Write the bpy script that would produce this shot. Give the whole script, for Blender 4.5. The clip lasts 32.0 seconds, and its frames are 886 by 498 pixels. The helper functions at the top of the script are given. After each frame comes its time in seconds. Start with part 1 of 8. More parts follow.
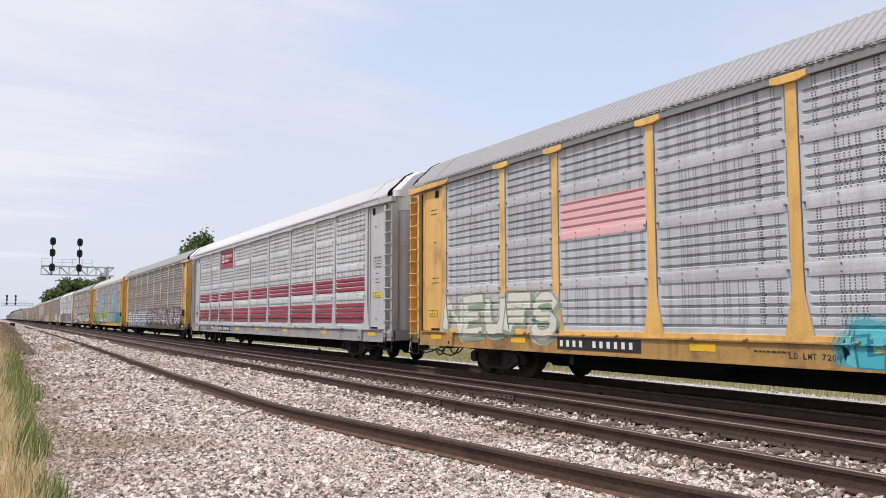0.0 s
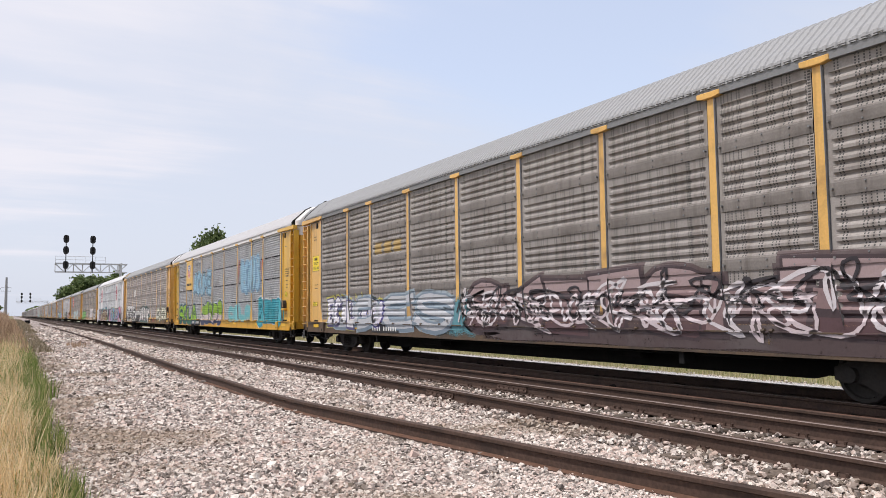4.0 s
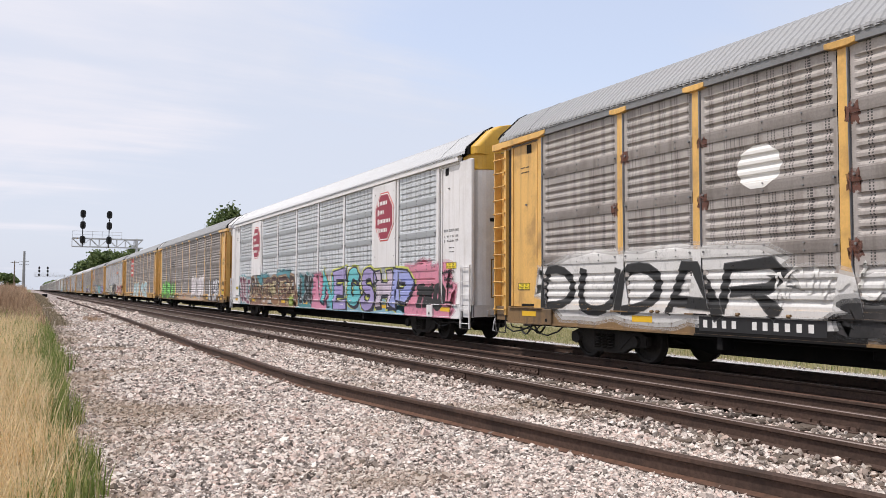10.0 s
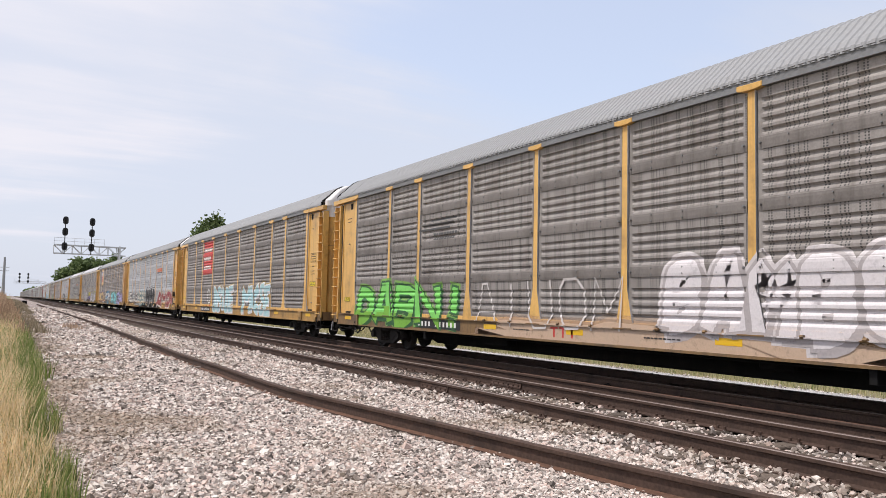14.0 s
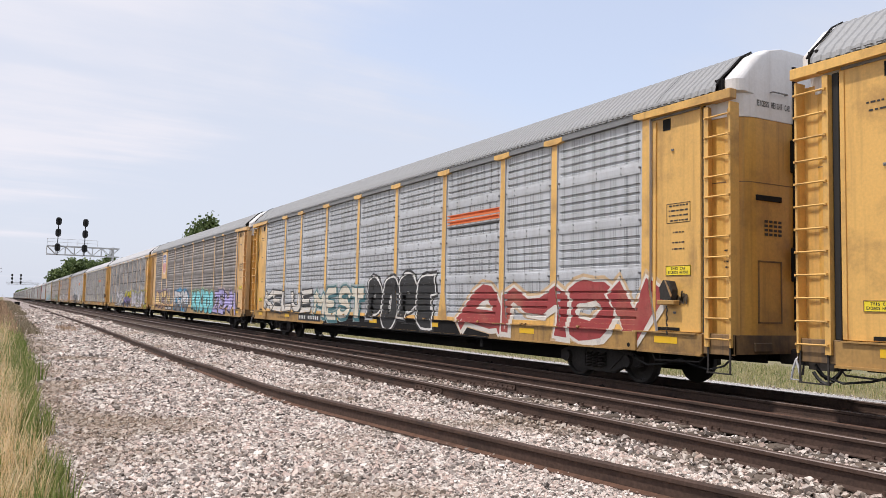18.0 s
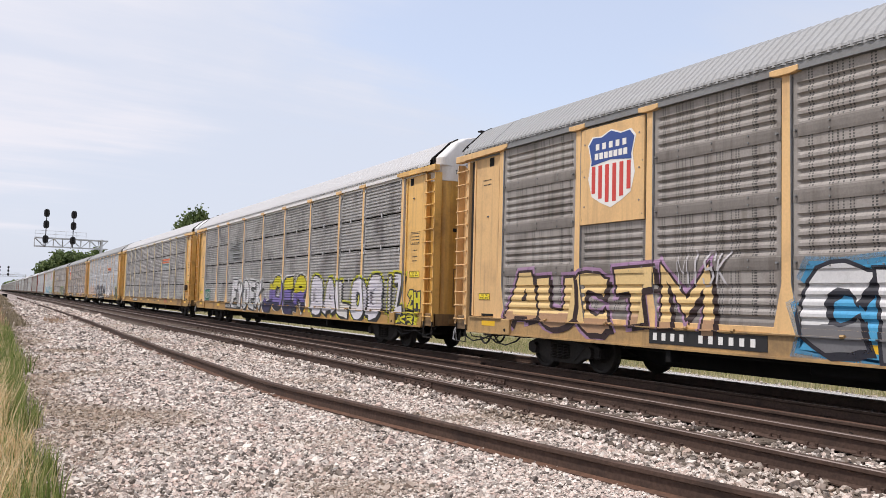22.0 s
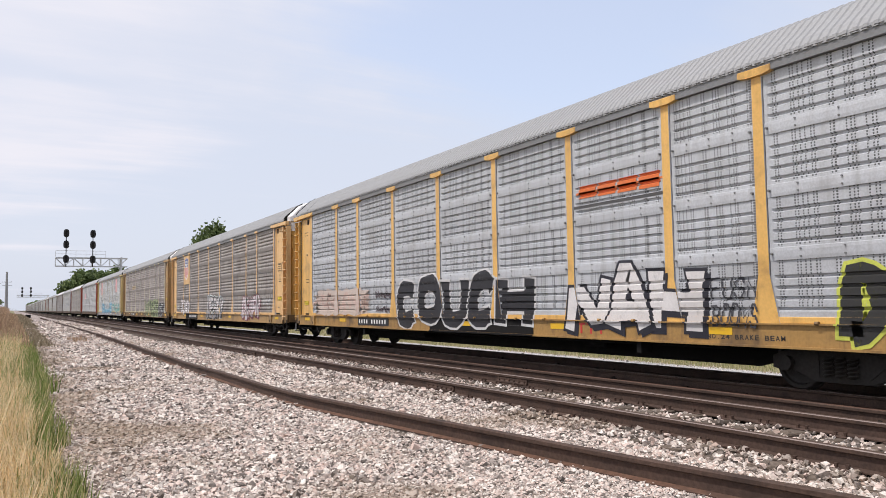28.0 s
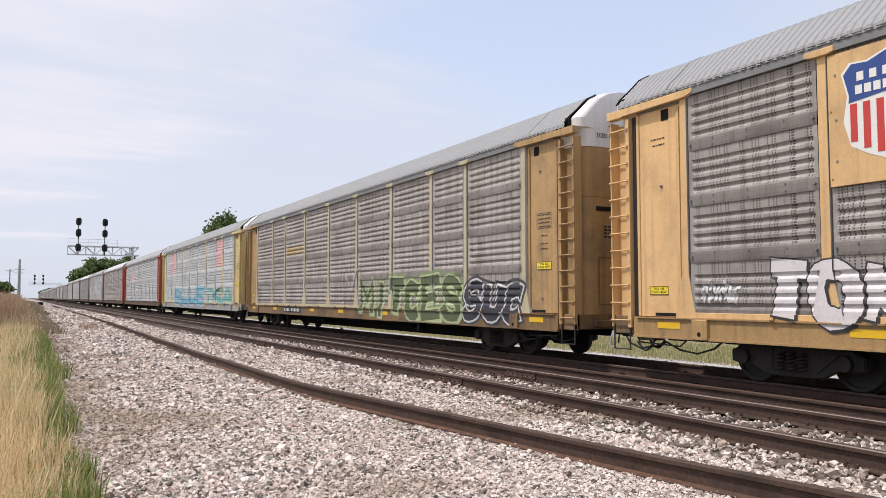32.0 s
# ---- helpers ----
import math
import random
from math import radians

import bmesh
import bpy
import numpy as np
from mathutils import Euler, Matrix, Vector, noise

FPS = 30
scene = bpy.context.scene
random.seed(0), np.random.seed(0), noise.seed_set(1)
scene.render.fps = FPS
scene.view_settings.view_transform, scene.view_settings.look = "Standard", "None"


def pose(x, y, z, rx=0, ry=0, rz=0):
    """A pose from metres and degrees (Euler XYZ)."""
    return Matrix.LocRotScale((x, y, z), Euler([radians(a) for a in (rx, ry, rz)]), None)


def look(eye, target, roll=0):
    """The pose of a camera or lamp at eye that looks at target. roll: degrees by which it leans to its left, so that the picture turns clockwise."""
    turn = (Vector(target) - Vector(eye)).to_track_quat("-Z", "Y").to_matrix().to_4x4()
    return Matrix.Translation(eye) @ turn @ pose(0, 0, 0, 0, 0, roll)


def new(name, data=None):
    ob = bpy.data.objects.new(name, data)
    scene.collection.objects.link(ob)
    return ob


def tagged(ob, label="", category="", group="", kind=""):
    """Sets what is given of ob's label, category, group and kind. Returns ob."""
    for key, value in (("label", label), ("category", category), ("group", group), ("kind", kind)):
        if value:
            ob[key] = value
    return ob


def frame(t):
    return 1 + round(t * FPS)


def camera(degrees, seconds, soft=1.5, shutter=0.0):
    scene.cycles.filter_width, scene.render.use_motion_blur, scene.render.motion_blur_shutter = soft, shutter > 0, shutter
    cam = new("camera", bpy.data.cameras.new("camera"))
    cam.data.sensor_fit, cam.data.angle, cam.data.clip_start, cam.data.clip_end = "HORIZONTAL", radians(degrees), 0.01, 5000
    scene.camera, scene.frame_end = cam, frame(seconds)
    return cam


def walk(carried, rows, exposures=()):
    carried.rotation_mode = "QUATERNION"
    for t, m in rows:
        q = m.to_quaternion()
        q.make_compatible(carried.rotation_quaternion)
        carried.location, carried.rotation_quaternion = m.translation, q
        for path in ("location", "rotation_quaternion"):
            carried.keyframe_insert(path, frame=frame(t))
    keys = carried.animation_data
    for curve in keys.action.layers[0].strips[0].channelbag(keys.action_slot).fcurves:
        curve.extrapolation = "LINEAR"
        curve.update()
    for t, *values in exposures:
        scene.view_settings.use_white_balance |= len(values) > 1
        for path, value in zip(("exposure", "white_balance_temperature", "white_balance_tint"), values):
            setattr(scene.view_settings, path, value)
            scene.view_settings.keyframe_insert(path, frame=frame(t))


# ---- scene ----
cam = camera(58.36, 32.0, soft=0.5)
EYE = 1.25          # height of the lens over the near track's rail heads
SIDE = 11.42        # the train's centre line
RAIL = -0.12        # rail heads under the train
PATH = [
    (0, 29.24, 4.96, -0.07), (0.5, 29.29, 4.78, -0.16), (1, 29.16, 4.70, -0.33), (1.5, 28.92, 4.64, -0.51), (2, 28.48, 4.55, -0.54),
    (2.5, 28.27, 4.48, -0.85), (3, 28.25, 4.48, -0.82), (3.5, 28.40, 4.49, -0.68), (5.5, 28.28, 4.49, -0.31), (6, 28.22, 4.37, -0.06),
    (6.5, 28.17, 4.09, 0.09), (7, 28.05, 3.78, 0.12), (7.5, 27.94, 3.49, 0.17), (8, 27.82, 3.35, 0.18), (8.5, 27.77, 3.33, 0.18),
    (9, 27.69, 3.25, 0.28), (9.5, 27.55, 3.12, 0.37), (10, 27.44, 3.06, 0.29), (10.5, 27.42, 3.11, 0.15), (11, 27.54, 3.33, 0.09),
    (11.5, 27.66, 3.64, 0.21), (12, 27.78, 3.90, 0.41), (12.5, 27.85, 4.02, 0.71), (13, 27.96, 4.05, 1.00), (13.5, 28.19, 4.03, 1.13),
    (14, 28.51, 4.04, 1.24), (14.5, 28.85, 4.09, 1.28), (16.5, 29.13, 4.07, 1.16), (17, 29.03, 4.06, 1.17), (17.5, 28.94, 4.10, 1.22),
    (18, 28.92, 4.14, 1.25), (18.5, 28.92, 4.15, 1.27), (19, 28.96, 4.20, 1.24), (19.5, 29.06, 4.21, 1.18), (20, 29.12, 4.17, 1.19),
    (20.5, 29.22, 4.03, 1.26), (21, 29.36, 3.88, 1.35), (21.5, 29.53, 3.74, 1.41), (22, 29.63, 3.73, 1.52), (22.5, 29.69, 3.81, 1.65),
    (23, 29.63, 3.90, 1.52), (23.5, 29.41, 3.93, 1.67), (24, 29.13, 3.85, 1.59), (24.5, 28.81, 3.75, 1.31), (25, 28.50, 3.60, 1.04),
    (25.5, 28.21, 3.56, 0.77), (27.5, 28.24, 3.82, -0.62), (28, 28.43, 3.99, -0.80), (28.5, 28.66, 4.06, -0.95), (29, 28.85, 4.07, -1.07),
    (29.5, 28.87, 3.98, -0.97), (30, 28.73, 3.81, -0.73), (30.5, 28.41, 3.66, -0.44), (31, 28.02, 3.59, -0.16), (31.5, 27.73, 3.57, -0.05),
    (32, 27.70, 3.50, -0.01),
]
walk(cam, [(t, pose(0, 0, EYE, 90 + up, 0, -turn) @ pose(0, 0, 0, 0, 0, lean)) for t, turn, up, lean in PATH], [(0, 0.0, 6490, 14.0), (32, 0.0, 6490, 14.0)])

# ---- light ----
SUN_UP, SUN_AZ = radians(62), radians(285)     # azimuth clockwise from the track's far end
scene.view_settings.exposure = 0.0
world = bpy.data.worlds.new("sky")
scene.world = world
world.use_nodes = True


def sky():
    nt = world.node_tree
    nd, lk = nt.nodes, nt.links
    nd.clear()
    out = nd.new("ShaderNodeOutputWorld")
    bg = nd.new("ShaderNodeBackground")
    bg.inputs["Strength"].default_value = 0.1
    lk.new(bg.outputs[0], out.inputs[0])
    air = nd.new("ShaderNodeTexSky")
    air.sky_type, air.sun_disc = "NISHITA", False
    air.sun_elevation, air.sun_rotation = SUN_UP, SUN_AZ
    air.air_density, air.dust_density, air.ozone_density = 1.0, 2.0, 1.5
    co = nd.new("ShaderNodeTexCoord")
    sep = nd.new("ShaderNodeSeparateXYZ")
    lk.new(co.outputs["Generated"], sep.inputs[0])

    def m(op, a, b=None, c=None, clamp=False):
        n = nd.new("ShaderNodeMath")
        n.operation, n.use_clamp = op, clamp
        for i, v in enumerate((a, b, c)):
            if v is None:
                continue
            if isinstance(v, (int, float)):
                n.inputs[i].default_value = v
            else:
                lk.new(v, n.inputs[i])
        return n.outputs[0]
    up = m("MAXIMUM", sep.outputs[2], 0.0)
    den = m("ADD", up, 0.12)
    px, py = m("DIVIDE", sep.outputs[0], den), m("DIVIDE", sep.outputs[1], den)
    com = nd.new("ShaderNodeCombineXYZ")
    lk.new(px, com.inputs[0]), lk.new(py, com.inputs[1])
    big = nd.new("ShaderNodeTexNoise")
    big.inputs["Scale"].default_value, big.inputs["Detail"].default_value, big.inputs["Roughness"].default_value = 0.9, 6.0, 0.5
    big.inputs["Distortion"].default_value = 0.3
    lk.new(com.outputs[0], big.inputs["Vector"])
    # long thin streaks drawn out by the wind
    turn = nd.new("ShaderNodeMapping")
    turn.inputs["Rotation"].default_value = (0, 0, radians(-28))
    turn.inputs["Scale"].default_value = (0.35, 2.6, 1.0)
    lk.new(com.outputs[0], turn.inputs[0])
    thin = nd.new("ShaderNodeTexNoise")
    thin.inputs["Scale"].default_value, thin.inputs["Detail"].default_value, thin.inputs["Roughness"].default_value = 1.6, 7.0, 0.6
    lk.new(turn.outputs[0], thin.inputs["Vector"])
    az = m("ARCTAN2", sep.outputs[0], sep.outputs[1])
    el = sep.outputs[2]

    def ramp(v, lo, hi):
        n = nd.new("ShaderNodeMapRange")
        n.interpolation_type = "SMOOTHSTEP"
        n.inputs[1].default_value, n.inputs[2].default_value = lo, hi
        lk.new(v, n.inputs[0])
        return n.outputs[0]

    def blend(a, b, f):
        n = nd.new("ShaderNodeMix")
        n.data_type = "RGBA"
        lk.new(f, n.inputs[0])
        for k, v in ((6, a), (7, b)):
            if isinstance(v, tuple):
                n.inputs[k].default_value = (*v, 1)
            else:
                lk.new(v, n.inputs[k])
        return n.outputs[2]
    wob = m("ADD", m("MULTIPLY", m("SUBTRACT", big.outputs[0], 0.5), 0.9), m("MULTIPLY", m("SUBTRACT", thin.outputs[0], 0.5), 0.5))
    # a bank of cirrostratus high on the left, clear sky over the train, haze below
    bank = m("ADD", m("ADD", m("MULTIPLY", el, 2.1), m("MULTIPLY", az, -0.95)), wob)
    bank = m("MULTIPLY", ramp(bank, 0.06, 0.46), m("MULTIPLY_ADD", ramp(m("ADD", m("MULTIPLY", thin.outputs[0], 0.25), m("MULTIPLY", big.outputs[0], 0.75)), 0.40, 0.62), 0.80, 0.20))
    clear = m("ADD", m("SUBTRACT", 1.0, m("MULTIPLY", m("ABSOLUTE", m("SUBTRACT", az, 0.66)), 2.2)), m("MULTIPLY", m("SUBTRACT", el, 0.30), 1.6))
    clear = ramp(m("SUBTRACT", clear, m("MULTIPLY", wob, 1.6)), 0.15, 0.85)
    clear = m("MULTIPLY", clear, ramp(el, 0.12, 0.27))
    thick = nd.new("ShaderNodeMix")
    thick.data_type, thick.blend_type = "RGBA", "MULTIPLY"
    thick.inputs[0].default_value = 1.0
    thick.inputs[7].default_value = (2.75, 2.6, 2.5, 1)
    lk.new(air.outputs[0], thick.inputs[6])
    hazed = blend(thick.outputs[2], (6.85, 7.45, 8.45), m("MULTIPLY_ADD", clear, -0.32, 0.92))
    mix = nd.new("ShaderNodeMix")
    mix.data_type = "RGBA"
    lk.new(bank, mix.inputs[0])
    lk.new(hazed, mix.inputs[6])
    mix.inputs[7].default_value = (8.6, 8.66, 9.2, 1)
    lk.new(mix.outputs[2], bg.inputs[0])


sky()
lamp = bpy.data.lights.new("sun", "SUN")
lamp.energy, lamp.angle, lamp.color = 3.2, radians(2.5), (1.0, 0.95, 0.88)
sun = new("sun", lamp)
sun.matrix_world = look((0, 0, 60), Vector((0, 0, 60)) - Vector((math.sin(SUN_AZ) * math.cos(SUN_UP), math.cos(SUN_AZ) * math.cos(SUN_UP), math.sin(SUN_UP))))

# ---- materials ----


def material(name, colour, rough=0.7, metal=0.0, grain=0.0, scale=40.0, stain=0.0, stain_scale=1.2, dirt=(0.12, 0.09, 0.07), bump=0.0, streak=0.0, rand=0.0, wide=0.0, where="Object"):
    """Colour with fine grain, large stains, run-off streaks, relief and a little difference from piece to piece."""
    mat = bpy.data.materials.new(name)
    mat.use_nodes = True
    nd, lk = mat.node_tree.nodes, mat.node_tree.links
    b = nd["Principled BSDF"]
    b.inputs["Roughness"].default_value, b.inputs["Metallic"].default_value = rough, metal
    b.inputs["Specular IOR Level"].default_value = 0.5 if rough < 0.66 else 0.3
    co = nd.new("ShaderNodeTexCoord")
    rgb = nd.new("ShaderNodeRGB")
    rgb.outputs[0].default_value = (*colour, 1)
    col = rgb.outputs[0]

    def mixed(a, other, fac, kind="MIX"):
        n = nd.new("ShaderNodeMix")
        n.data_type, n.blend_type = "RGBA", kind
        if isinstance(fac, (int, float)):
            n.inputs[0].default_value = fac
        else:
            lk.new(fac, n.inputs[0])
        lk.new(a, n.inputs[6])
        if isinstance(other, tuple):
            n.inputs[7].default_value = (*other, 1)
        else:
            lk.new(other, n.inputs[7])
        return n.outputs[2]

    def noisy(sc, det=4.0, stretch=None, rough_=0.55):
        n = nd.new("ShaderNodeTexNoise")
        n.inputs["Scale"].default_value, n.inputs["Detail"].default_value, n.inputs["Roughness"].default_value = sc, det, rough_
        v = co.outputs[where]
        if rand or stretch:
            mp = nd.new("ShaderNodeMapping")
            lk.new(v, mp.inputs[0])
            if stretch:
                mp.inputs["Scale"].default_value = stretch
            if rand:
                inf = nd.new("ShaderNodeObjectInfo")
                sc_ = nd.new("ShaderNodeVectorMath")
                sc_.operation = "SCALE"
                sc_.inputs[0].default_value = (37, 53, 71)
                lk.new(inf.outputs["Random"], sc_.inputs["Scale"])
                lk.new(sc_.outputs[0], mp.inputs["Location"])
            v = mp.outputs[0]
        lk.new(v, n.inputs["Vector"])
        return n.outputs[0]

    def ramped(v, lo, hi, a=0.0, c=1.0):
        n = nd.new("ShaderNodeMapRange")
        n.interpolation_type = "SMOOTHSTEP"
        for i, x in enumerate((lo, hi, a, c)):
            n.inputs[i + 1].default_value = x
        lk.new(v, n.inputs[0])
        return n.outputs[0]
    if rand:
        inf = nd.new("ShaderNodeObjectInfo")
        hs = nd.new("ShaderNodeHueSaturation")
        lk.new(col, hs.inputs["Color"])
        lk.new(ramped(inf.outputs["Random"], 0, 1, 1 - rand, 1 + rand), hs.inputs["Value"])
        col = hs.outputs[0]
    if wide:
        col = mixed(col, tuple(c * 0.55 for c in colour), ramped(noisy(0.6, 3.0), 0.4, 0.7, 0, wide))
    if grain:
        g = nd.new("ShaderNodeHueSaturation")
        lk.new(col, g.inputs["Color"])
        lk.new(ramped(noisy(scale, 5.0), 0.25, 0.75, 1 - grain, 1 + grain), g.inputs["Value"])
        col = g.outputs[0]
    if streak:
        col = mixed(col, dirt, ramped(noisy(1.0, 5.0, (6.0, 7.0, 0.35)), 0.48, 0.75, 0, streak))
    if stain:
        col = mixed(col, dirt, ramped(noisy(stain_scale, 8.0, None, 0.65), 0.46, 0.72, 0, stain))
    lk.new(col, b.inputs["Base Color"])
    if bump:
        bp = nd.new("ShaderNodeBump")
        bp.inputs["Strength"].default_value, bp.inputs["Distance"].default_value = min(1.0, bump), 0.01
        lk.new(noisy(scale * 0.8, 6.0), bp.inputs["Height"])
        lk.new(bp.outputs[0], b.inputs["Normal"])
    return mat


def panel_material(name, colour, grime, amount=0.5, fine=False, holes=True, band=None, grimy=False):
    """Galvanised sheet with punched holes coloured near black, water marks and road film."""
    mat = material(name, colour, 0.6, 0.08, 0.10, 30, amount, 0.9, grime, 0.05, amount * 0.8, 0.05)
    if not holes:
        return mat
    nd, lk = mat.node_tree.nodes, mat.node_tree.links
    b = nd["Principled BSDF"]
    co = nd.new("ShaderNodeTexCoord")
    sep = nd.new("ShaderNodeSeparateXYZ")
    lk.new(co.outputs["Object"], sep.inputs[0])

    def m(op, a, b_=None):
        n = nd.new("ShaderNodeMath")
        n.operation = op
        for i, v in enumerate((a, b_)):
            if v is None:
                continue
            if isinstance(v, (int, float)):
                n.inputs[i].default_value = v
            else:
                lk.new(v, n.inputs[i])
        return n.outputs[0]

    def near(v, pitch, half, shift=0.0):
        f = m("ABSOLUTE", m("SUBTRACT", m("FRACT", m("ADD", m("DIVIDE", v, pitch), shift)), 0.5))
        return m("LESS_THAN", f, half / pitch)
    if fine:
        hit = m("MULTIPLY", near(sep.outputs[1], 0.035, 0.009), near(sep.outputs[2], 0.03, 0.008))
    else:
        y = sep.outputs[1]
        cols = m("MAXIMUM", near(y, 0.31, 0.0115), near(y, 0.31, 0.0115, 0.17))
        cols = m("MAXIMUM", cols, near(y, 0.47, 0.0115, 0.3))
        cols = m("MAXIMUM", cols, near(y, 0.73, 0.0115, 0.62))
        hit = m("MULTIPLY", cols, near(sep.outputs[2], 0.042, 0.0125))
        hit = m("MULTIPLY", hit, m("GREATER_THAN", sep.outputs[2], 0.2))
    # no cut holes: their dark inside is put into the colour
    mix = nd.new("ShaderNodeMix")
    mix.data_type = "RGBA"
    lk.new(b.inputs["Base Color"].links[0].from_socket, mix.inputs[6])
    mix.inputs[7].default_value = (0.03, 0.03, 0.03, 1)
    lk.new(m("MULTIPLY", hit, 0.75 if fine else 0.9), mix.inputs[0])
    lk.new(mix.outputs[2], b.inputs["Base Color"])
    if band:
        # the flat strip along the foot of each panel is bare or grimy metal
        strip = nd.new("ShaderNodeMix")
        strip.data_type = "RGBA"
        strip.blend_type = "MULTIPLY" if grimy else "MIX"
        lk.new(m("LESS_THAN", sep.outputs[2], 0.192), strip.inputs[0])
        lk.new(mix.outputs[2], strip.inputs[6])
        strip.inputs[7].default_value = (*band, 1)
        lk.new(strip.outputs[2], b.inputs["Base Color"])
    return mat


BROWNISH = (0.13, 0.105, 0.085)
YELLOW = material("rail_yellow_paint", (0.74, 0.44, 0.125), 0.4, 0, 0.06, 25, 0.6, 1.1, (0.22, 0.12, 0.05), 0.04, 0.35, 0.05)
VIVID = material("bright_yellow_paint", (0.70, 0.41, 0.05), 0.38, 0, 0.06, 25, 0.3, 1.1, (0.25, 0.13, 0.04), 0.04, 0.3, 0.05)
PALE = material("faded_yellow_paint", (0.72, 0.465, 0.215), 0.6, 0, 0.06, 25, 0.35, 1.1, (0.26, 0.16, 0.10), 0.04, 0.35, 0.05)
SILVER_PAINT = material("silver_grey_paint", (0.50, 0.50, 0.51), 0.5, 0.1, 0.06, 25, 0.3, 1.1, (0.25, 0.23, 0.21), 0.04, 0.3, 0.04)
WHITE_PAINT = material("white_paint", (0.75, 0.74, 0.735), 0.5, 0, 0.04, 25, 0.3, 1.0, (0.42, 0.38, 0.34), 0.03, 0.3, 0.03)
SILL_YELLOW = material("dirty_yellow_sill", (0.41, 0.24, 0.075), 0.6, 0, 0.1, 20, 0.8, 1.3, (0.10, 0.065, 0.04), 0.05, 0.5, 0.05)
DULL = material("dull_ochre_paint", (0.44, 0.28, 0.12), 0.6, 0, 0.08, 25, 0.55, 1.0, (0.15, 0.10, 0.06), 0.04, 0.5, 0.06)
# darker copy of the yellow: shade between cars painted in with the grime
SHADED_DOOR_YELLOW = material("shaded_grimy_door_yellow", (0.66, 0.375, 0.085), 0.5, 0, 0.07, 22, 0.6, 0.9, (0.20, 0.115, 0.05), 0.04, 0.45, 0.06)
KHAKI = material("pale_khaki_paint", (0.62, 0.49, 0.22), 0.6, 0, 0.06, 25, 0.4, 1.1, (0.26, 0.19, 0.11), 0.04, 0.35, 0.05)
END_BROWN = material("grimy_brown_end_paint", (0.20, 0.135, 0.09), 0.65, 0, 0.1, 25, 0.5, 1.1, (0.10, 0.075, 0.06), 0.04, 0.4, 0.08)
CHALKY = material("chalky_olive_paint", (0.50, 0.44, 0.28), 0.6, 0, 0.06, 25, 0.4, 1.1, (0.24, 0.19, 0.13), 0.04, 0.35, 0.05)
SILL_GRIMY = material("grimy_brown_sill", (0.24, 0.145, 0.062), 0.65, 0, 0.12, 20, 0.9, 0.9, (0.075, 0.058, 0.045), 0.05, 0.7, 0.08)
SILL_TAN = material("tan_yellow_sill", (0.42, 0.265, 0.11), 0.6, 0, 0.1, 20, 0.7, 1.1, (0.13, 0.09, 0.06), 0.05, 0.5, 0.06)
SILL_DARK = material("blackened_brown_sill", (0.13, 0.09, 0.06), 0.7, 0, 0.12, 20, 0.8, 0.9, (0.05, 0.042, 0.036), 0.05, 0.6, 0.08)
SILL_VIVID = material("bright_yellow_sill", (0.62, 0.34, 0.03), 0.55, 0, 0.08, 20, 0.45, 1.3, (0.16, 0.09, 0.03), 0.05, 0.3)
SILL_GREY = material("dirty_grey_sill", (0.34, 0.33, 0.33), 0.6, 0, 0.1, 20, 0.6, 1.3, (0.12, 0.11, 0.10), 0.05, 0.4)
RED_PAINT = material("oxide_red_paint", (0.36, 0.07, 0.035), 0.55, 0, 0.06, 25, 0.3, 1.1, (0.15, 0.07, 0.05), 0.03, 0.3, 0.04)
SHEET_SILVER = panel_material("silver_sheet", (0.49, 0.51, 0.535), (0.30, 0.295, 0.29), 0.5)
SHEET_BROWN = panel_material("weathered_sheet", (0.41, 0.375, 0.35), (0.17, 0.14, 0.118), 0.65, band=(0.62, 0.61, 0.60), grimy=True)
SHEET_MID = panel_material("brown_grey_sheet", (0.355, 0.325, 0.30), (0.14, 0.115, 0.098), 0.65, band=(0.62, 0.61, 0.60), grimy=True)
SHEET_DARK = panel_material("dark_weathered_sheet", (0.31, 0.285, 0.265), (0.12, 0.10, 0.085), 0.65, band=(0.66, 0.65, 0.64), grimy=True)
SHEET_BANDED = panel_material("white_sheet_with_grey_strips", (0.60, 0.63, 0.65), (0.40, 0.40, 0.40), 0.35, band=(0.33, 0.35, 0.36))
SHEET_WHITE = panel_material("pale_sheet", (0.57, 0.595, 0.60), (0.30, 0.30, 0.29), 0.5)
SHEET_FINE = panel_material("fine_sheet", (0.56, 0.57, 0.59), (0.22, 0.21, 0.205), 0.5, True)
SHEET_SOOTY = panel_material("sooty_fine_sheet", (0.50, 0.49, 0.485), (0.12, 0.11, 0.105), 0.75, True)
FARSHEET_SILVER = panel_material("distant_silver_sheet", (0.45, 0.46, 0.46), (0.32, 0.31, 0.30), 0.5, holes=False)
FARSHEET_BROWN = panel_material("distant_weathered_sheet", (0.33, 0.31, 0.29), BROWNISH, 0.5, holes=False)
ROOF_GREY = material("galvanised_roof", (0.315, 0.32, 0.325), 0.74, 0, 0.06, 18, 0.25, 0.8, (0.30, 0.30, 0.30), 0.03, 0.25, 0.04)
ROOF_PALE = material("pale_galvanised_roof", (0.46, 0.47, 0.48), 0.5, 0.15, 0.06, 18, 0.25, 0.8, (0.40, 0.40, 0.40), 0.03, 0.25, 0.04)
ROOF_WHITE = material("white_roof", (0.50, 0.50, 0.51), 0.74, 0, 0.03, 18, 0.15, 0.8, (0.55, 0.52, 0.50), 0.02, 0.15, 0.03)
FASCIA = material("grey_fascia", (0.22, 0.225, 0.23), 0.6, 0.2, 0.08, 20, 0.3, 1.5, BROWNISH, 0.03)
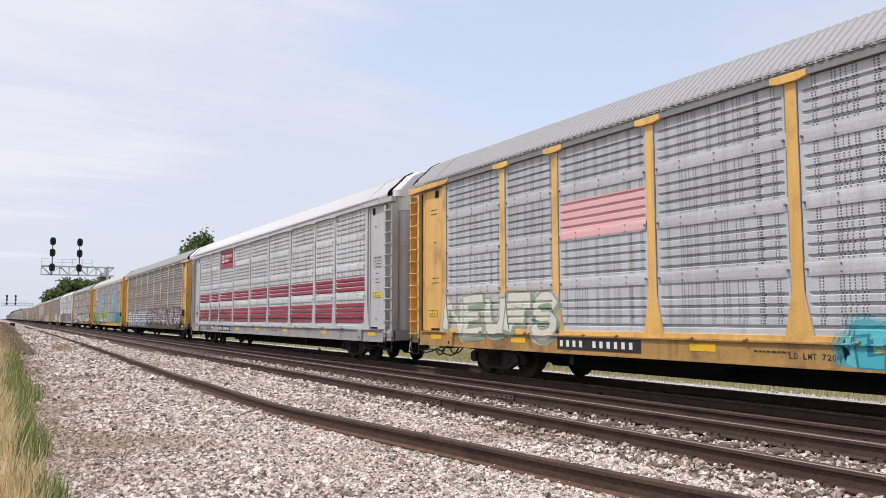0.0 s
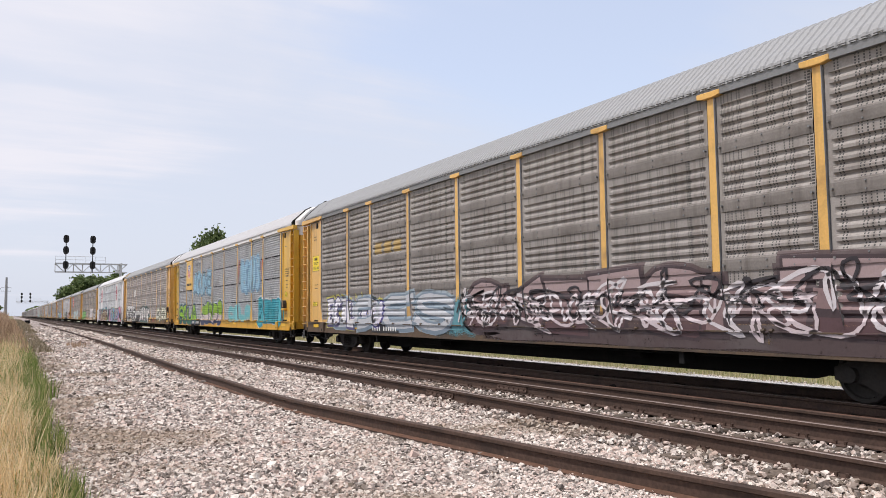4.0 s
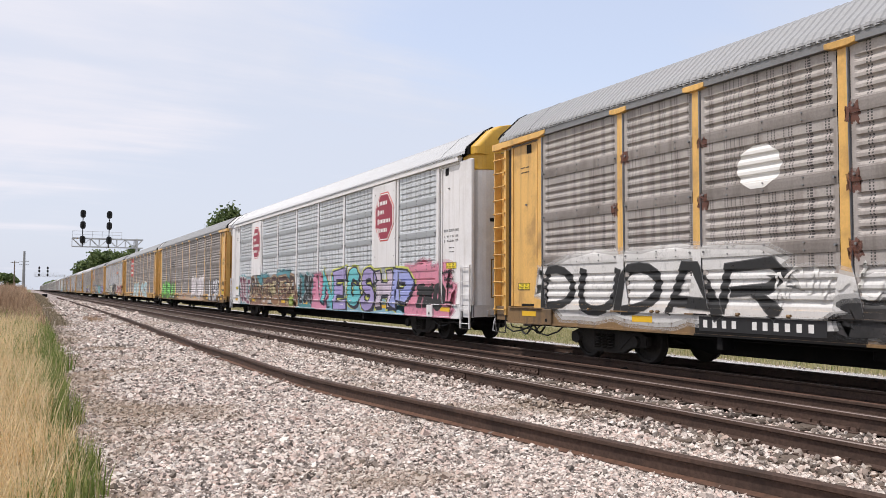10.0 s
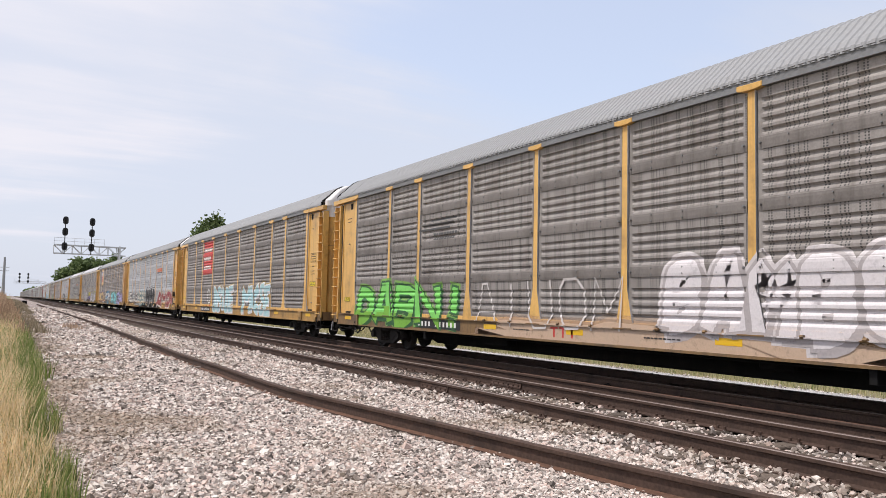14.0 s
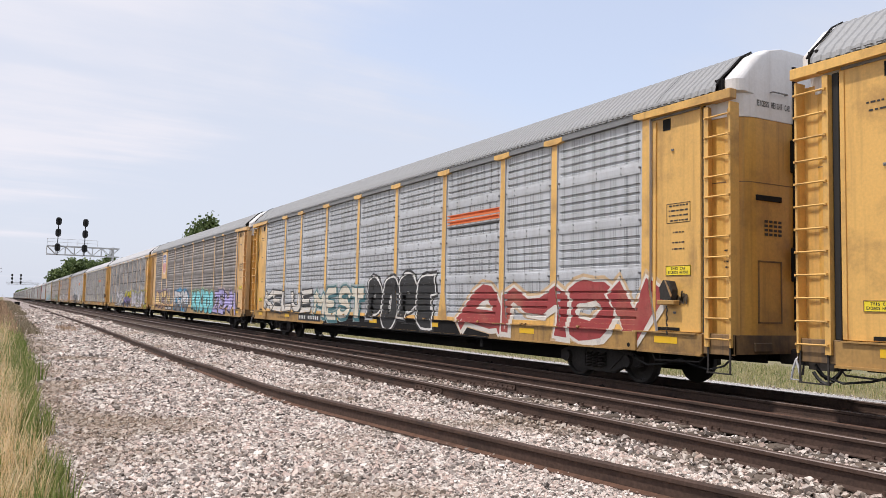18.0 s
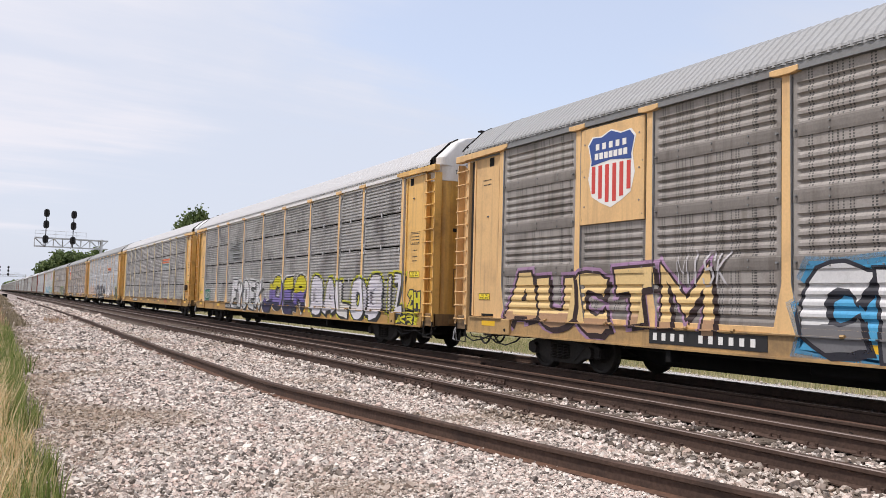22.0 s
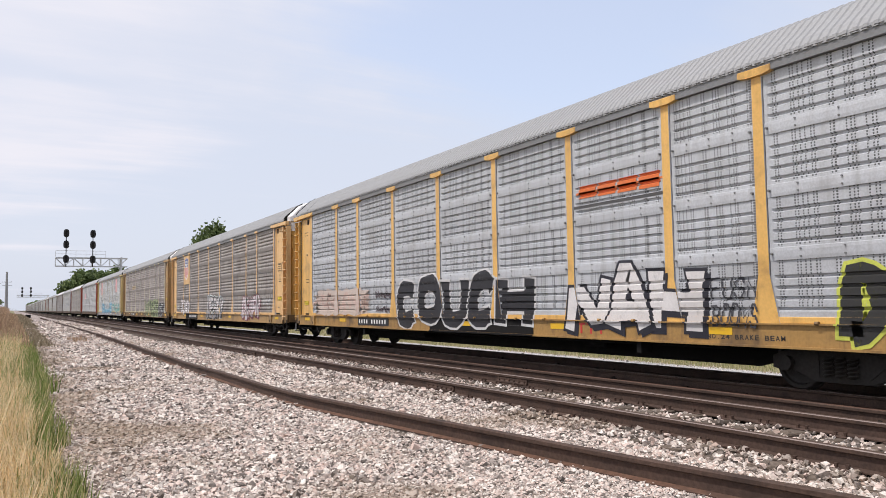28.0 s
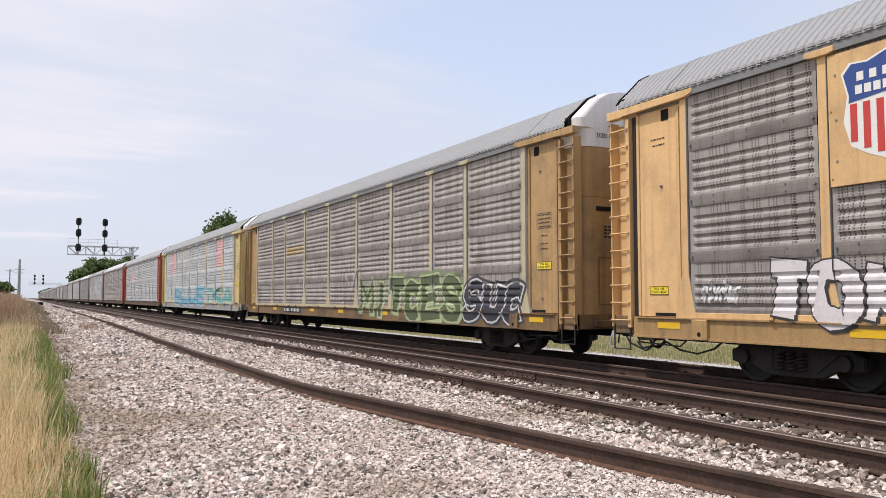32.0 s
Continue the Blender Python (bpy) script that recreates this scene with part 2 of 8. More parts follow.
BLACK = material("black_iron", (0.008, 0.0075, 0.0075), 0.88, 0.0, 0.2, 25, 0.35, 3.0, (0.028, 0.023, 0.02), 0.2)
GREASY = material("dusty_black_steel", (0.040, 0.036, 0.033), 0.75, 0.05, 0.2, 22, 0.45, 2.5, (0.058, 0.046, 0.038), 0.2)
PLATE = material("black_plate_paint", (0.02, 0.02, 0.021), 0.55)
LETTER = material("white_stencil_paint", (0.78, 0.77, 0.74), 0.6, 0, 0.05, 60)
INK = material("black_stencil_paint", (0.03, 0.028, 0.027), 0.6)
REFLECT = material("yellow_reflector", (0.80, 0.48, 0.02), 0.35)
SIGN_YELLOW = material("warning_yellow", (0.85, 0.66, 0.03), 0.45)
RUBBER_AND_GAP = material("black_rubber_and_gap", (0.015, 0.015, 0.015), 0.6)
RAIL_RUST = material("rusty_rail_steel", (0.080, 0.050, 0.038), 0.75, 0.1, 0.25, 30, 0.6, 2.5, (0.03, 0.022, 0.019), 0.3)
RUST_EDGE = material("orange_rust_steel", (0.125, 0.066, 0.043), 0.8, 0, 0.3, 14, 0.7, 1.2, (0.06, 0.042, 0.034), 0.3)
# puts the thin highlight along the rail head's worn edge into colour
RAIL_HIGHLIGHT = material("worn_rail_highlight", (0.25, 0.20, 0.175), 0.42, 0.4, 0.1, 40, 0.4, 3.0, (0.12, 0.08, 0.06))
TIE_WOOD = material("weathered_tie_wood", (0.125, 0.098, 0.078), 0.9, 0, 0.3, 25, 0.4, 3.0, (0.06, 0.05, 0.04), 0.5, 0, 0.25)
PALETTE = {}


def spray(rgb, other=None, wear=0.22, fade=0.04):
    """Sprayed paint, clouded with a second colour and worn thin in places."""
    other = tuple(other or rgb)
    key = (tuple(rgb), other, wear, fade)
    if key not in PALETTE:
        mat = material("spray_paint", tuple(rgb), 0.55, 0, 0.06, 30, 0.9 if other != tuple(rgb) else 0.2, 1.1, other if other != tuple(rgb) else tuple(0.8 * c + 0.01 for c in rgb), 0.03)
        nd, lk = mat.node_tree.nodes, mat.node_tree.links
        n = nd.new("ShaderNodeTexNoise")
        n.inputs["Scale"].default_value, n.inputs["Detail"].default_value, n.inputs["Roughness"].default_value = 5.0, 9.0, 0.7
        lk.new(nd["Texture Coordinate"].outputs["Object"], n.inputs["Vector"])
        r = nd.new("ShaderNodeMapRange")
        r.interpolation_type = "SMOOTHSTEP"
        r.inputs[1].default_value, r.inputs[2].default_value, r.inputs[3].default_value, r.inputs[4].default_value = 0.50, 0.78, fade, min(1.0, fade + 3.0 * wear)
        lk.new(n.outputs[0], r.inputs[0])
        tr = nd.new("ShaderNodeBsdfTransparent")
        mx = nd.new("ShaderNodeMixShader")
        lk.new(r.outputs[0], mx.inputs[0]), lk.new(nd["Principled BSDF"].outputs[0], mx.inputs[1]), lk.new(tr.outputs[0], mx.inputs[2])
        lk.new(mx.outputs[0], nd["Material Output"].inputs[0])
        PALETTE[key] = mat
    return PALETTE[key]


# ---- building helpers ----


def mesh_of(bm, name, *mats):
    me = bpy.data.meshes.new(name)
    bm.to_mesh(me)
    bm.free()
    for mt in mats:
        me.materials.append(mt)
    return me


def part(name, data, mat=None, parent=None, label="", at=None):
    """Links a bmesh or a shared mesh as one mesh object under a thing or a part."""
    if isinstance(data, bmesh.types.BMesh):
        data = mesh_of(data, name, mat)
        mat = None
    ob = new(name, data)
    if mat is not None and len(data.materials):
        ob.material_slots[0].link = "OBJECT"
        ob.material_slots[0].material = mat
    if parent is not None:
        ob.parent = parent
    if at is not None:
        ob.matrix_basis = at
    if label:
        tagged(ob, label)
    return ob


def box(bm, x0, x1, y0, y1, z0, z1, bevel=0.0, mi=0):
    vs = [bm.verts.new((x, y, z)) for z in (z0, z1) for y in (y0, y1) for x in (x0, x1)]
    fs = [(0, 2, 3, 1), (4, 5, 7, 6), (0, 1, 5, 4), (2, 6, 7, 3), (0, 4, 6, 2), (1, 3, 7, 5)]
    made = [bm.faces.new([vs[i] for i in f]) for f in fs]
    for f in made:
        f.material_index = mi
    if bevel:
        es = list({e for f in made for e in f.edges})
        r = bmesh.ops.bevel(bm, geom=es, offset=bevel, segments=1, affect="EDGES", profile=0.6)
        for f in r["faces"]:
            f.material_index = mi
    return bm


def prism(bm, pts, axis, a, b, mi=0, caps=True):
    """A closed outline swept straight along an axis from a to b."""
    def place(u, v, w):
        return {"x": (w, u, v), "y": (u, w, v), "z": (u, v, w)}[axis]
    lo = [bm.verts.new(place(u, v, a)) for u, v in pts]
    hi = [bm.verts.new(place(u, v, b)) for u, v in pts]
    n = len(pts)
    for i in range(n):
        bm.faces.new((lo[i], lo[(i + 1) % n], hi[(i + 1) % n], hi[i])).material_index = mi
    if caps:
        bm.faces.new(lo[::-1]).material_index = mi
        bm.faces.new(hi).material_index = mi
    return bm


def rod(bm, a, b, r, seg=8, mi=0):
    a, b = Vector(a), Vector(b)
    d = (b - a)
    q = d.to_track_quat("Z", "Y")
    rings = []
    for p in (a, b):
        rings.append([bm.verts.new(p + q @ Vector((r * math.cos(6.2832 * i / seg), r * math.sin(6.2832 * i / seg), 0))) for i in range(seg)])
    for i in range(seg):
        bm.faces.new((rings[0][i], rings[0][(i + 1) % seg], rings[1][(i + 1) % seg], rings[1][i])).material_index = mi
    bm.faces.new(rings[0][::-1]).material_index = mi
    bm.faces.new(rings[1]).material_index = mi
    return bm


def tube(bm, pts, r, seg=6, mi=0):
    """One bent bar or hose along points."""
    v = [Vector(p) for p in pts]
    rings = []
    for i, p in enumerate(v):
        d = (v[min(i + 1, len(v) - 1)] - v[max(i - 1, 0)]).normalized()
        q = d.to_track_quat("Z", "Y")
        rings.append([bm.verts.new(p + q @ Vector((r * math.cos(6.2832 * k / seg), r * math.sin(6.2832 * k / seg), 0))) for k in range(seg)])
    for a, b in zip(rings, rings[1:]):
        j = min(range(seg), key=lambda n: (a[0].co - b[n].co).length)
        for k in range(seg):
            bm.faces.new((a[k], a[(k + 1) % seg], b[(k + 1 + j) % seg], b[(k + j) % seg])).material_index = mi
    bm.faces.new(rings[0][::-1]), bm.faces.new(rings[-1])
    return bm


def fixed(bm):
    bmesh.ops.recalc_face_normals(bm, faces=bm.faces)
    return bm


def from_arrays(name, verts, faces, *mats):
    """A mesh from numpy arrays of corners and of triangles or quads."""
    me = bpy.data.meshes.new(name)
    n, k = faces.shape
    me.vertices.add(len(verts))
    me.vertices.foreach_set("co", np.asarray(verts, np.float32).ravel())
    me.loops.add(n * k)
    me.loops.foreach_set("vertex_index", np.asarray(faces, np.int32).ravel())
    me.polygons.add(n)
    me.polygons.foreach_set("loop_start", np.arange(0, n * k, k, dtype=np.int32))
    me.polygons.foreach_set("use_smooth", np.zeros(n, dtype=bool))
    me.update(calc_edges=True)
    for mt in mats:
        me.materials.append(mt)
    return me

# ---- the ground ----


def ballast_material(name, light, dark, pink, scale):
    mat = bpy.data.materials.new(name)
    mat.use_nodes = True
    nd, lk = mat.node_tree.nodes, mat.node_tree.links
    b = nd["Principled BSDF"]
    b.inputs["Roughness"].default_value = 0.9
    b.inputs["Specular IOR Level"].default_value = 0.15
    co = nd.new("ShaderNodeTexCoord")
    v = nd.new("ShaderNodeTexVoronoi")
    v.inputs["Scale"].default_value = scale
    lk.new(co.outputs["Object"], v.inputs["Vector"])
    sep = nd.new("ShaderNodeSeparateColor")
    lk.new(v.outputs["Color"], sep.inputs[0])
    r = nd.new("ShaderNodeValToRGB")
    lk.new(sep.outputs[0], r.inputs[0])
    e = r.color_ramp.elements
    e[0].color, e[1].color = (*dark, 1), (*light, 1)
    k = e.new(0.5)
    k.color = (*pink, 1)
    # cells darken towards their rims: shade between stones put into the colour
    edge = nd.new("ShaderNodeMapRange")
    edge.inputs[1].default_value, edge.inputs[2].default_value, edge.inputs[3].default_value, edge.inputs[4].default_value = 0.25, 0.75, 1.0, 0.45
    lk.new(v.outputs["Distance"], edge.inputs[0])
    big = nd.new("ShaderNodeTexNoise")
    big.inputs["Scale"].default_value = 0.5
    lk.new(co.outputs["Object"], big.inputs["Vector"])
    br = nd.new("ShaderNodeMapRange")
    br.inputs[1].default_value, br.inputs[2].default_value, br.inputs[3].default_value, br.inputs[4].default_value = 0.3, 0.7, 0.8, 1.15
    lk.new(big.outputs[0], br.inputs[0])
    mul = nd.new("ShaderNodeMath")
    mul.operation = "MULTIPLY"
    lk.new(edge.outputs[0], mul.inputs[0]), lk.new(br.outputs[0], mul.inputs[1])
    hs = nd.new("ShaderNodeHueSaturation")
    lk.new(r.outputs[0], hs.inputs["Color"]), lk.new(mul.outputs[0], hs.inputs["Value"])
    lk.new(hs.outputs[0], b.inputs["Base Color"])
    bp = nd.new("ShaderNodeBump")
    bp.inputs["Distance"].default_value, bp.inputs["Strength"].default_value, bp.invert = 0.03, 0.9, True
    lk.new(v.outputs["Distance"], bp.inputs["Height"])
    lk.new(bp.outputs[0], b.inputs["Normal"])
    return mat


def island_material(name, stops, rough=0.9, bump=0.0, thin=0.0):
    """Colours that differ from stone to stone or from blade to blade."""
    mat = bpy.data.materials.new(name)
    mat.use_nodes = True
    nd, lk = mat.node_tree.nodes, mat.node_tree.links
    b = nd["Principled BSDF"]
    b.inputs["Roughness"].default_value = rough
    b.inputs["Specular IOR Level"].default_value = 0.25
    g = nd.new("ShaderNodeNewGeometry")
    r = nd.new("ShaderNodeValToRGB")
    lk.new(g.outputs["Random Per Island"], r.inputs[0])
    e = r.color_ramp.elements
    e[0].position, e[0].color = stops[0][0], (*stops[0][1], 1)
    e[1].position, e[1].color = stops[-1][0], (*stops[-1][1], 1)
    for p, c in stops[1:-1]:
        e.new(p).color = (*c, 1)
    co = nd.new("ShaderNodeTexCoord")
    n = nd.new("ShaderNodeTexNoise")
    n.inputs["Scale"].default_value, n.inputs["Detail"].default_value = 45, 4
    lk.new(co.outputs["Object"], n.inputs["Vector"])
    mr = nd.new("ShaderNodeMapRange")
    mr.inputs[1].default_value, mr.inputs[2].default_value, mr.inputs[3].default_value, mr.inputs[4].default_value = 0.3, 0.7, 0.75, 1.2
    lk.new(n.outputs[0], mr.inputs[0])
    hs = nd.new("ShaderNodeHueSaturation")
    lk.new(r.outputs[0], hs.inputs["Color"]), lk.new(mr.outputs[0], hs.inputs["Value"])
    lk.new(hs.outputs[0], b.inputs["Base Color"])
    if thin:
        b.inputs["Transmission Weight"].default_value = 0.0
        tr = nd.new("ShaderNodeBsdfTranslucent")
        lk.new(hs.outputs[0], tr.inputs[0])
        mx = nd.new("ShaderNodeMixShader")
        mx.inputs[0].default_value = thin
        lk.new(b.outputs[0], mx.inputs[1]), lk.new(tr.outputs[0], mx.inputs[2])
        lk.new(mx.outputs[0], nd["Material Output"].inputs[0])
    return mat


BALLAST = ballast_material("pinkish_grey_ballast", (0.66, 0.59, 0.55), (0.20, 0.17, 0.155), (0.50, 0.42, 0.385), 26)
# darker ballast copy: shade in the gaps under near stones put into colour
GAP_SHADE = ballast_material("gap_shade_ballast", (0.36, 0.315, 0.285), (0.10, 0.085, 0.075), (0.22, 0.185, 0.165), 55)
# oily bed, made nearly black: the train's shade is in the colour too
BED = ballast_material("oily_shaded_ballast", (0.060, 0.046, 0.040), (0.014, 0.011, 0.010), (0.032, 0.024, 0.020), 24)
GRAVEL = ballast_material("pale_gravel", (0.82, 0.80, 0.77), (0.60, 0.58, 0.55), (0.74, 0.71, 0.68), 45)
FIELD = material("dry_field", (0.22, 0.195, 0.105), 0.95, 0, 0.3, 8, 0.5, 0.15, (0.12, 0.15, 0.05), 0.4)
STONE = island_material("crushed_stone", [(0.0, (0.09, 0.077, 0.067)), (0.14, (0.24, 0.205, 0.18)), (0.34, (0.42, 0.365, 0.325)), (0.52, (0.60, 0.465, 0.405)), (0.72, (0.67, 0.59, 0.53)), (1.0, (0.79, 0.73, 0.66))])


def dirtied(mat, colour, amount):
    """Brown soil worked in between the stones in broad patches."""
    nd, lk = mat.node_tree.nodes, mat.node_tree.links
    b = nd["Principled BSDF"]
    co = nd.new("ShaderNodeTexCoord")
    n = nd.new("ShaderNodeTexNoise")
    n.inputs["Scale"].default_value, n.inputs["Detail"].default_value = 0.55, 5.0
    lk.new(co.outputs["Object"], n.inputs["Vector"])
    r = nd.new("ShaderNodeMapRange")
    r.interpolation_type = "SMOOTHSTEP"
    r.inputs[1].default_value, r.inputs[2].default_value, r.inputs[4].default_value = 0.50, 0.72, amount
    # more soil towards the grass verge
    sep = nd.new("ShaderNodeSeparateXYZ")
    lk.new(co.outputs["Object"], sep.inputs[0])
    side = nd.new("ShaderNodeMapRange")
    side.inputs[1].default_value, side.inputs[2].default_value, side.inputs[3].default_value, side.inputs[4].default_value = 0.4, 2.2, 0.16, 0.0
    lk.new(sep.outputs[0], side.inputs[0])
    add = nd.new("ShaderNodeMath")
    lk.new(n.outputs[0], add.inputs[0]), lk.new(side.outputs[0], add.inputs[1])
    lk.new(add.outputs[0], r.inputs[0])
    mx = nd.new("ShaderNodeMix")
    mx.data_type = "RGBA"
    lk.new(r.outputs[0], mx.inputs[0])
    lk.new(b.inputs["Base Color"].links[0].from_socket, mx.inputs[6])
    mx.inputs[7].default_value = (*colour, 1)
    lk.new(mx.outputs[2], b.inputs["Base Color"])


dirtied(STONE, (0.27, 0.20, 0.135), 0.65)
dirtied(BALLAST, (0.26, 0.20, 0.155), 0.6)
# oil and painted shade of the train share this stone colour
STONE_DARK = island_material("oily_shaded_stone", [(0.0, (0.012, 0.010, 0.009)), (0.5, (0.030, 0.023, 0.020)), (0.9, (0.060, 0.046, 0.040)), (1.0, (0.16, 0.14, 0.13))])
STRAW = island_material("dry_grass", [(0.0, (0.56, 0.40, 0.20)), (0.3, (0.86, 0.67, 0.40)), (0.75, (0.94, 0.79, 0.52)), (0.95, (0.66, 0.52, 0.28)), (1.0, (0.30, 0.31, 0.12))], 0.8, 0, 0.3)
REED = island_material("brown_reeds", [(0.0, (0.26, 0.17, 0.11)), (0.5, (0.44, 0.30, 0.20)), (1.0, (0.60, 0.44, 0.30))], 0.85, 0, 0.2)
GREEN = island_material("green_grass", [(0.0, (0.10, 0.15, 0.035)), (0.35, (0.20, 0.27, 0.07)), (0.65, (0.30, 0.35, 0.12)), (0.85, (0.50, 0.45, 0.22)), (1.0, (0.80, 0.66, 0.42))], 0.75, 0, 0.3)
WEED = island_material("dead_weeds", [(0.0, (0.16, 0.13, 0.085)), (0.5, (0.29, 0.245, 0.165)), (1.0, (0.44, 0.37, 0.26))], 0.85, 0, 0.25)
MEADOW = island_material("dry_meadow_grass", [(0.0, (0.30, 0.29, 0.14)), (0.5, (0.46, 0.42, 0.22)), (1.0, (0.66, 0.56, 0.34))], 0.8, 0, 0.3)

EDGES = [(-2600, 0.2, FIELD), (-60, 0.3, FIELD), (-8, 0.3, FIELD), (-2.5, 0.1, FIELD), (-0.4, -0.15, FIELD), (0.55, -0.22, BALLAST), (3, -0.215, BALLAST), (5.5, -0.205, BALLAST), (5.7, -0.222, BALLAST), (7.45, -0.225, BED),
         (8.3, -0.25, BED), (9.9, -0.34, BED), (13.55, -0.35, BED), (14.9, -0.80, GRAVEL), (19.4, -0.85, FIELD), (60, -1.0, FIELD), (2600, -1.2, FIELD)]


def ground():
    bm = bmesh.new()
    ys = [-700, -60, 2.6, 20, 45, 60, 150, 400, 1000, 2500, 4700]
    mats = []
    cols = [[bm.verts.new((x, y, z)) for y in ys] for x, z, _ in EDGES]
    for i in range(len(EDGES) - 1):
        mt = EDGES[i][2]
        if mt not in mats:
            mats.append(mt)
        for j in range(len(ys) - 1):
            # ballast below the scattered stones takes the copy with painted gap shade
            mt = GAP_SHADE if EDGES[i][2] is BALLAST and 2 <= ys[j] < 45 else EDGES[i][2]
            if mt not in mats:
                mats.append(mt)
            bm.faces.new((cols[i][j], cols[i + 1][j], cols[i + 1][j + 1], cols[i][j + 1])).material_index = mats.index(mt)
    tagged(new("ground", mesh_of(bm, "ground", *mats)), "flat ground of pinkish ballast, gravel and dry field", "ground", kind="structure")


def level(x):
    return np.interp(x, [e[0] for e in EDGES], [e[1] for e in EDGES])


ROCK = np.array([(x, y, z) for z in (-0.62, 0.62) for y in (-0.62, 0.62) for x in (-0.62, 0.62)], float)
ROCK_TRIS = np.array([(0, 2, 3), (0, 3, 1), (4, 5, 7), (4, 7, 6), (0, 1, 5), (0, 5, 4), (2, 6, 7), (2, 7, 3), (0, 4, 6), (0, 6, 2), (1, 3, 7), (1, 7, 5)])


def turned(rng, n):
    q = rng.normal(size=(n, 4))
    q /= np.linalg.norm(q, axis=1)[:, None]
    w, x, y, z = q.T
    return np.stack([np.stack([1 - 2 * (y * y + z * z), 2 * (x * y - z * w), 2 * (x * z + y * w)], -1),
                     np.stack([2 * (x * y + z * w), 1 - 2 * (x * x + z * z), 2 * (y * z - x * w)], -1),
                     np.stack([2 * (x * z - y * w), 2 * (y * z + x * w), 1 - 2 * (x * x + y * y)], -1)], 1)


def stones(name, label, mat, zones, seed, lift=0.0):
    """Loose crushed stones scattered over rectangles (x0, x1, y0, y1, per square metre, size)."""
    rng = np.random.default_rng(seed)
    P, S = [], []
    for x0, x1, y0, y1, dens, size in zones:
        n = int((x1 - x0) * (y1 - y0) * dens)
        P.append(np.stack([rng.uniform(x0, x1, n), rng.uniform(y0, y1, n)], 1))
        S.append(size * rng.lognormal(0, 0.28, n))
    P, S = np.concatenate(P), np.concatenate(S)
    n = len(P)
    base = (ROCK[None] + rng.uniform(-0.30, 0.30, (n, 8, 3))) * rng.uniform(0.6, 1.15, (n, 1, 3)) * 0.92
    v = np.einsum("nij,nkj->nki", turned(rng, n), base) * S[:, None, None]
    v[:, :, 0] += P[:, 0, None]
    v[:, :, 1] += P[:, 1, None]
    v[:, :, 2] = v[:, :, 2] * 0.85 + (level(P[:, 0]) + S * rng.uniform(0.0, 0.42, n) + lift)[:, None]
    f = ROCK_TRIS[None] + (np.arange(n) * 8)[:, None, None]
    return tagged(new(name, from_arrays(name, v.reshape(-1, 3), f.reshape(-1, 3), mat)), label, "ballast", kind="stuff")


def grass(name, label, mat, zones, seed, category="grass"):
    """Standing blades over rectangles (x0, x1, y0, y1, per square metre, height, width)."""
    rng = np.random.default_rng(seed)
    V, F, k = [], [], 0
    for x0, x1, y0, y1, dens, high, wide in zones:
        n = int((x1 - x0) * (y1 - y0) * dens)
        x, y = rng.uniform(x0, x1, n), rng.uniform(y0, y1, n)
        x = x + 0.10 * np.sin(y * 2.1) + 0.08 * np.sin(y * 5.3 + 1) if x1 < 3 else x
        tuft = 0.72 + 0.28 * np.sin(x * 3.1 + np.sin(y * 1.7) * 2) * np.sin(y * 2.3 + 0.5)
        h = high * rng.uniform(0.55, 1.15, n) * tuft
        a, lean = rng.uniform(0, 6.28, n), rng.uniform(0.05, 0.38, n) * h
        w = wide * rng.uniform(0.6, 1.3, n)
        dx, dy = np.cos(a), np.sin(a)
        z = level(x) - 0.02
        b = rng.uniform(0, 6.28, n)
        bx, by = np.cos(b) * w, np.sin(b) * w
        v = np.zeros((n, 5, 3))
        v[:, 0] = np.stack([x - bx, y - by, z], 1)
        v[:, 1] = np.stack([x + bx, y + by, z], 1)
        v[:, 2] = np.stack([x + dx * lean * 0.3 + bx * 0.8, y + dy * lean * 0.3 + by * 0.8, z + h * 0.55], 1)
        v[:, 3] = np.stack([x + dx * lean * 0.3 - bx * 0.8, y + dy * lean * 0.3 - by * 0.8, z + h * 0.55], 1)
        v[:, 4] = np.stack([x + dx * lean, y + dy * lean, z + h], 1)
        V.append(v.reshape(-1, 3))
        F.append((np.array([(0, 1, 2), (0, 2, 3), (3, 2, 4)])[None] + (np.arange(n) * 5)[:, None, None] + k).reshape(-1, 3))
        k += n * 5
    return tagged(new(name, from_arrays(name, np.concatenate(V), np.concatenate(F), mat)), label, category, kind="stuff")


ground()
stones("ballast_stones", "loose pinkish grey crushed stones beside the tracks", STONE,
       [(0.45, 4.6, 2.6, 6, 3700, 0.0168), (4.6, 5.62, 2.6, 6, 1700, 0.023), (0.45, 5.62, 6, 11, 1600, 0.0228), (0.45, 5.62, 11, 20, 680, 0.031), (0.5, 5.62, 20, 45, 190, 0.044), (0.7, 5.62, 45, 110, 34, 0.085),
        (5.62, 6.3, 2.6, 36, 760, 0.029), (6.3, 7.6, 2.6, 28, 640, 0.028), (19.0, 19.6, 4, 34, 40, 0.03)], 3)
stones("scattered_stones", "loose pale stones lying over the ends of the ties", STONE, [(5.66, 6.15, 2.6, 30, 210, 0.029), (6.3, 7.62, 2.6, 30, 60, 0.026)], 4, 0.045)
stones("oily_ballast_stones", "oily crushed stones between the tracks, darkened for the train's shade", STONE_DARK, [(7.75, 13.5, 2, 20, 90, 0.05), (7.75, 13.5, 20, 40, 30, 0.06)], 5)
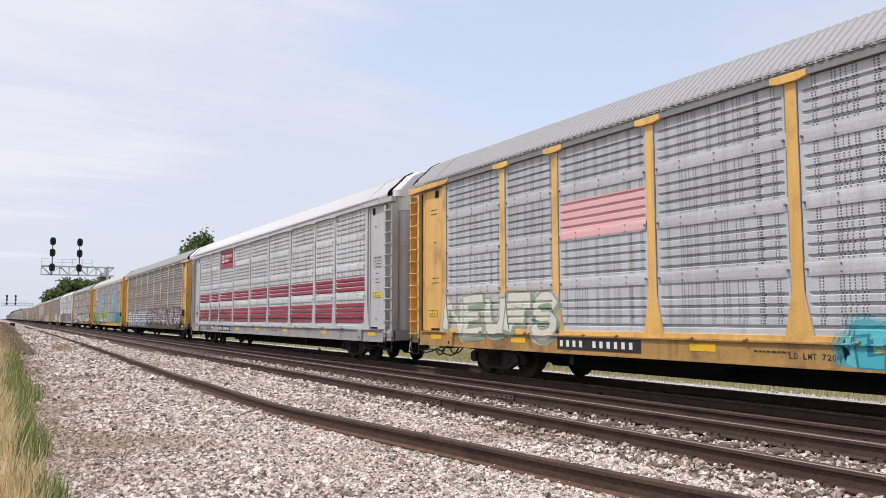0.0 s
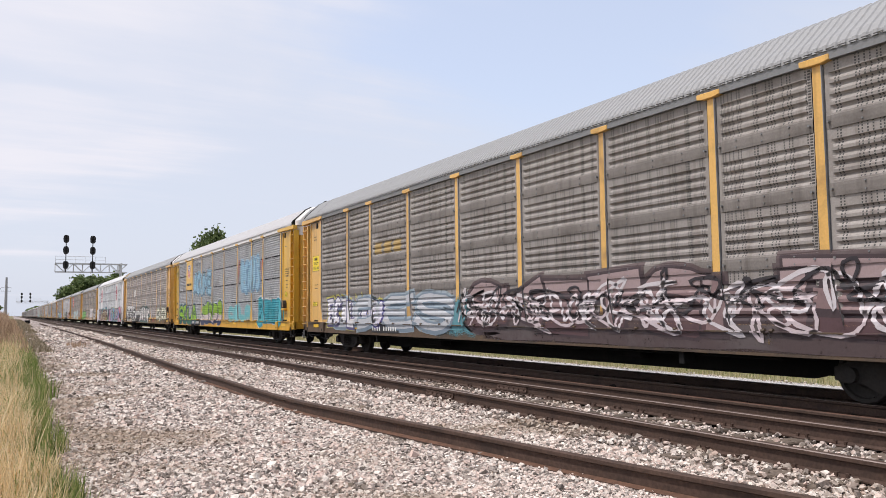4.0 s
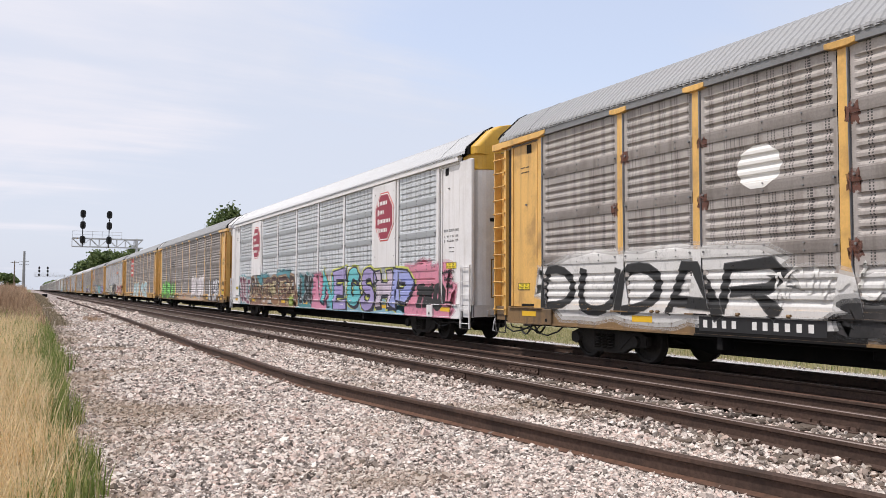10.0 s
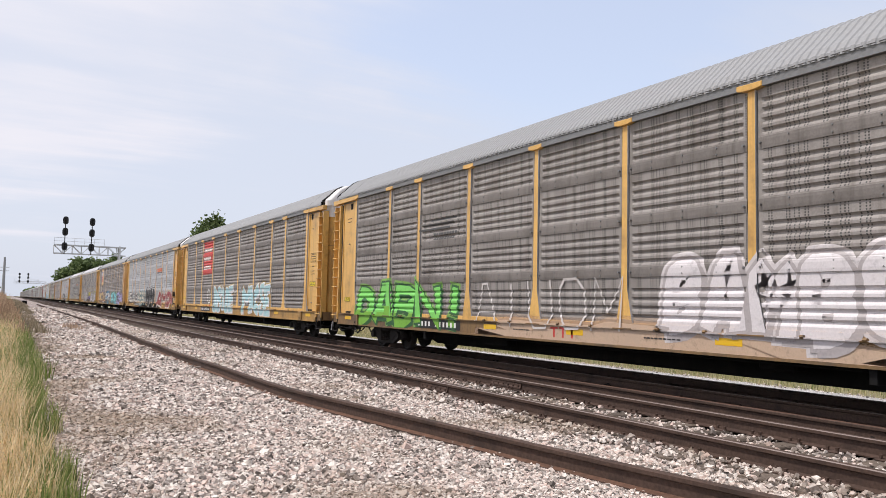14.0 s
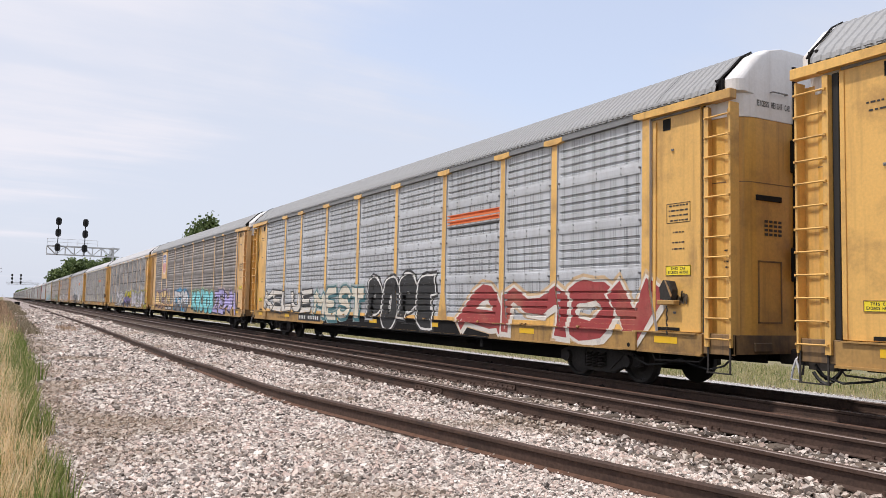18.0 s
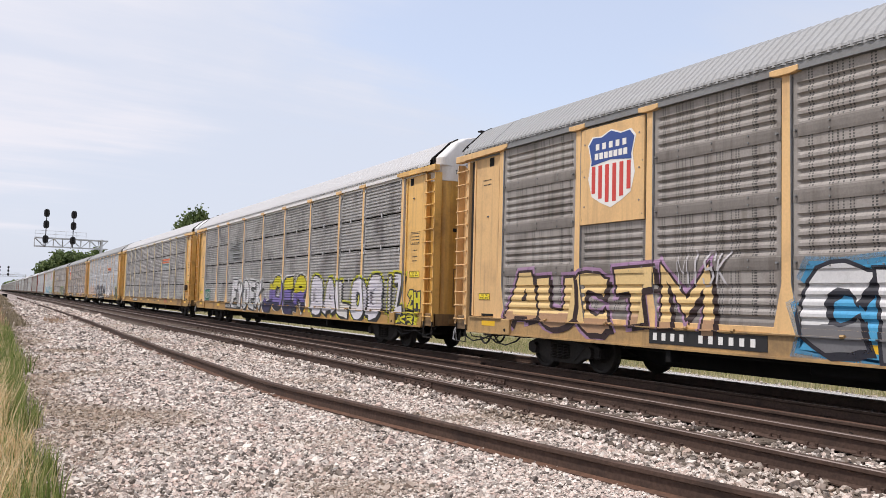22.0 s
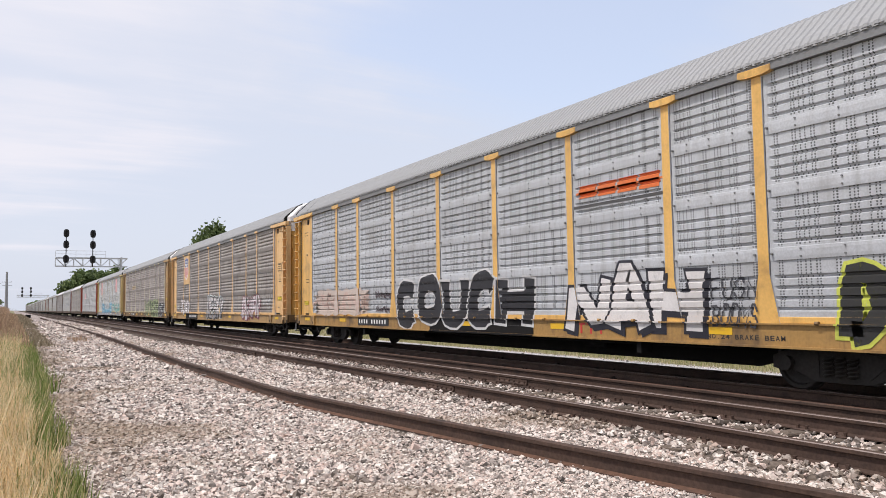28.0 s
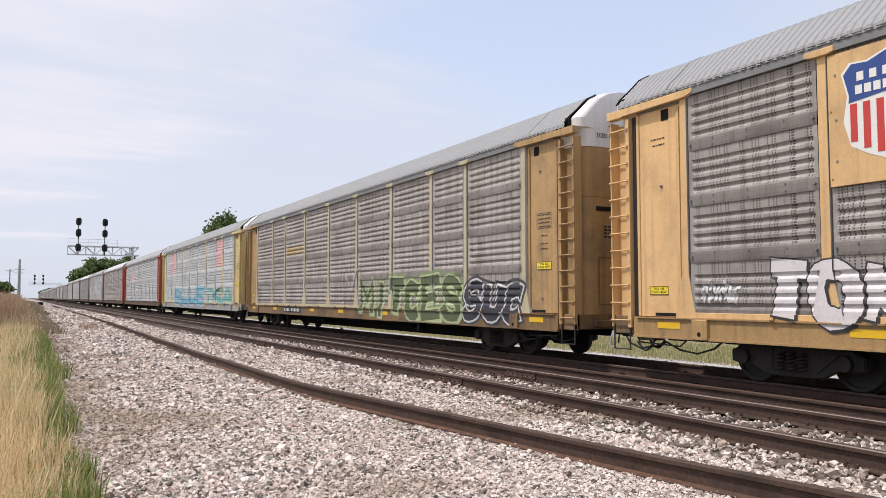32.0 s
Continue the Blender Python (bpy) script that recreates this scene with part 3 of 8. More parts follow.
grass("dry_grass", "tall straw-coloured dry grass beside the ballast", STRAW,
      [(-3.4, 0.24, 3.0, 9, 1000, 0.64, 0.0055), (-3.4, 0.1, 9, 14, 900, 0.66, 0.0055), (-6, 0.15, 14, 34, 220, 0.66, 0.009), (-22, 0.5, 34, 90, 14, 0.55, 0.02), (-60, 0.5, 90, 260, 2, 0.55, 0.05)], 7)
grass("green_grass", "green weeds along the edge of the ballast", GREEN,
      [(0.02, 0.42, 3.0, 9, 800, 0.46, 0.006), (-0.2, 0.42, 9, 14, 800, 0.50, 0.006), (-0.3, 0.55, 14, 30, 420, 0.50, 0.009), (-0.3, 0.55, 30, 60, 60, 0.45, 0.02), (-3, 0.0, 8, 40, 40, 0.6, 0.012)], 9)
grass("dead_weeds", "low grey-brown dead weeds at the edge of the ballast", WEED, [(-0.1, 0.9, 16, 34, 90, 0.20, 0.008), (-0.5, 1.35, 34, 70, 60, 0.36, 0.018), (-0.5, 1.7, 70, 115, 40, 0.40, 0.03), (-0.5, 2.2, 115, 300, 10, 0.45, 0.06)], 10, "weeds")
grass("field_grass", "pale green and straw grass beyond the far track", MEADOW, [(19.2, 27, 3, 50, 75, 0.27, 0.012), (19.2, 40, 50, 120, 8, 0.45, 0.05)], 11)
grass("field_straw", "low green grass beyond the far track", GREEN, [(19.6, 27, 3, 50, 40, 0.24, 0.010)], 12)
grass("reeds", "tall brown dry reeds beyond the grass verge", REED, [(-12, 0.5, 30, 90, 24, 0.80, 0.022), (-30, 0.5, 90, 260, 3, 0.9, 0.05), (-3.2, -0.5, 48, 120, 70, 1.75, 0.02), (-10, -1.2, 120, 300, 8, 2.2, 0.06)], 13)
grass("trackside_weed", "small dry grey weed growing in the ballast", REED, [(2.35, 2.95, 38.2, 43.2, 60, 0.42, 0.010)], 14, "weed")

# ---- tracks ----
RAIL_SHAPE = [(u * 1.08, v * 1.06) for u, v in [(-0.07, -0.172), (0.07, -0.172), (0.07, -0.160), (0.012, -0.145), (0.010, -0.05), (0.037, -0.038), (0.037, -0.008), (0.028, 0.0),
              (-0.028, 0.0), (-0.037, -0.008), (-0.037, -0.038), (-0.010, -0.05), (-0.012, -0.145), (-0.07, -0.160)]]


def rail_mesh(points, bright=8):
    """A rail along (x, y, z) points of its head's middle; one facet, by default on the head, takes a paler strip."""
    bm = bmesh.new()
    rows = []
    for x, y, z in points:
        rows.append([bm.verts.new((x + u, y, z + v)) for u, v in RAIL_SHAPE])
    n = len(RAIL_SHAPE)
    for a, b in zip(rows, rows[1:]):
        for i in range(n):
            f = bm.faces.new((a[i], a[(i + 1) % n], b[(i + 1) % n], b[i]))
            f.material_index = 1 if i == bright else 0
    bm.faces.new(rows[0][::-1]), bm.faces.new(rows[-1])
    return fixed(bm)


def track(name, label, x, z, ties_to, seed, dark):
    base = tagged(new(name), label, "railway track", kind="structure")
    base.location = (x, 0, z)
    ys = [-60, 0, 20, 60, 150, 400, 1000, 2400]
    for sx in (-0.753, 0.753):
        part("rail", mesh_of(rail_mesh([(sx, y, 0) for y in ys]), "rail", RAIL_RUST, RAIL_HIGHLIGHT), None, base)
    rng = random.Random(seed)
    shapes = []
    for k in range(6):
        bm = bmesh.new()
        box(bm, -1.3 + rng.uniform(-0.04, 0.04), 1.3 + rng.uniform(-0.04, 0.04), -0.115, 0.115, -0.16, 0, 0.012)
        bmesh.ops.subdivide_edges(bm, edges=[e for e in bm.edges if abs(e.verts[0].co.x - e.verts[1].co.x) > 1], cuts=5)
        for v in bm.verts:
            v.co += Vector((rng.uniform(-0.01, 0.01), rng.uniform(-0.008, 0.008), rng.uniform(-0.008, 0.004)))
        shapes.append(mesh_of(bm, "tie", TIE_WOOD))
    bm = bmesh.new()
    box(bm, -0.17, 0.17, -0.09, 0.09, 0, 0.014, 0.004)
    for sx, sy in ((-0.10, 0.06), (0.10, -0.06), (-0.10, -0.05), (0.10, 0.05)):
        box(bm, sx - 0.012, sx + 0.012, sy - 0.012, sy + 0.012, 0.014, 0.045)
        box(bm, sx - 0.02 * (1 if sx > 0 else 0.6), sx + 0.02 * (0.6 if sx > 0 else 1), sy - 0.016, sy + 0.016, 0.04, 0.052)
    plate = mesh_of(bm, "tie_plate", RAIL_RUST)
    y, k = -4.0, 0
    while y < ties_to:
        tie = part("tie", shapes[rng.randrange(6)], None, base, at=pose(rng.uniform(-0.03, 0.03), y, -0.178 + rng.uniform(-0.008, 0.004), 0, 0, rng.uniform(-1.5, 1.5)))
        if 1 < y < 34 and not dark:
            for sx in (-0.753, 0.753):
                part("tie_plate", plate, None, tie, at=pose(sx, 0, 0.0))
        y += 0.52 + rng.uniform(-0.03, 0.03)
    bm = bmesh.new()
    while y < 420:
        box(bm, -1.3, 1.3, y - 0.11, y + 0.11, -0.3, -0.18)
        y += 0.53
    part("far_ties", bm, TIE_WOOD, base)["kind"] = "stuff"
    return base


near_track = track("near_track", "empty near track with rusty rails on worn wooden ties", 6.97, 0.0, 118, 21, False)
far_track = track("train_track", "track under the train with dark oily ties", SIDE, RAIL, 60, 22, True)


def joint(x, y, z, parent):
    bm = bmesh.new()
    for s in (-1, 1):
        prism(bm, [(s * 0.012, -0.14), (s * 0.045, -0.15), (s * 0.045, -0.125), (s * 0.03, -0.10), (s * 0.03, -0.06), (s * 0.012, -0.05)], "y", -0.46, 0.46)
        for k in range(6):
            rod(bm, (s * 0.028, -0.39 + k * 0.156, -0.095), (s * 0.052, -0.39 + k * 0.156, -0.095), 0.016, 6)
    part("joint_bar", fixed(bm), RAIL_RUST, parent, "bolted joint bar on the rail", at=pose(x, y, z))


joint(-0.753, 11.6, 0, near_track)
joint(0.753, 11.75, 0, near_track)
for gy in (23.4, 35.3):
    joint(-0.753, gy, 0, near_track)

# spare rails left lying on the ballast
LOOSE = [(5.35, -6), (5.15, -1), (4.98, 1.5), (4.80, 3.2), (4.65, 4.2), (4.50, 5.2), (4.39, 5.9), (4.14, 7.5), (3.97, 8.6), (3.76, 9.8), (3.66, 12), (3.60, 15.7), (3.61, 22), (3.74, 31), (3.86, 40), (3.9, 62), (3.95, 105), (4.0, 150)]


def smooth_line(pts, step=0.8):
    ys = np.arange(pts[0][1], pts[-1][1], step)
    xs = np.interp(ys, [p[1] for p in pts], [p[0] for p in pts])
    k = np.ones(5) / 5
    xs = np.convolve(np.pad(xs, 2, mode="edge"), k, "valid")
    return xs, ys


lx, ly = smooth_line(LOOSE)
tagged(new("spare_rail", mesh_of(rail_mesh([(x, y, -0.01 + 0.01 * math.sin(y * 0.9)) for x, y in zip(lx, ly)], 12), "spare_rail", RAIL_RUST, RUST_EDGE)), "long brown rusty spare rail lying curved on ballast", "rail", "spare rails")
tagged(new("spare_rail", mesh_of(rail_mesh([(9.12 + 0.04 * math.sin(y * 0.13), y, -0.085) for y in np.arange(-20, 300, 2.5)], 7), "spare_rail", RAIL_RUST, RUST_EDGE)), "straight rusty spare rail lying between the two tracks", "rail", "spare rails")

# ---- far things ----
LEAF = island_material("tree_leaves", [(0.0, (0.06, 0.09, 0.035)), (0.5, (0.12, 0.17, 0.06)), (1.0, (0.22, 0.27, 0.115))], 0.7, 0, 0.25)
BARK = material("grey_bark", (0.09, 0.075, 0.06), 0.95, 0, 0.3, 12, 0.3, 2.0, (0.04, 0.035, 0.03), 0.5)
GALV = material("galvanised_truss", (0.55, 0.56, 0.57), 0.5, 0.3, 0.08, 8, 0.2, 1.0, (0.3, 0.28, 0.26))
POLE_GREY = material("grey_pole_steel", (0.30, 0.30, 0.31), 0.6, 0.2, 0.1, 4)


def tree(name, label, x, y, high, spread, leaves, seed, bare=0.28, size=0.5):
    rng = np.random.default_rng(seed)
    rnd = random.Random(seed)
    z = float(level(x))
    thing = tagged(new(name), label, "tree")
    thing.location = (x, y, z)
    bm = bmesh.new()
    tips = []

    def limb(p, d, length, r, depth):
        q = p + d * length
        n = 6
        ring = []
        rot = d.to_track_quat("Z", "Y")
        for c, rr in ((p, r), (q, r * 0.62)):
            ring.append([bm.verts.new(c + rot @ Vector((rr * math.cos(6.283 * i / n), rr * math.sin(6.283 * i / n), 0))) for i in range(n)])
        for i in range(n):
            bm.faces.new((ring[0][i], ring[0][(i + 1) % n], ring[1][(i + 1) % n], ring[1][i]))
        if depth == 0:
            tips.append(q)
            return
        for _ in range(3 if depth > 1 else 4):
            nd_ = (d + Vector((rnd.uniform(-1, 1), rnd.uniform(-1, 1), rnd.uniform(-0.25, 0.55))) * 0.85).normalized()
            limb(q, nd_, length * rnd.uniform(0.55, 0.8), r * 0.58, depth - 1)
        tips.append(q)
    limb(Vector((0, 0, -0.2)), Vector((0.03, 0.02, 1)).normalized(), high * bare, high * 0.022, 3)
    part("trunk", bm, BARK, thing)
    T = np.array([t[:] for t in tips])
    top = T[:, 2].max()
    T[:, 2] = high * bare + (T[:, 2] - high * bare) * (high * (1 - bare) * 0.93) / max(top - high * bare, 0.1)
    w = np.abs(T[:, :2]).max()
    T[:, :2] *= spread / max(w, 0.1)
    c = T[rng.integers(0, len(T), leaves)] + rng.normal(0, 1, (leaves, 3)) * np.array([spread * 0.14, spread * 0.14, high * 0.05])
    s = size * rng.uniform(0.5, 1.2, leaves)
    tri = np.array([(-1, -0.6, 0), (1, -0.6, 0), (0.9, 0.7, 0), (-0.9, 0.6, 0.0)])
    v = np.einsum("nij,kj->nki", turned(rng, leaves), tri) * s[:, None, None] + c[:, None, :]
    f = np.arange(leaves * 4).reshape(-1, 4)
    part("crown", from_arrays("crown", v.reshape(-1, 3), f, LEAF), None, thing)
    return thing


def by_angle(az, y):
    return math.tan(radians(az)) * y


tree("tree", "tall leafy green tree standing behind the train", by_angle(12.45, 205), 205, 23.3, 5.5, 4600, 31, 0.27, 0.36)
for k, (az, y, h, w) in enumerate([(3.7, 320, 12, 7), (4.6, 325, 16.5, 8), (5.3, 318, 17.5, 8), (5.9, 322, 16, 7), (6.6, 330, 14, 7), (7.5, 340, 12.5, 7)]):
    tree("tree", "dense green tree beyond the signal bridge", by_angle(az, y), y, h, w, 6000, 40 + k, 0.12, 0.48)


def far_wood():
    rng = np.random.default_rng(60)
    n = 16000
    x = rng.uniform(-700, 420, n)
    x = np.where((x > -20) & (x < 16), x + 40, x)
    base = 1150 + 60 * np.sin(x * 0.013)
    y = base + rng.uniform(0, 70, n)
    hmax = 12 + 4 * np.sin(x * 0.03) + 3 * np.sin(x * 0.11 + 2) + 2 * np.sin(x * 0.27)
    z = -1 + rng.uniform(0, 1, n) ** 0.8 * hmax
    s = rng.uniform(1.2, 2.8, n)
    tri = np.array([(-1, -0.6, 0), (1, -0.6, 0), (0.9, 0.7, 0), (-0.9, 0.6, 0.0)])
    v = np.einsum("nij,kj->nki", turned(rng, n), tri) * s[:, None, None] + np.stack([x, y, z], 1)[:, None, :]
    tagged(new("far_wood", from_arrays("far_wood", v.reshape(-1, 3), np.arange(n * 4).reshape(-1, 4), LEAF)), "hazy line of green trees on the horizon", "trees", kind="stuff")


far_wood()


def signal_bridge(y, x0, x1, mast_x, heads, zb, zt, label, small=1.0):
    """A lattice arm over the tracks with signal heads on posts."""
    b = tagged(new("signal_bridge"), label, "signal bridge", "signal bridges")
    b.location = (0, y, 0)
    for dy in (-0.6, 0.6):
        for z, nm in ((zb, "lower_chord"), (zt, "upper_chord")):
            bm = bmesh.new()
            box(bm, x0, x1, dy - 0.06, dy + 0.06, z - 0.08, z + 0.08)
            part(nm, bm, GALV, b)
        n = max(3, int((x1 - x0) / 1.4))
        for i in range(n):
            a, c = x0 + (x1 - x0) * i / n, x0 + (x1 - x0) * (i + 1) / n
            bm = bmesh.new()
            rod(bm, (a, dy, zb if i % 2 else zt), (c, dy, zt if i % 2 else zb), 0.05, 5)
            part("brace", bm, GALV, b)
            bm = bmesh.new()
            rod(bm, (a, dy, zb), (a, dy, zt), 0.045, 5)
            part("upright", bm, GALV, b)
    bm = bmesh.new()
    box(bm, x0, x1, -0.55, 0.55, zt + 0.08, zt + 0.12)
    part("walkway", bm, GALV, b)
    for z in (zt + 0.65, zt + 1.2):
        bm = bmesh.new()
        rod(bm, (x0, -0.6, z), (x1 - 3.5, -0.6, z), 0.03, 5)
        part("handrail", bm, GALV, b)
    for i in range(6):
        a = x0 + (x1 - 3.5 - x0) * i / 5
        bm = bmesh.new()
        rod(bm, (a, -0.6, zt), (a, -0.6, zt + 1.2), 0.03, 5)
        part("handrail_post", bm, GALV, b)
    g = float(level(mast_x))
    for dy in (-0.6, 0.6):
        bm = bmesh.new()
        rod(bm, (mast_x, dy, g), (mast_x, dy, zt + 0.2), 0.16, 8)
        part("mast_leg", bm, GALV, b)
    for i in range(7):
        za, zc = g + 0.4 + (zb - g) * i / 7.5, g + 0.4 + (zb - g) * (i + 1) / 7.5
        bm = bmesh.new()
        rod(bm, (mast_x, -0.6 if i % 2 else 0.6, za), (mast_x, 0.6 if i % 2 else -0.6, zc), 0.05, 5)
        part("mast_brace", bm, GALV, b)
    for hx, tops in heads:
        bm = bmesh.new()
        rod(bm, (hx, -0.8, zb - 0.1), (hx, -0.8, max(tops) + 0.3), 0.07, 6)
        part("signal_post", bm, BLACK, b)
        for z in tops:
            bm = bmesh.new()
            out = []
            for k in range(20):
                a = 6.2832 * k / 20
                r = 1.0 / max(abs(math.cos(a)) ** 3 + abs(math.sin(a)) ** 3, 0.2) ** (1 / 3)
                out.append((hx + 0.52 * small * r * math.cos(a), z + 0.78 * small * r * math.sin(a)))
            prism(bm, out, "y", -0.98, -0.92)
            head = part("signal_head", fixed(bm), PLATE, b, "black signal head with an oval backing plate")
            for dz in (-0.38, 0.0, 0.38):
                bm = bmesh.new()
                prism(bm, [(hx + 0.15 * math.cos(6.2832 * k / 10), z + dz * small + 0.15 * math.sin(6.2832 * k / 10)) for k in range(10)], "y", -1.25, -0.985)
                part("lamp_hood", fixed(bm), BLACK, head)


signal_bridge(147, 6.0, 17.2, 16.2, [(7.55, [9.65, 12.1, 14.0]), (11.65, [9.65, 12.1, 14.0])], 8.5, 9.9, "silver lattice signal bridge over the tracks with black signals", 0.85)
signal_bridge(470, 1.5, 16.5, 16.0, [(3.9, [8.9, 10.9, 12.6]), (7.9, [8.9, 10.9, 12.6])], 7.9, 8.9, "distant lattice signal bridge with black signals", 0.9)


def tower(x, y, high):
    t = tagged(new("transmission_tower"), "distant grey lattice power line tower", "power tower", "power towers")
    t.location = (x, y, -1)
    for sx in (-1, 1):
        for sy in (-1, 1):
            bm = bmesh.new()
            rod(bm, (sx * 2.4, sy * 2.4, 0), (sx * 0.5, sy * 0.5, high), 0.16, 5)
            part("leg", bm, POLE_GREY, t)
    for i in range(9):
        a, c = i / 9, (i + 1) / 9
        for sy in (-1, 1):
            bm = bmesh.new()
            wa, wc = 2.4 - 1.9 * a, 2.4 - 1.9 * c
            rod(bm, (-wa, sy * wa, a * high), (wc, sy * wc, c * high), 0.09, 4)
            rod(bm, (wa, sy * wa, a * high), (-wc, sy * wc, c * high), 0.09, 4)
            part("lattice", bm, POLE_GREY, t)
    for z, w in ((0.72, 4.5), (0.82, 5.2), (0.92, 4.2)):
        bm = bmesh.new()
        rod(bm, (-w, 0, z * high), (w, 0, z * high), 0.16, 5)
        rod(bm, (-w, 0, z * high), (0, 0, z * high + 1.6), 0.08, 4)
        rod(bm, (w, 0, z * high), (0, 0, z * high + 1.6), 0.08, 4)
        part("crossarm", bm, POLE_GREY, t)
    return t


def pole(x, y, high, r, arms, mat, name, label, category):
    t = tagged(new(name), label, category)
    t.location = (x, y, float(level(x)))
    bm = bmesh.new()
    n = 10
    rings = [[bm.verts.new((rr * math.cos(6.2832 * i / n), rr * math.sin(6.2832 * i / n), z)) for i in range(n)] for z, rr in ((0, r), (high, r * 0.6))]
    for i in range(n):
        bm.faces.new((rings[0][i], rings[0][(i + 1) % n], rings[1][(i + 1) % n], rings[1][i]))
    bm.faces.new(rings[1])
    part("shaft", bm, mat, t)
    for z, w in arms:
        bm = bmesh.new()
        box(bm, -w, w, -0.08, 0.08, z - 0.08, z + 0.08)
        arm = part("crossarm", bm, mat, t)
        for u in (-0.95, -0.5, 0.5, 0.95):
            bm = bmesh.new()
            rod(bm, (u * w, 0, z), (u * w, 0, z + 0.35), 0.06, 6)
            part("insulator", bm, POLE_GREY, arm)


POLE_WOOD = material("weathered_pole_wood", (0.20, 0.16, 0.13), 0.9, 0, 0.2, 6)
pole(by_angle(-0.40, 420), 420, 19.0, 0.75, [(14.2, 2.0), (12.6, 2.0)], POLE_GREY, "power_pole", "tall grey steel power line pole", "power pole")
pole(by_angle(-0.93, 300), 300, 10.6, 0.24, [(9.9, 1.2)], POLE_WOOD, "utility_pole", "weathered wooden utility pole beyond the field", "utility pole")
for k, (az, y, h, w) in enumerate([(-1.35, 520, 9.5, 6), (-2.2, 540, 11, 7), (-3.2, 530, 10, 7)]):
    tree("tree", "hazy green tree beyond the dry field", by_angle(az, y), y, h, w, 1500, 70 + k, 0.15, 0.8)


def relay_box(x, y):
    bm = bmesh.new()
    box(bm, -0.45, 0.45, -0.3, 0.3, 0, 0.55, 0.03)
    b = tagged(new("switch_box"), "small dark iron box beside the rails", "switch box")
    b.location = (x, y, float(level(x)))
    part("case", bm, BLACK, b)
    bm = bmesh.new()
    box(bm, -0.48, 0.48, -0.33, 0.33, 0.55, 0.62, 0.02)
    part("lid", bm, GREASY, b)


relay_box(2.46, 168)
bm = bmesh.new()
box(bm, -0.22, 0.22, -0.1, 0.1, 0, 0.12, 0.02)
chunk = tagged(new("tie_stub", mesh_of(bm, "tie_stub", BLACK)), "short dark broken piece of tie on ballast", "wood piece")
chunk.matrix_world = pose(1.54, 46.8, float(level(1.54)) - 0.01, 0, 0, 20)
# ---- writing and spray paint ----


def glyph_table(chars, swell):
    """Outlines of the built-in font's letters, filled and swollen, in a unit box."""
    obs = []
    for ch in chars:
        cu = bpy.data.curves.new("glyph", "FONT")
        cu.body, cu.size, cu.offset, cu.resolution_u, cu.fill_mode = ch, 1.0, swell, 3, "BOTH"
        obs.append((ch, new("glyph", cu)))
    dg = bpy.context.evaluated_depsgraph_get()
    table = {}
    for ch, ob in obs:
        ev = ob.evaluated_get(dg)
        me = ev.to_mesh()
        v = np.array([p.co[:2] for p in me.vertices])
        f = [tuple(p.vertices) for p in me.polygons]
        ev.to_mesh_clear()
        table[ch] = (v, f)
    for ch, ob in obs:
        cu = ob.data
        bpy.data.objects.remove(ob)
        bpy.data.curves.remove(cu)
    return table


CHARS = "ABCDEFGHIJKLMNOPQRSTUVWXYZ0123456789.-/!"
BOLD = glyph_table(CHARS, 0.02)


def text_bm(text, y0, y1, z0, z1, x, bm=None, mi=0, table=None):
    """Flat lettering on the side that faces -x; it reads from the far end of the car to the near one."""
    bm = bm or bmesh.new()
    n = len(text)
    step = (y1 - y0) / max(n, 1)
    for k, ch in enumerate(text):
        if ch == " ":
            continue
        v, f = (table or BOLD)[ch]
        lo, hi = v.min(0), v.max(0)
        narrow = 0.35 if ch in "I1.!-" else 0.82
        a = y0 + step * (k + 0.5 - narrow / 2)
        vs = [bm.verts.new((x, a + (p[0] - lo[0]) / (hi[0] - lo[0]) * step * narrow, z0 + (p[1] - lo[1]) / 0.72 * (z1 - z0) if ch in ".-" else z0 + (p[1] - lo[1]) / max(hi[1] - lo[1], 0.1) * (z1 - z0))) for p in v]
        for q in f:
            try:
                bm.faces.new([vs[i] for i in q]).material_index = mi
            except ValueError:
                pass
    return bm


# ---- the car carriers ----
L = 28.36
POSTS = [-11.7, -9.0, -7.05, -4.3, -1.42, 1.42, 4.3, 7.05, 9.0, 11.7]
ROWS = [1.05, 1.95, 2.90, 3.85, 4.80]
FACE, POST, SHEET = -1.51, -1.491, -1.462      # outer faces of the ladders, the posts and the panels
BAND = [(0.0, -0.01), (0.0, 0.020), (0.05, 0.025), (0.14, 0.025), (0.185, 0.020), (0.192, 0.0)]


def groove(c):
    return [(c - 0.042, 0.0), (c - 0.018, -0.042), (c + 0.010, -0.042), (c + 0.024, 0.0)]


def valley(c):
    return [(c - 0.070, 0.0), (c - 0.048, -0.010), (c - 0.022, -0.032), (c + 0.004, -0.040), (c + 0.026, -0.026), (c + 0.042, 0.0)]


def profile(kind, row):
    h = ROWS[row + 1] - ROWS[row]
    p = []
    if kind == "B":
        p, z, k = [(0.0, -0.03), (0.02, 0.0)], 0.055, 0
        while z < h - 0.07:
            p += [(z, 0.0), (z + 0.010, -0.042), (z + 0.034, -0.042), (z + 0.052, 0.0)]
            z += 0.098
        return p + [(h - 0.05, 0.0), (h - 0.045, -0.03)]
    if row > 0:
        p += BAND
    else:
        p += [(0.0, -0.02), (0.01, 0.0)]
    z0 = 0.285 if row > 0 else 0.19
    for k in range(4):
        p += groove(z0 + k * 0.157) if kind == "S" else valley(z0 + k * 0.157)
    return p + [(h - 0.001, 0.0)]


PROFILES = {(k, r): profile(k, r) for k in "ABS" for r in range(4)}


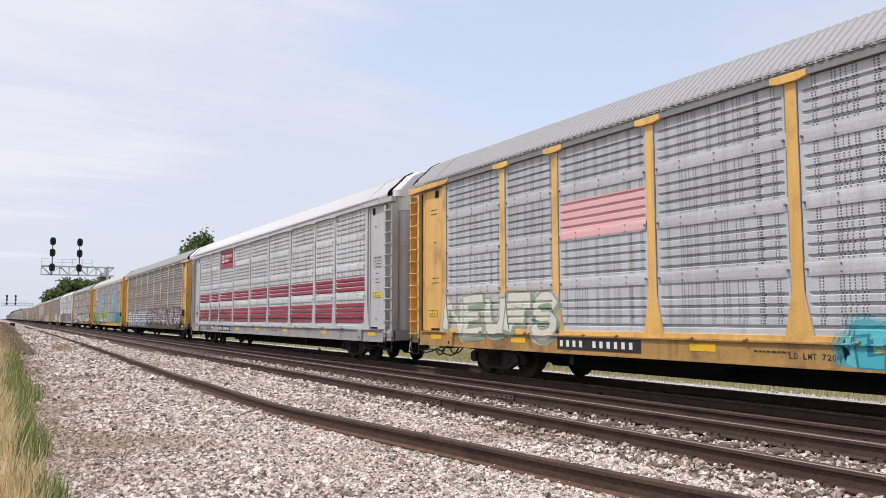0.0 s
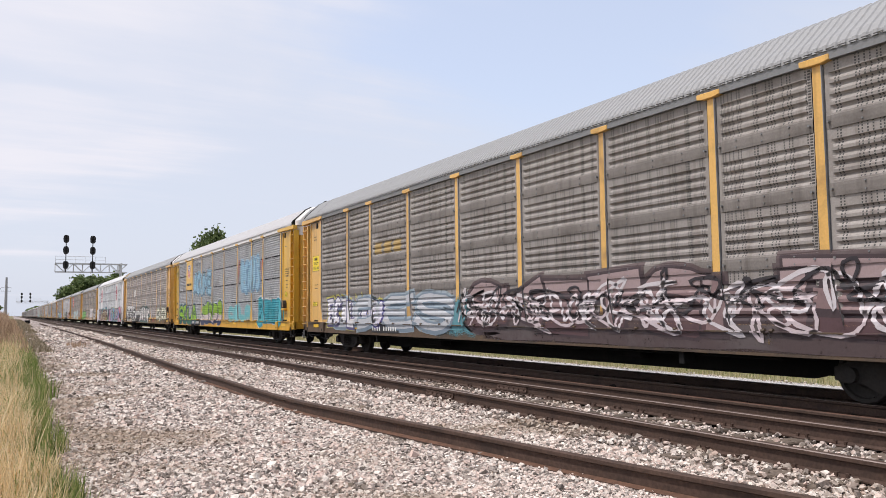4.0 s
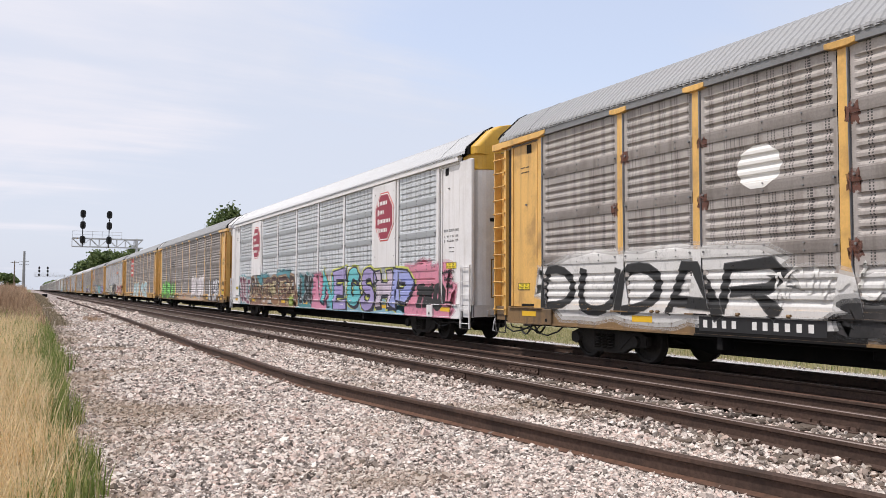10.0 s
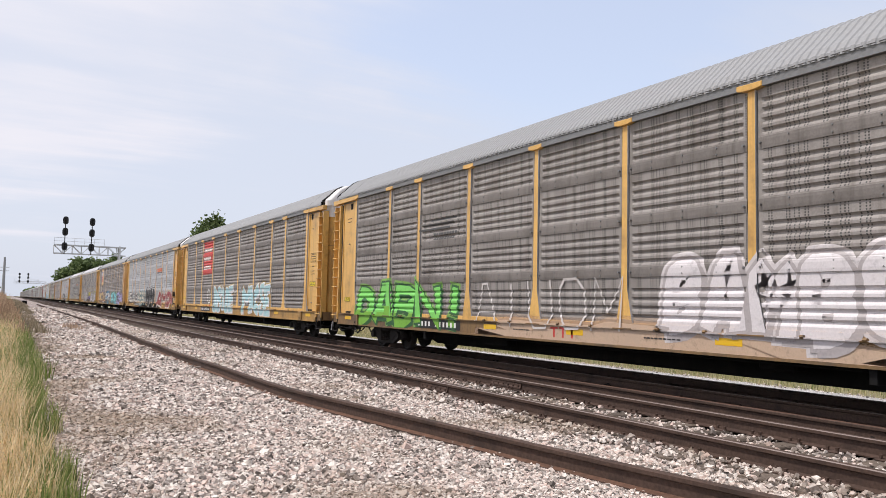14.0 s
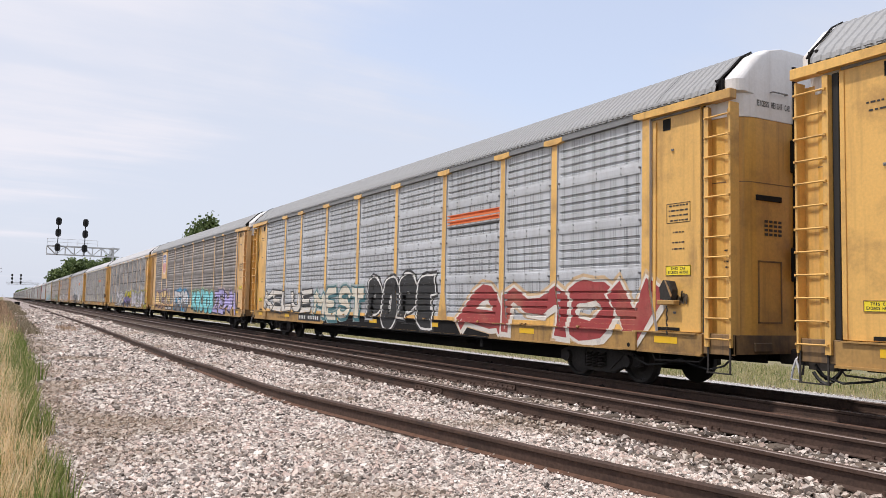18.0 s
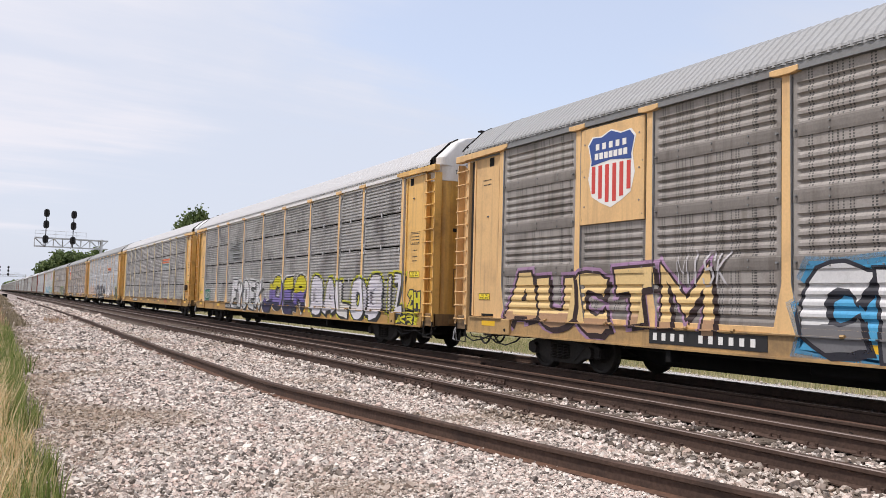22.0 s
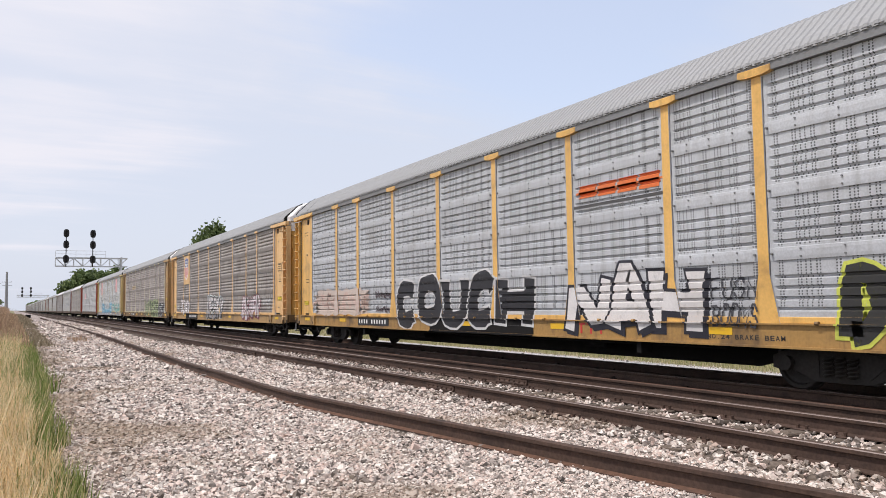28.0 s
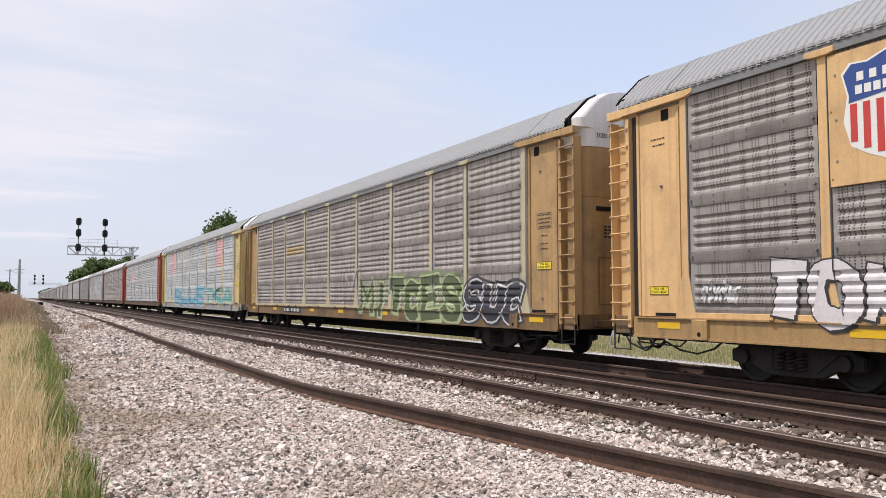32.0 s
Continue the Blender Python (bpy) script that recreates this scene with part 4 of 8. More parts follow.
def panel_mesh(kind, row, w):
    p = PROFILES[kind, row]
    flat = [(z, max(d, 0.0) * 0.3) for z, d in p]
    e = 0.03 if kind == "B" else 0.06
    bm = bmesh.new()
    cols = []
    for y, prof in ((-w / 2, flat), (-w / 2 + e, flat), (-w / 2 + e + 0.05, p), (w / 2 - e - 0.05, p), (w / 2 - e, flat), (w / 2, flat)):
        cols.append([bm.verts.new((SHEET - d, y, z)) for z, d in prof])
    for a, b in zip(cols, cols[1:]):
        for i in range(len(p) - 1):
            bm.faces.new((a[i], a[i + 1], b[i + 1], b[i]))
    return mesh_of(fixed(bm), "panel", SHEET_BROWN)


BAYS = [(POSTS[i] + 0.105, POSTS[i + 1] - 0.105) for i in range(9)]
PANELS = {}
for kind_ in "ABS":
    for r_ in range(4):
        for w_ in {round(b - a, 2) for a, b in BAYS}:
            PANELS[kind_, r_, w_] = panel_mesh(kind_, r_, w_)


def stacked(kind, spots, name):
    """Panels joined: one bay from sill to roof."""
    bm = bmesh.new()
    tmp = bpy.data.meshes.new("coat")
    for y, w in spots:
        for r in range(4):
            b = bmesh.new()
            b.from_mesh(PANELS[kind, r, w])
            for v in b.verts:
                v.co.y += y
                v.co.z += ROWS[r] - ROWS[0]
            b.to_mesh(tmp)
            b.free()
            bm.from_mesh(tmp)
    bpy.data.meshes.remove(tmp)
    return mesh_of(bm, name, SHEET_BROWN)


def far_wall():
    """The side that faces away: flat panels between posts."""
    bm = bmesh.new()
    for a, b in BAYS:
        for r in range(4):
            box(bm, SHEET - 0.01, -1.43, a, b, ROWS[r] + 0.02, ROWS[r + 1] - 0.02)
    for p in POSTS:
        box(bm, FACE, -1.42, p - 0.1, p + 0.1, 1.0, 4.74)
    return mesh_of(bm, "side_wall", SHEET_BROWN)


WALLS = {}
for kind_ in "ABS":
    for w_ in {round(b - a, 2) for a, b in BAYS}:
        PANELS[kind_, "all", w_] = stacked(kind_, [(0.0, w_)], "panel")
    WALLS[kind_] = far_wall()


def bolts_mesh(w):
    bm = bmesh.new()
    for z in (0.045, 0.155):
        for y in (-0.28 * w, 0.0, 0.28 * w):
            rod(bm, (SHEET - 0.015, y, z), (SHEET - 0.042, y, z), 0.014, 6)
    for y in (-w / 2 + 0.05, w / 2 - 0.05):
        rod(bm, (SHEET, y, 0.10), (SHEET - 0.05, y, 0.10), 0.02, 6)
    return mesh_of(bm, "bolts", FASCIA)


def clips_mesh(w):
    """Small latches over the joint between two panels and along the posts."""
    bm = bmesh.new()
    box(bm, SHEET - 0.035, SHEET - 0.005, -0.03, 0.03, -0.085, 0.045, 0.006)
    for s in (-1, 1):
        for z in (0.06, 0.78):
            box(bm, SHEET - 0.04, SHEET, s * (w / 2 - 0.035) - 0.03, s * (w / 2 - 0.035) + 0.03, z, z + 0.075, 0.006)
    return mesh_of(bm, "joint_clip", SILVER_PAINT)


RAILS = {}
for a_, b_ in BAYS:
    bm = bmesh.new()
    box(bm, -1.488, -1.44, -(b_ - a_) / 2 + 0.1, (b_ - a_) / 2 - 0.1, 1.022, 1.115, 0.006)
    RAILS[round(b_ - a_, 2)] = mesh_of(bm, "bottom_rail", YELLOW)
BOLTS = {round(b - a, 2): bolts_mesh(b - a) for a, b in BAYS}
CLIPS = {round(b - a, 2): clips_mesh(b - a) for a, b in BAYS}


def simple(fn, name, mat):
    bm = bmesh.new()
    fn(bm)
    return mesh_of(fixed(bm), name, mat)


def post_shape(bm):
    out = [(-0.095, 4.80), (-0.095, 1.75), (-0.26, 1.0), (0.26, 1.0), (0.095, 1.75), (0.095, 4.80)]
    prism(bm, out, "x", POST, -1.42)
    bmesh.ops.bevel(bm, geom=[e for e in bm.edges], offset=0.006, segments=1, affect="EDGES")


def slim_post_shape(bm):
    out = [(-0.072, 4.80), (-0.072, 1.75), (-0.24, 1.0), (0.24, 1.0), (0.072, 1.75), (0.072, 4.80)]
    prism(bm, out, "x", POST, -1.42)
    bmesh.ops.bevel(bm, geom=[e for e in bm.edges], offset=0.006, segments=1, affect="EDGES")


def slim_cap_shape(bm):
    prism(bm, [(-0.24, 4.89), (-0.24, 4.81), (-0.12, 4.785), (0.12, 4.785), (0.24, 4.81), (0.24, 4.89)], "x", FACE - 0.04, -1.44)
    bmesh.ops.bevel(bm, geom=[e for e in bm.edges], offset=0.008, segments=1, affect="EDGES")


def thin_post_shape(bm):
    prism(bm, [(-0.07, 4.80), (-0.07, 1.0), (0.07, 1.0), (0.07, 4.80)], "x", POST, -1.42)
    bmesh.ops.bevel(bm, geom=[e for e in bm.edges], offset=0.006, segments=1, affect="EDGES")


def cap_shape(bm):
    prism(bm, [(-0.31, 4.90), (-0.31, 4.80), (-0.16, 4.775), (0.16, 4.775), (0.31, 4.80), (0.31, 4.90)], "x", FACE - 0.04, -1.44)
    bmesh.ops.bevel(bm, geom=[e for e in bm.edges], offset=0.008, segments=1, affect="EDGES")


def sill_shape(bm):
    prism(bm, [(-1.50, 1.01), (-1.50, 0.69), (-1.44, 0.66), (-1.40, 0.66), (-1.40, 1.01)], "y", -13.0, 13.0)
    box(bm, -1.53, -1.38, -13.0, 13.0, 0.655, 0.69)
    box(bm, -1.54, -1.36, -12.9, 12.9, 1.0, 1.022)


def end_panel_shape(bm):
    box(bm, -1.425, -1.36, 11.78, 12.94, 1.03, 4.78, 0.008)


def end_strip_shape(bm):
    box(bm, -1.445, -1.425, 12.86, 12.93, 1.04, 4.74, 0.004)


def jamb_shape(bm):
    box(bm, -1.455, -1.425, 11.84, 11.91, 1.05, 4.70, 0.004)


def header_shape(bm):
    prism(bm, [(11.42, 4.92), (11.42, 4.84), (11.6, 4.79), (13.2, 4.79), (13.2, 4.76), (13.64, 4.76), (13.64, 4.92)], "x", FACE - 0.045, -1.40)
    bmesh.ops.bevel(bm, geom=[e for e in bm.edges], offset=0.01, segments=1, affect="EDGES")


def gap_strip_shape(bm):
    # added black strip: darkness of the gap beside the ladder put into colour
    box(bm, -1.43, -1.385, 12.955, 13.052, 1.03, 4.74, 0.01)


def ladder_shape(bm):
    box(bm, -1.33, -1.30, 13.10, 13.56, 0.86, 4.66)


def ladder_rail_shape(bm):
    prism(bm, [(FACE, 13.06), (FACE, 13.15), (FACE + 0.03, 13.15), (FACE + 0.03, 13.10), (-1.20, 13.10), (-1.20, 13.06)], "z", 0.82, 4.72)


def ladder_edge_shape(bm):
    box(bm, FACE, -1.30, 13.562, 13.60, 0.82, 4.72, 0.006)



def corner_panel_shape(bm):
    box(bm, -1.47, -1.38, 12.935, 13.58, 1.0, 4.80, 0.02)


def short_ladder_shape(bm):
    for y in (13.10, 13.575):
        box(bm, FACE - 0.03, FACE + 0.01, y - 0.02, y + 0.02, 0.42, 2.05, 0.005)


def rung_shape(bm):
    rod(bm, (FACE - 0.02, 13.10, 0), (FACE - 0.02, 13.585, 0), 0.016, 6)
    for y in (13.10, 13.585):
        box(bm, FACE - 0.036, FACE + 0.005, y - 0.012, y + 0.012, -0.016, 0.016)


ROOF_SECTION = [(-1.54, 4.93), (-1.525, 5.01), (-1.42, 5.14), (-1.20, 5.33), (-0.95, 5.57), (-0.70, 5.70), (-0.35, 5.77), (0.0, 5.785)]


def roof_mesh(ribbed):
    half = ROOF_SECTION
    ROOF_FULL = half + [(-half[k][0], half[k][1]) for k in (5, 3, 0)]
    bm = bmesh.new()
    n = len(ROOF_FULL)
    rows = []
    y, k = -13.33, 0
    while y <= 13.3301:
        up = (0.0, 0.0, 0.019, 0.019)[k % 4] if ribbed else (0.0, 0.0, 0.0, 0.012)[k % 4]
        ring = []
        for i, (x, z) in enumerate(ROOF_FULL):
            a, b = ROOF_FULL[max(i - 1, 0)], ROOF_FULL[min(i + 1, n - 1)]
            t = Vector((b[0] - a[0], b[1] - a[1])).normalized()
            ring.append(bm.verts.new((x - t[1] * up, y, z + t[0] * up)))
        rows.append(ring)
        y += ((0.055, 0.02, 0.055, 0.02) if ribbed else (0.5, 0.02, 0.06, 0.02))[k % 4]
        k += 1
    for a, b in zip(rows, rows[1:]):
        for i in range(n - 1):
            bm.faces.new((a[i], a[i + 1], b[i + 1], b[i]))
    return mesh_of(fixed(bm), "roof", ROOF_GREY)


def fascia_shape(bm):
    box(bm, -1.535, -1.40, -12.95, 12.95, 4.81, 4.955)
    box(bm, -1.45, -1.38, -12.9, 12.9, 4.75, 4.83)


def hinge_lugs(bm):
    y = -12.6
    while y < 12.7:
        rod(bm, (-1.552, y - 0.065, 4.962), (-1.552, y + 0.065, 4.962), 0.011, 5)
        y += 0.175


def footprint(w, y0, y1, r):
    pts = [(-w, y0)]
    for k in range(7):
        a = math.pi - k * math.pi / 12
        pts.append((-w + r + r * math.cos(a), y1 - r + r * math.sin(a)))
    return pts + [(-x, y) for x, y in pts[::-1]]


def loft(bm, levels):
    rings = [[bm.verts.new((x, y, z)) for x, y in footprint(w, y0, y1, r)] for z, w, y0, y1, r in levels]
    n = len(rings[0])
    for a, b in zip(rings, rings[1:]):
        for i in range(n):
            bm.faces.new((a[i], a[(i + 1) % n], b[(i + 1) % n], b[i]))
    bm.faces.new(rings[0][::-1]), bm.faces.new(rings[-1])


def door_lower(bm):
    loft(bm, [(1.02, 1.36, 13.02, 13.62, 0.42), (4.52, 1.36, 13.02, 13.62, 0.42)])


def door_upper(bm):
    loft(bm, [(4.524, 1.37, 12.98, 13.63, 0.42), (4.90, 1.38, 12.98, 13.63, 0.42), (4.93, 1.40, 13.38, 13.63, 0.22), (5.12, 1.40, 13.38, 13.63, 0.20), (5.33, 1.18, 13.38, 13.625, 0.18),
              (5.57, 0.93, 13.38, 13.62, 0.16), (5.70, 0.68, 13.38, 13.61, 0.14), (5.765, 0.36, 13.38, 13.60, 0.10)])


def door_seam(bm):
    box(bm, -0.05, 0.05, 13.60, 13.65, 1.1, 5.5)
    for z in (1.9, 3.7):
        box(bm, -0.11, 0.11, 13.60, 13.70, z, z + 0.55, 0.015)


def door_slot(bm):
    # raised black block: the slot's dark inside is only colour
    box(bm, -0.95, -0.35, 13.58, 13.645, 3.18, 3.27, 0.006)


def door_frame(bm):
    for x in (-0.90, -0.36):
        box(bm, x - 0.013, x + 0.013, 13.60, 13.632, 1.22, 2.2)
    for z in (1.22, 2.2):
        box(bm, -0.913, -0.347, 13.60, 13.632, z - 0.013, z + 0.013)


def hoop(bm):
    tube(bm, [(x - 0.02, 13.355, z + 0.01) for x, z in ROOF_SECTION[1:6]], 0.016)
    box(bm, -1.46, -1.38, 13.25, 13.40, 4.93, 5.14)


def inner_wall(bm):
    # added black sheet: gives the gaps between panels their dark inside
    box(bm, -1.37, -1.33, -12.95, 12.95, 1.0, 4.95)


def deck(bm):
    box(bm, -1.40, 1.40, -13.5, 13.5, 0.86, 1.0)
    for x in (-0.32, 0.32):
        box(bm, x - 0.03, x + 0.03, -13.3, 13.3, 0.55, 0.86)
        prism(bm, [(-9.0, 0.57), (-8.75, 0.47), (-7.9, 0.26), (7.9, 0.26), (8.75, 0.47), (9.0, 0.57)], "x", x - 0.035, x + 0.035)
    for k in range(13):
        y = -12 + 2 * k
        box(bm, -1.38, 1.38, y - 0.06, y + 0.06, 0.70, 0.86)
    for y in (-13.45, 13.45):
        box(bm, -1.42, 1.42, y - 0.10, y + 0.10, 0.72, 1.0)


def coupler(bm):
    box(bm, -0.13, 0.13, 13.4, 13.95, 0.55, 0.80, 0.02)
    prism(bm, [(-0.16, 13.95), (0.14, 13.95), (0.20, 14.12), (0.12, 14.20), (0.02, 14.10), (-0.08, 14.18), (-0.20, 14.16)], "z", 0.50, 0.86)


def cut_lever(bm):
    pts = [(-1.3, 13.62, 0.80), (-0.8, 13.66, 0.78), (-0.35, 13.72, 0.62), (-0.2, 13.9, 0.66)]
    tube(bm, [(-1.34, 13.63, 0.50)] + pts, 0.016)


def lever_handle(bm):
    pts = [(-1.36, 13.63, 0.80), (-1.44, 13.66, 0.72), (-1.46, 13.60, 0.60), (-1.47, 13.56, 0.44), (-1.47, 13.72, 0.44), (-1.46, 13.69, 0.60), (-1.44, 13.66, 0.72)]
    tube(bm, pts, 0.018)


def air_hose(bm):
    tube(bm, [(-0.35 - 0.05 * k / 8, 13.62 + 0.52 * k / 8, 0.66 - 0.34 * math.sin(k / 8 * 2.6)) for k in range(9)], 0.026)


def brake_pipe(bm):
    """A hose that hangs in loops under the end of the sill."""
    tube(bm, [(-1.30, 13.45, 0.66), (-1.33, 13.3, 0.52), (-1.34, 13.0, 0.44), (-1.33, 12.6, 0.50), (-1.32, 12.35, 0.58), (-1.34, 12.0, 0.46), (-1.35, 11.6, 0.42), (-1.32, 11.25, 0.52), (-1.26, 11.1, 0.66)], 0.019)


def guard_rod(bm):
    tube(bm, [(-1.42, 13.0, 0.66), (-1.44, 12.9, 0.56), (-1.44, 11.9, 0.53), (-1.40, 11.75, 0.66)], 0.015)


def jack_pad(bm):
    box(bm, -1.56, -1.49, 11.18, 11.52, 0.66, 1.0, 0.012)


def jack_hole(bm):
    # black disc laid on the pad for the hole's dark inside
    prism(bm, [(11.35 + 0.04 * math.cos(0.5236 * k), 0.76 + 0.04 * math.sin(0.5236 * k)) for k in range(12)], "x", -1.564, -1.556)


def door_crease(bm):
    loft(bm, [(3.46, 1.363, 13.02, 13.625, 0.42), (3.475, 1.363, 13.02, 13.625, 0.42)])


def door_mast(bm):
    box(bm, -0.03, 0.03, 13.64, 13.70, 4.3, 5.93)
    box(bm, -0.22, 0.22, 13.56, 13.72, 5.92, 5.96, 0.01)
    tube(bm, [(-0.02, 13.68, 5.5), (-0.14, 13.68, 5.8), (-0.16, 13.66, 5.94)], 0.018)


def roof_seam(bm):
    tube(bm, [(x - 0.012, 12.02, z + 0.012) for x, z in ROOF_SECTION[1:]], 0.012)


def stirrup(bm):
    for y in (13.12, 13.56):
        box(bm, -1.49, -1.475, y - 0.014, y + 0.014, 0.42, 0.86)
    box(bm, -1.51, -1.46, 13.105, 13.575, 0.405, 0.424)


def end_frame(bm):
    box(bm, -1.46, -1.40, 12.95, 13.62, 0.70, 1.03, 0.01)
    box(bm, -1.46, -0.002, 13.55, 13.62, 0.72, 1.02)
    box(bm, -1.02, -0.62, 13.615, 13.66, 0.76, 0.90, 0.01)


def side_frame(bm):
    out = [(-1.18, 0.34), (-1.18, 0.52), (-0.95, 0.60), (-0.42, 0.66), (0.42, 0.66), (0.95, 0.60), (1.18, 0.52), (1.18, 0.34), (1.02, 0.30), (0.78, 0.34), (0.48, 0.17), (-0.48, 0.17), (-0.78, 0.34), (-1.02, 0.30)]
    prism(bm, out, "x", -1.08, -0.94)
    bmesh.ops.bevel(bm, geom=[e for e in bm.edges if abs(e.verts[0].co.x - e.verts[1].co.x) < 0.01], offset=0.02, segments=2, affect="EDGES")
    for s in (-1, 1):
        prism(bm, [(s * 0.36, 0.60), (s * 0.80, 0.54), (s * 0.42, 0.24), (s * 0.36, 0.24)], "x", -1.095, -1.08)
        rod(bm, (-1.16, s * 0.9, 0.42), (-0.95, s * 0.9, 0.42), 0.115, 12)


def spring_shape(bm):
    rings, turns, n = [], 5, 60
    for k in range(n + 1):
        a = 6.2832 * turns * k / n
        c = Vector((-1.12 + 0.062 * math.cos(a), 0.062 * math.sin(a), 0.25 + 0.29 * k / n))
        out = Vector((math.cos(a), math.sin(a), 0))
        rings.append([bm.verts.new(c + 0.017 * (out * math.cos(b) + Vector((0, 0, 1)) * math.sin(b))) for b in (0, 1.571, 3.142, 4.712)])
    for p, q in zip(rings, rings[1:]):
        for i in range(4):
            bm.faces.new((p[i], p[(i + 1) % 4], q[(i + 1) % 4], q[i]))


def bolster(bm):
    box(bm, -1.05, 1.05, -0.18, 0.18, 0.42, 0.66, 0.02)
    box(bm, -0.25, 0.25, -0.25, 0.25, 0.62, 0.86, 0.02)


def wheelset_shape(bm):
    for s in (-1, 1):
        prof = [(0.68, 0.445), (0.705, 0.445), (0.715, 0.425), (0.80, 0.415), (0.82, 0.40), (0.82, 0.35), (0.775, 0.335), (0.765, 0.20), (0.82, 0.13), (0.83, 0.10)]
        n = 22
        rings = []
        for x, r in prof:
            rings.append([bm.verts.new((s * x, r * math.cos(6.28318 * i / n), r * math.sin(6.28318 * i / n))) for i in range(n)])
        for a, b in zip(rings, rings[1:]):
            for i in range(n):
                bm.faces.new((a[i], a[(i + 1) % n], b[(i + 1) % n], b[i]))
        bm.faces.new(rings[0]), bm.faces.new(rings[-1])
        for k in range(3):
            a = 6.2832 * k / 3
            rod(bm, (s * 0.83, 0.06 * math.cos(a), 0.06 * math.sin(a)), (s * 0.85, 0.06 * math.cos(a), 0.06 * math.sin(a)), 0.015, 5)
    rod(bm, (-0.9, 0, 0), (0.9, 0, 0), 0.085, 12)


def brake_gear(bm):
    rod(bm, (-0.55, -2.6, 0.62), (-0.55, 2.6, 0.60), 0.10, 10)
    box(bm, -1.0, -0.7, 3.2, 4.3, 0.42, 0.72, 0.04)
    box(bm, -0.9, -0.6, -4.6, -3.9, 0.45, 0.72, 0.04)
    rod(bm, (-1.2, -8.0, 0.60), (-1.2, 8.0, 0.60), 0.025, 6)


def rect(bm, y0, y1, z0, z1, x, mi=0, t=0.004):
    return box(bm, x - t, x, y0, y1, z0, z1, 0, mi)


M = {}
for nm, fn, mt in (("post", post_shape, YELLOW), ("slim_post", slim_post_shape, YELLOW), ("slim_cap", slim_cap_shape, YELLOW), ("thin_post", thin_post_shape, WHITE_PAINT), ("post_cap", cap_shape, YELLOW), ("side_sill", sill_shape, YELLOW), ("end_panel", end_panel_shape, YELLOW), ("header", header_shape, YELLOW), ("end_strip", end_strip_shape, YELLOW), ("jamb", jamb_shape, YELLOW), ("ladder_rail", ladder_rail_shape, YELLOW), ("ladder_edge", ladder_edge_shape, YELLOW),
                   ("ladder", ladder_shape, YELLOW), ("door_seal", gap_strip_shape, RUBBER_AND_GAP), ("corner_panel", corner_panel_shape, WHITE_PAINT), ("short_ladder", short_ladder_shape, WHITE_PAINT), ("rung", rung_shape, YELLOW), ("fascia", fascia_shape, FASCIA), ("hinge_lugs", hinge_lugs, FASCIA), ("end_door", door_lower, YELLOW), ("door_top", door_upper, WHITE_PAINT),
                   ("door_seam", door_seam, BLACK), ("door_slot", door_slot, BLACK), ("door_frame", door_frame, YELLOW), ("roof_hoop", hoop, BLACK), ("inner_wall", inner_wall, BLACK), ("underframe", deck, BLACK), ("coupler", coupler, GREASY),
                   ("cut_lever", cut_lever, GREASY), ("lever_handle", lever_handle, SILVER_PAINT), ("air_hose", air_hose, RUBBER_AND_GAP), ("brake_pipe", brake_pipe, RUBBER_AND_GAP), ("guard_rod", guard_rod, GREASY), ("jack_pad", jack_pad, YELLOW), ("jack_hole", jack_hole, BLACK), ("door_crease", door_crease, SILL_GRIMY), ("roof_seam", roof_seam, FASCIA), ("door_mast", door_mast, BLACK), ("stirrup", stirrup, GREASY), ("end_frame", end_frame, YELLOW), ("side_frame", side_frame, GREASY), ("spring", spring_shape, GREASY), ("bolster", bolster, BLACK),
                   ("wheelset", wheelset_shape, GREASY), ("brake_gear", brake_gear, BLACK)):
    M[nm] = simple(fn, nm, mt)
for nm in ("post", "slim_post"):
    # the posts' flanks take a silver grey, apart from the front faces
    M[nm].materials.append(SILVER_PAINT)
    for f in M[nm].polygons:
        f.material_index = 1 if abs(f.normal.y) > 0.75 else 0


def mirrored(me, axis):
    bm = bmesh.new()
    bm.from_mesh(me)
    for v in bm.verts:
        v.co[axis] *= -1
    bmesh.ops.reverse_faces(bm, faces=bm.faces)
    return mesh_of(bm, me.name, me.materials[0])


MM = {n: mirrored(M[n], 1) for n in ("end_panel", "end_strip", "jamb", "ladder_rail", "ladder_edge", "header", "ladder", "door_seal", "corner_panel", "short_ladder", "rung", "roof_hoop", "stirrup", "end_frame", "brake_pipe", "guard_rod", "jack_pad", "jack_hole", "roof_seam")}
MX = {n: mirrored(M[n], 0) for n in ("door_slot", "door_frame")}
CARS, WHEELS = [], []
ROOF = {"near": roof_mesh(True), "far": roof_mesh(False)}
TURN = pose(0, 0, 0, 0, 0, 180)


def surface(kind, y, z):
    """How far out the side's skin lies at that place of a car."""
    for p in POSTS:
        half = 0.095 if z > 1.75 else 0.095 + (1.75 - z) * 0.22
        if abs(y - p) < half and 1.0 < z < 4.74:
            return POST
    if z < 1.022:
        return -1.54 if z > 1.0 else -1.50
    if kind != "B" and z < 1.115 and abs(y) < 11.75:
        return -1.488
    if abs(y) > 12.95:
        return FACE
    if abs(y) > 11.75:
        return -1.427
    for r in range(4):
        if ROWS[r] <= z < ROWS[r + 1]:
            p = PROFILES[kind, r]
            return SHEET - float(np.interp(z - ROWS[r], [a for a, _ in p], [d for _, d in p]))
    return SHEET


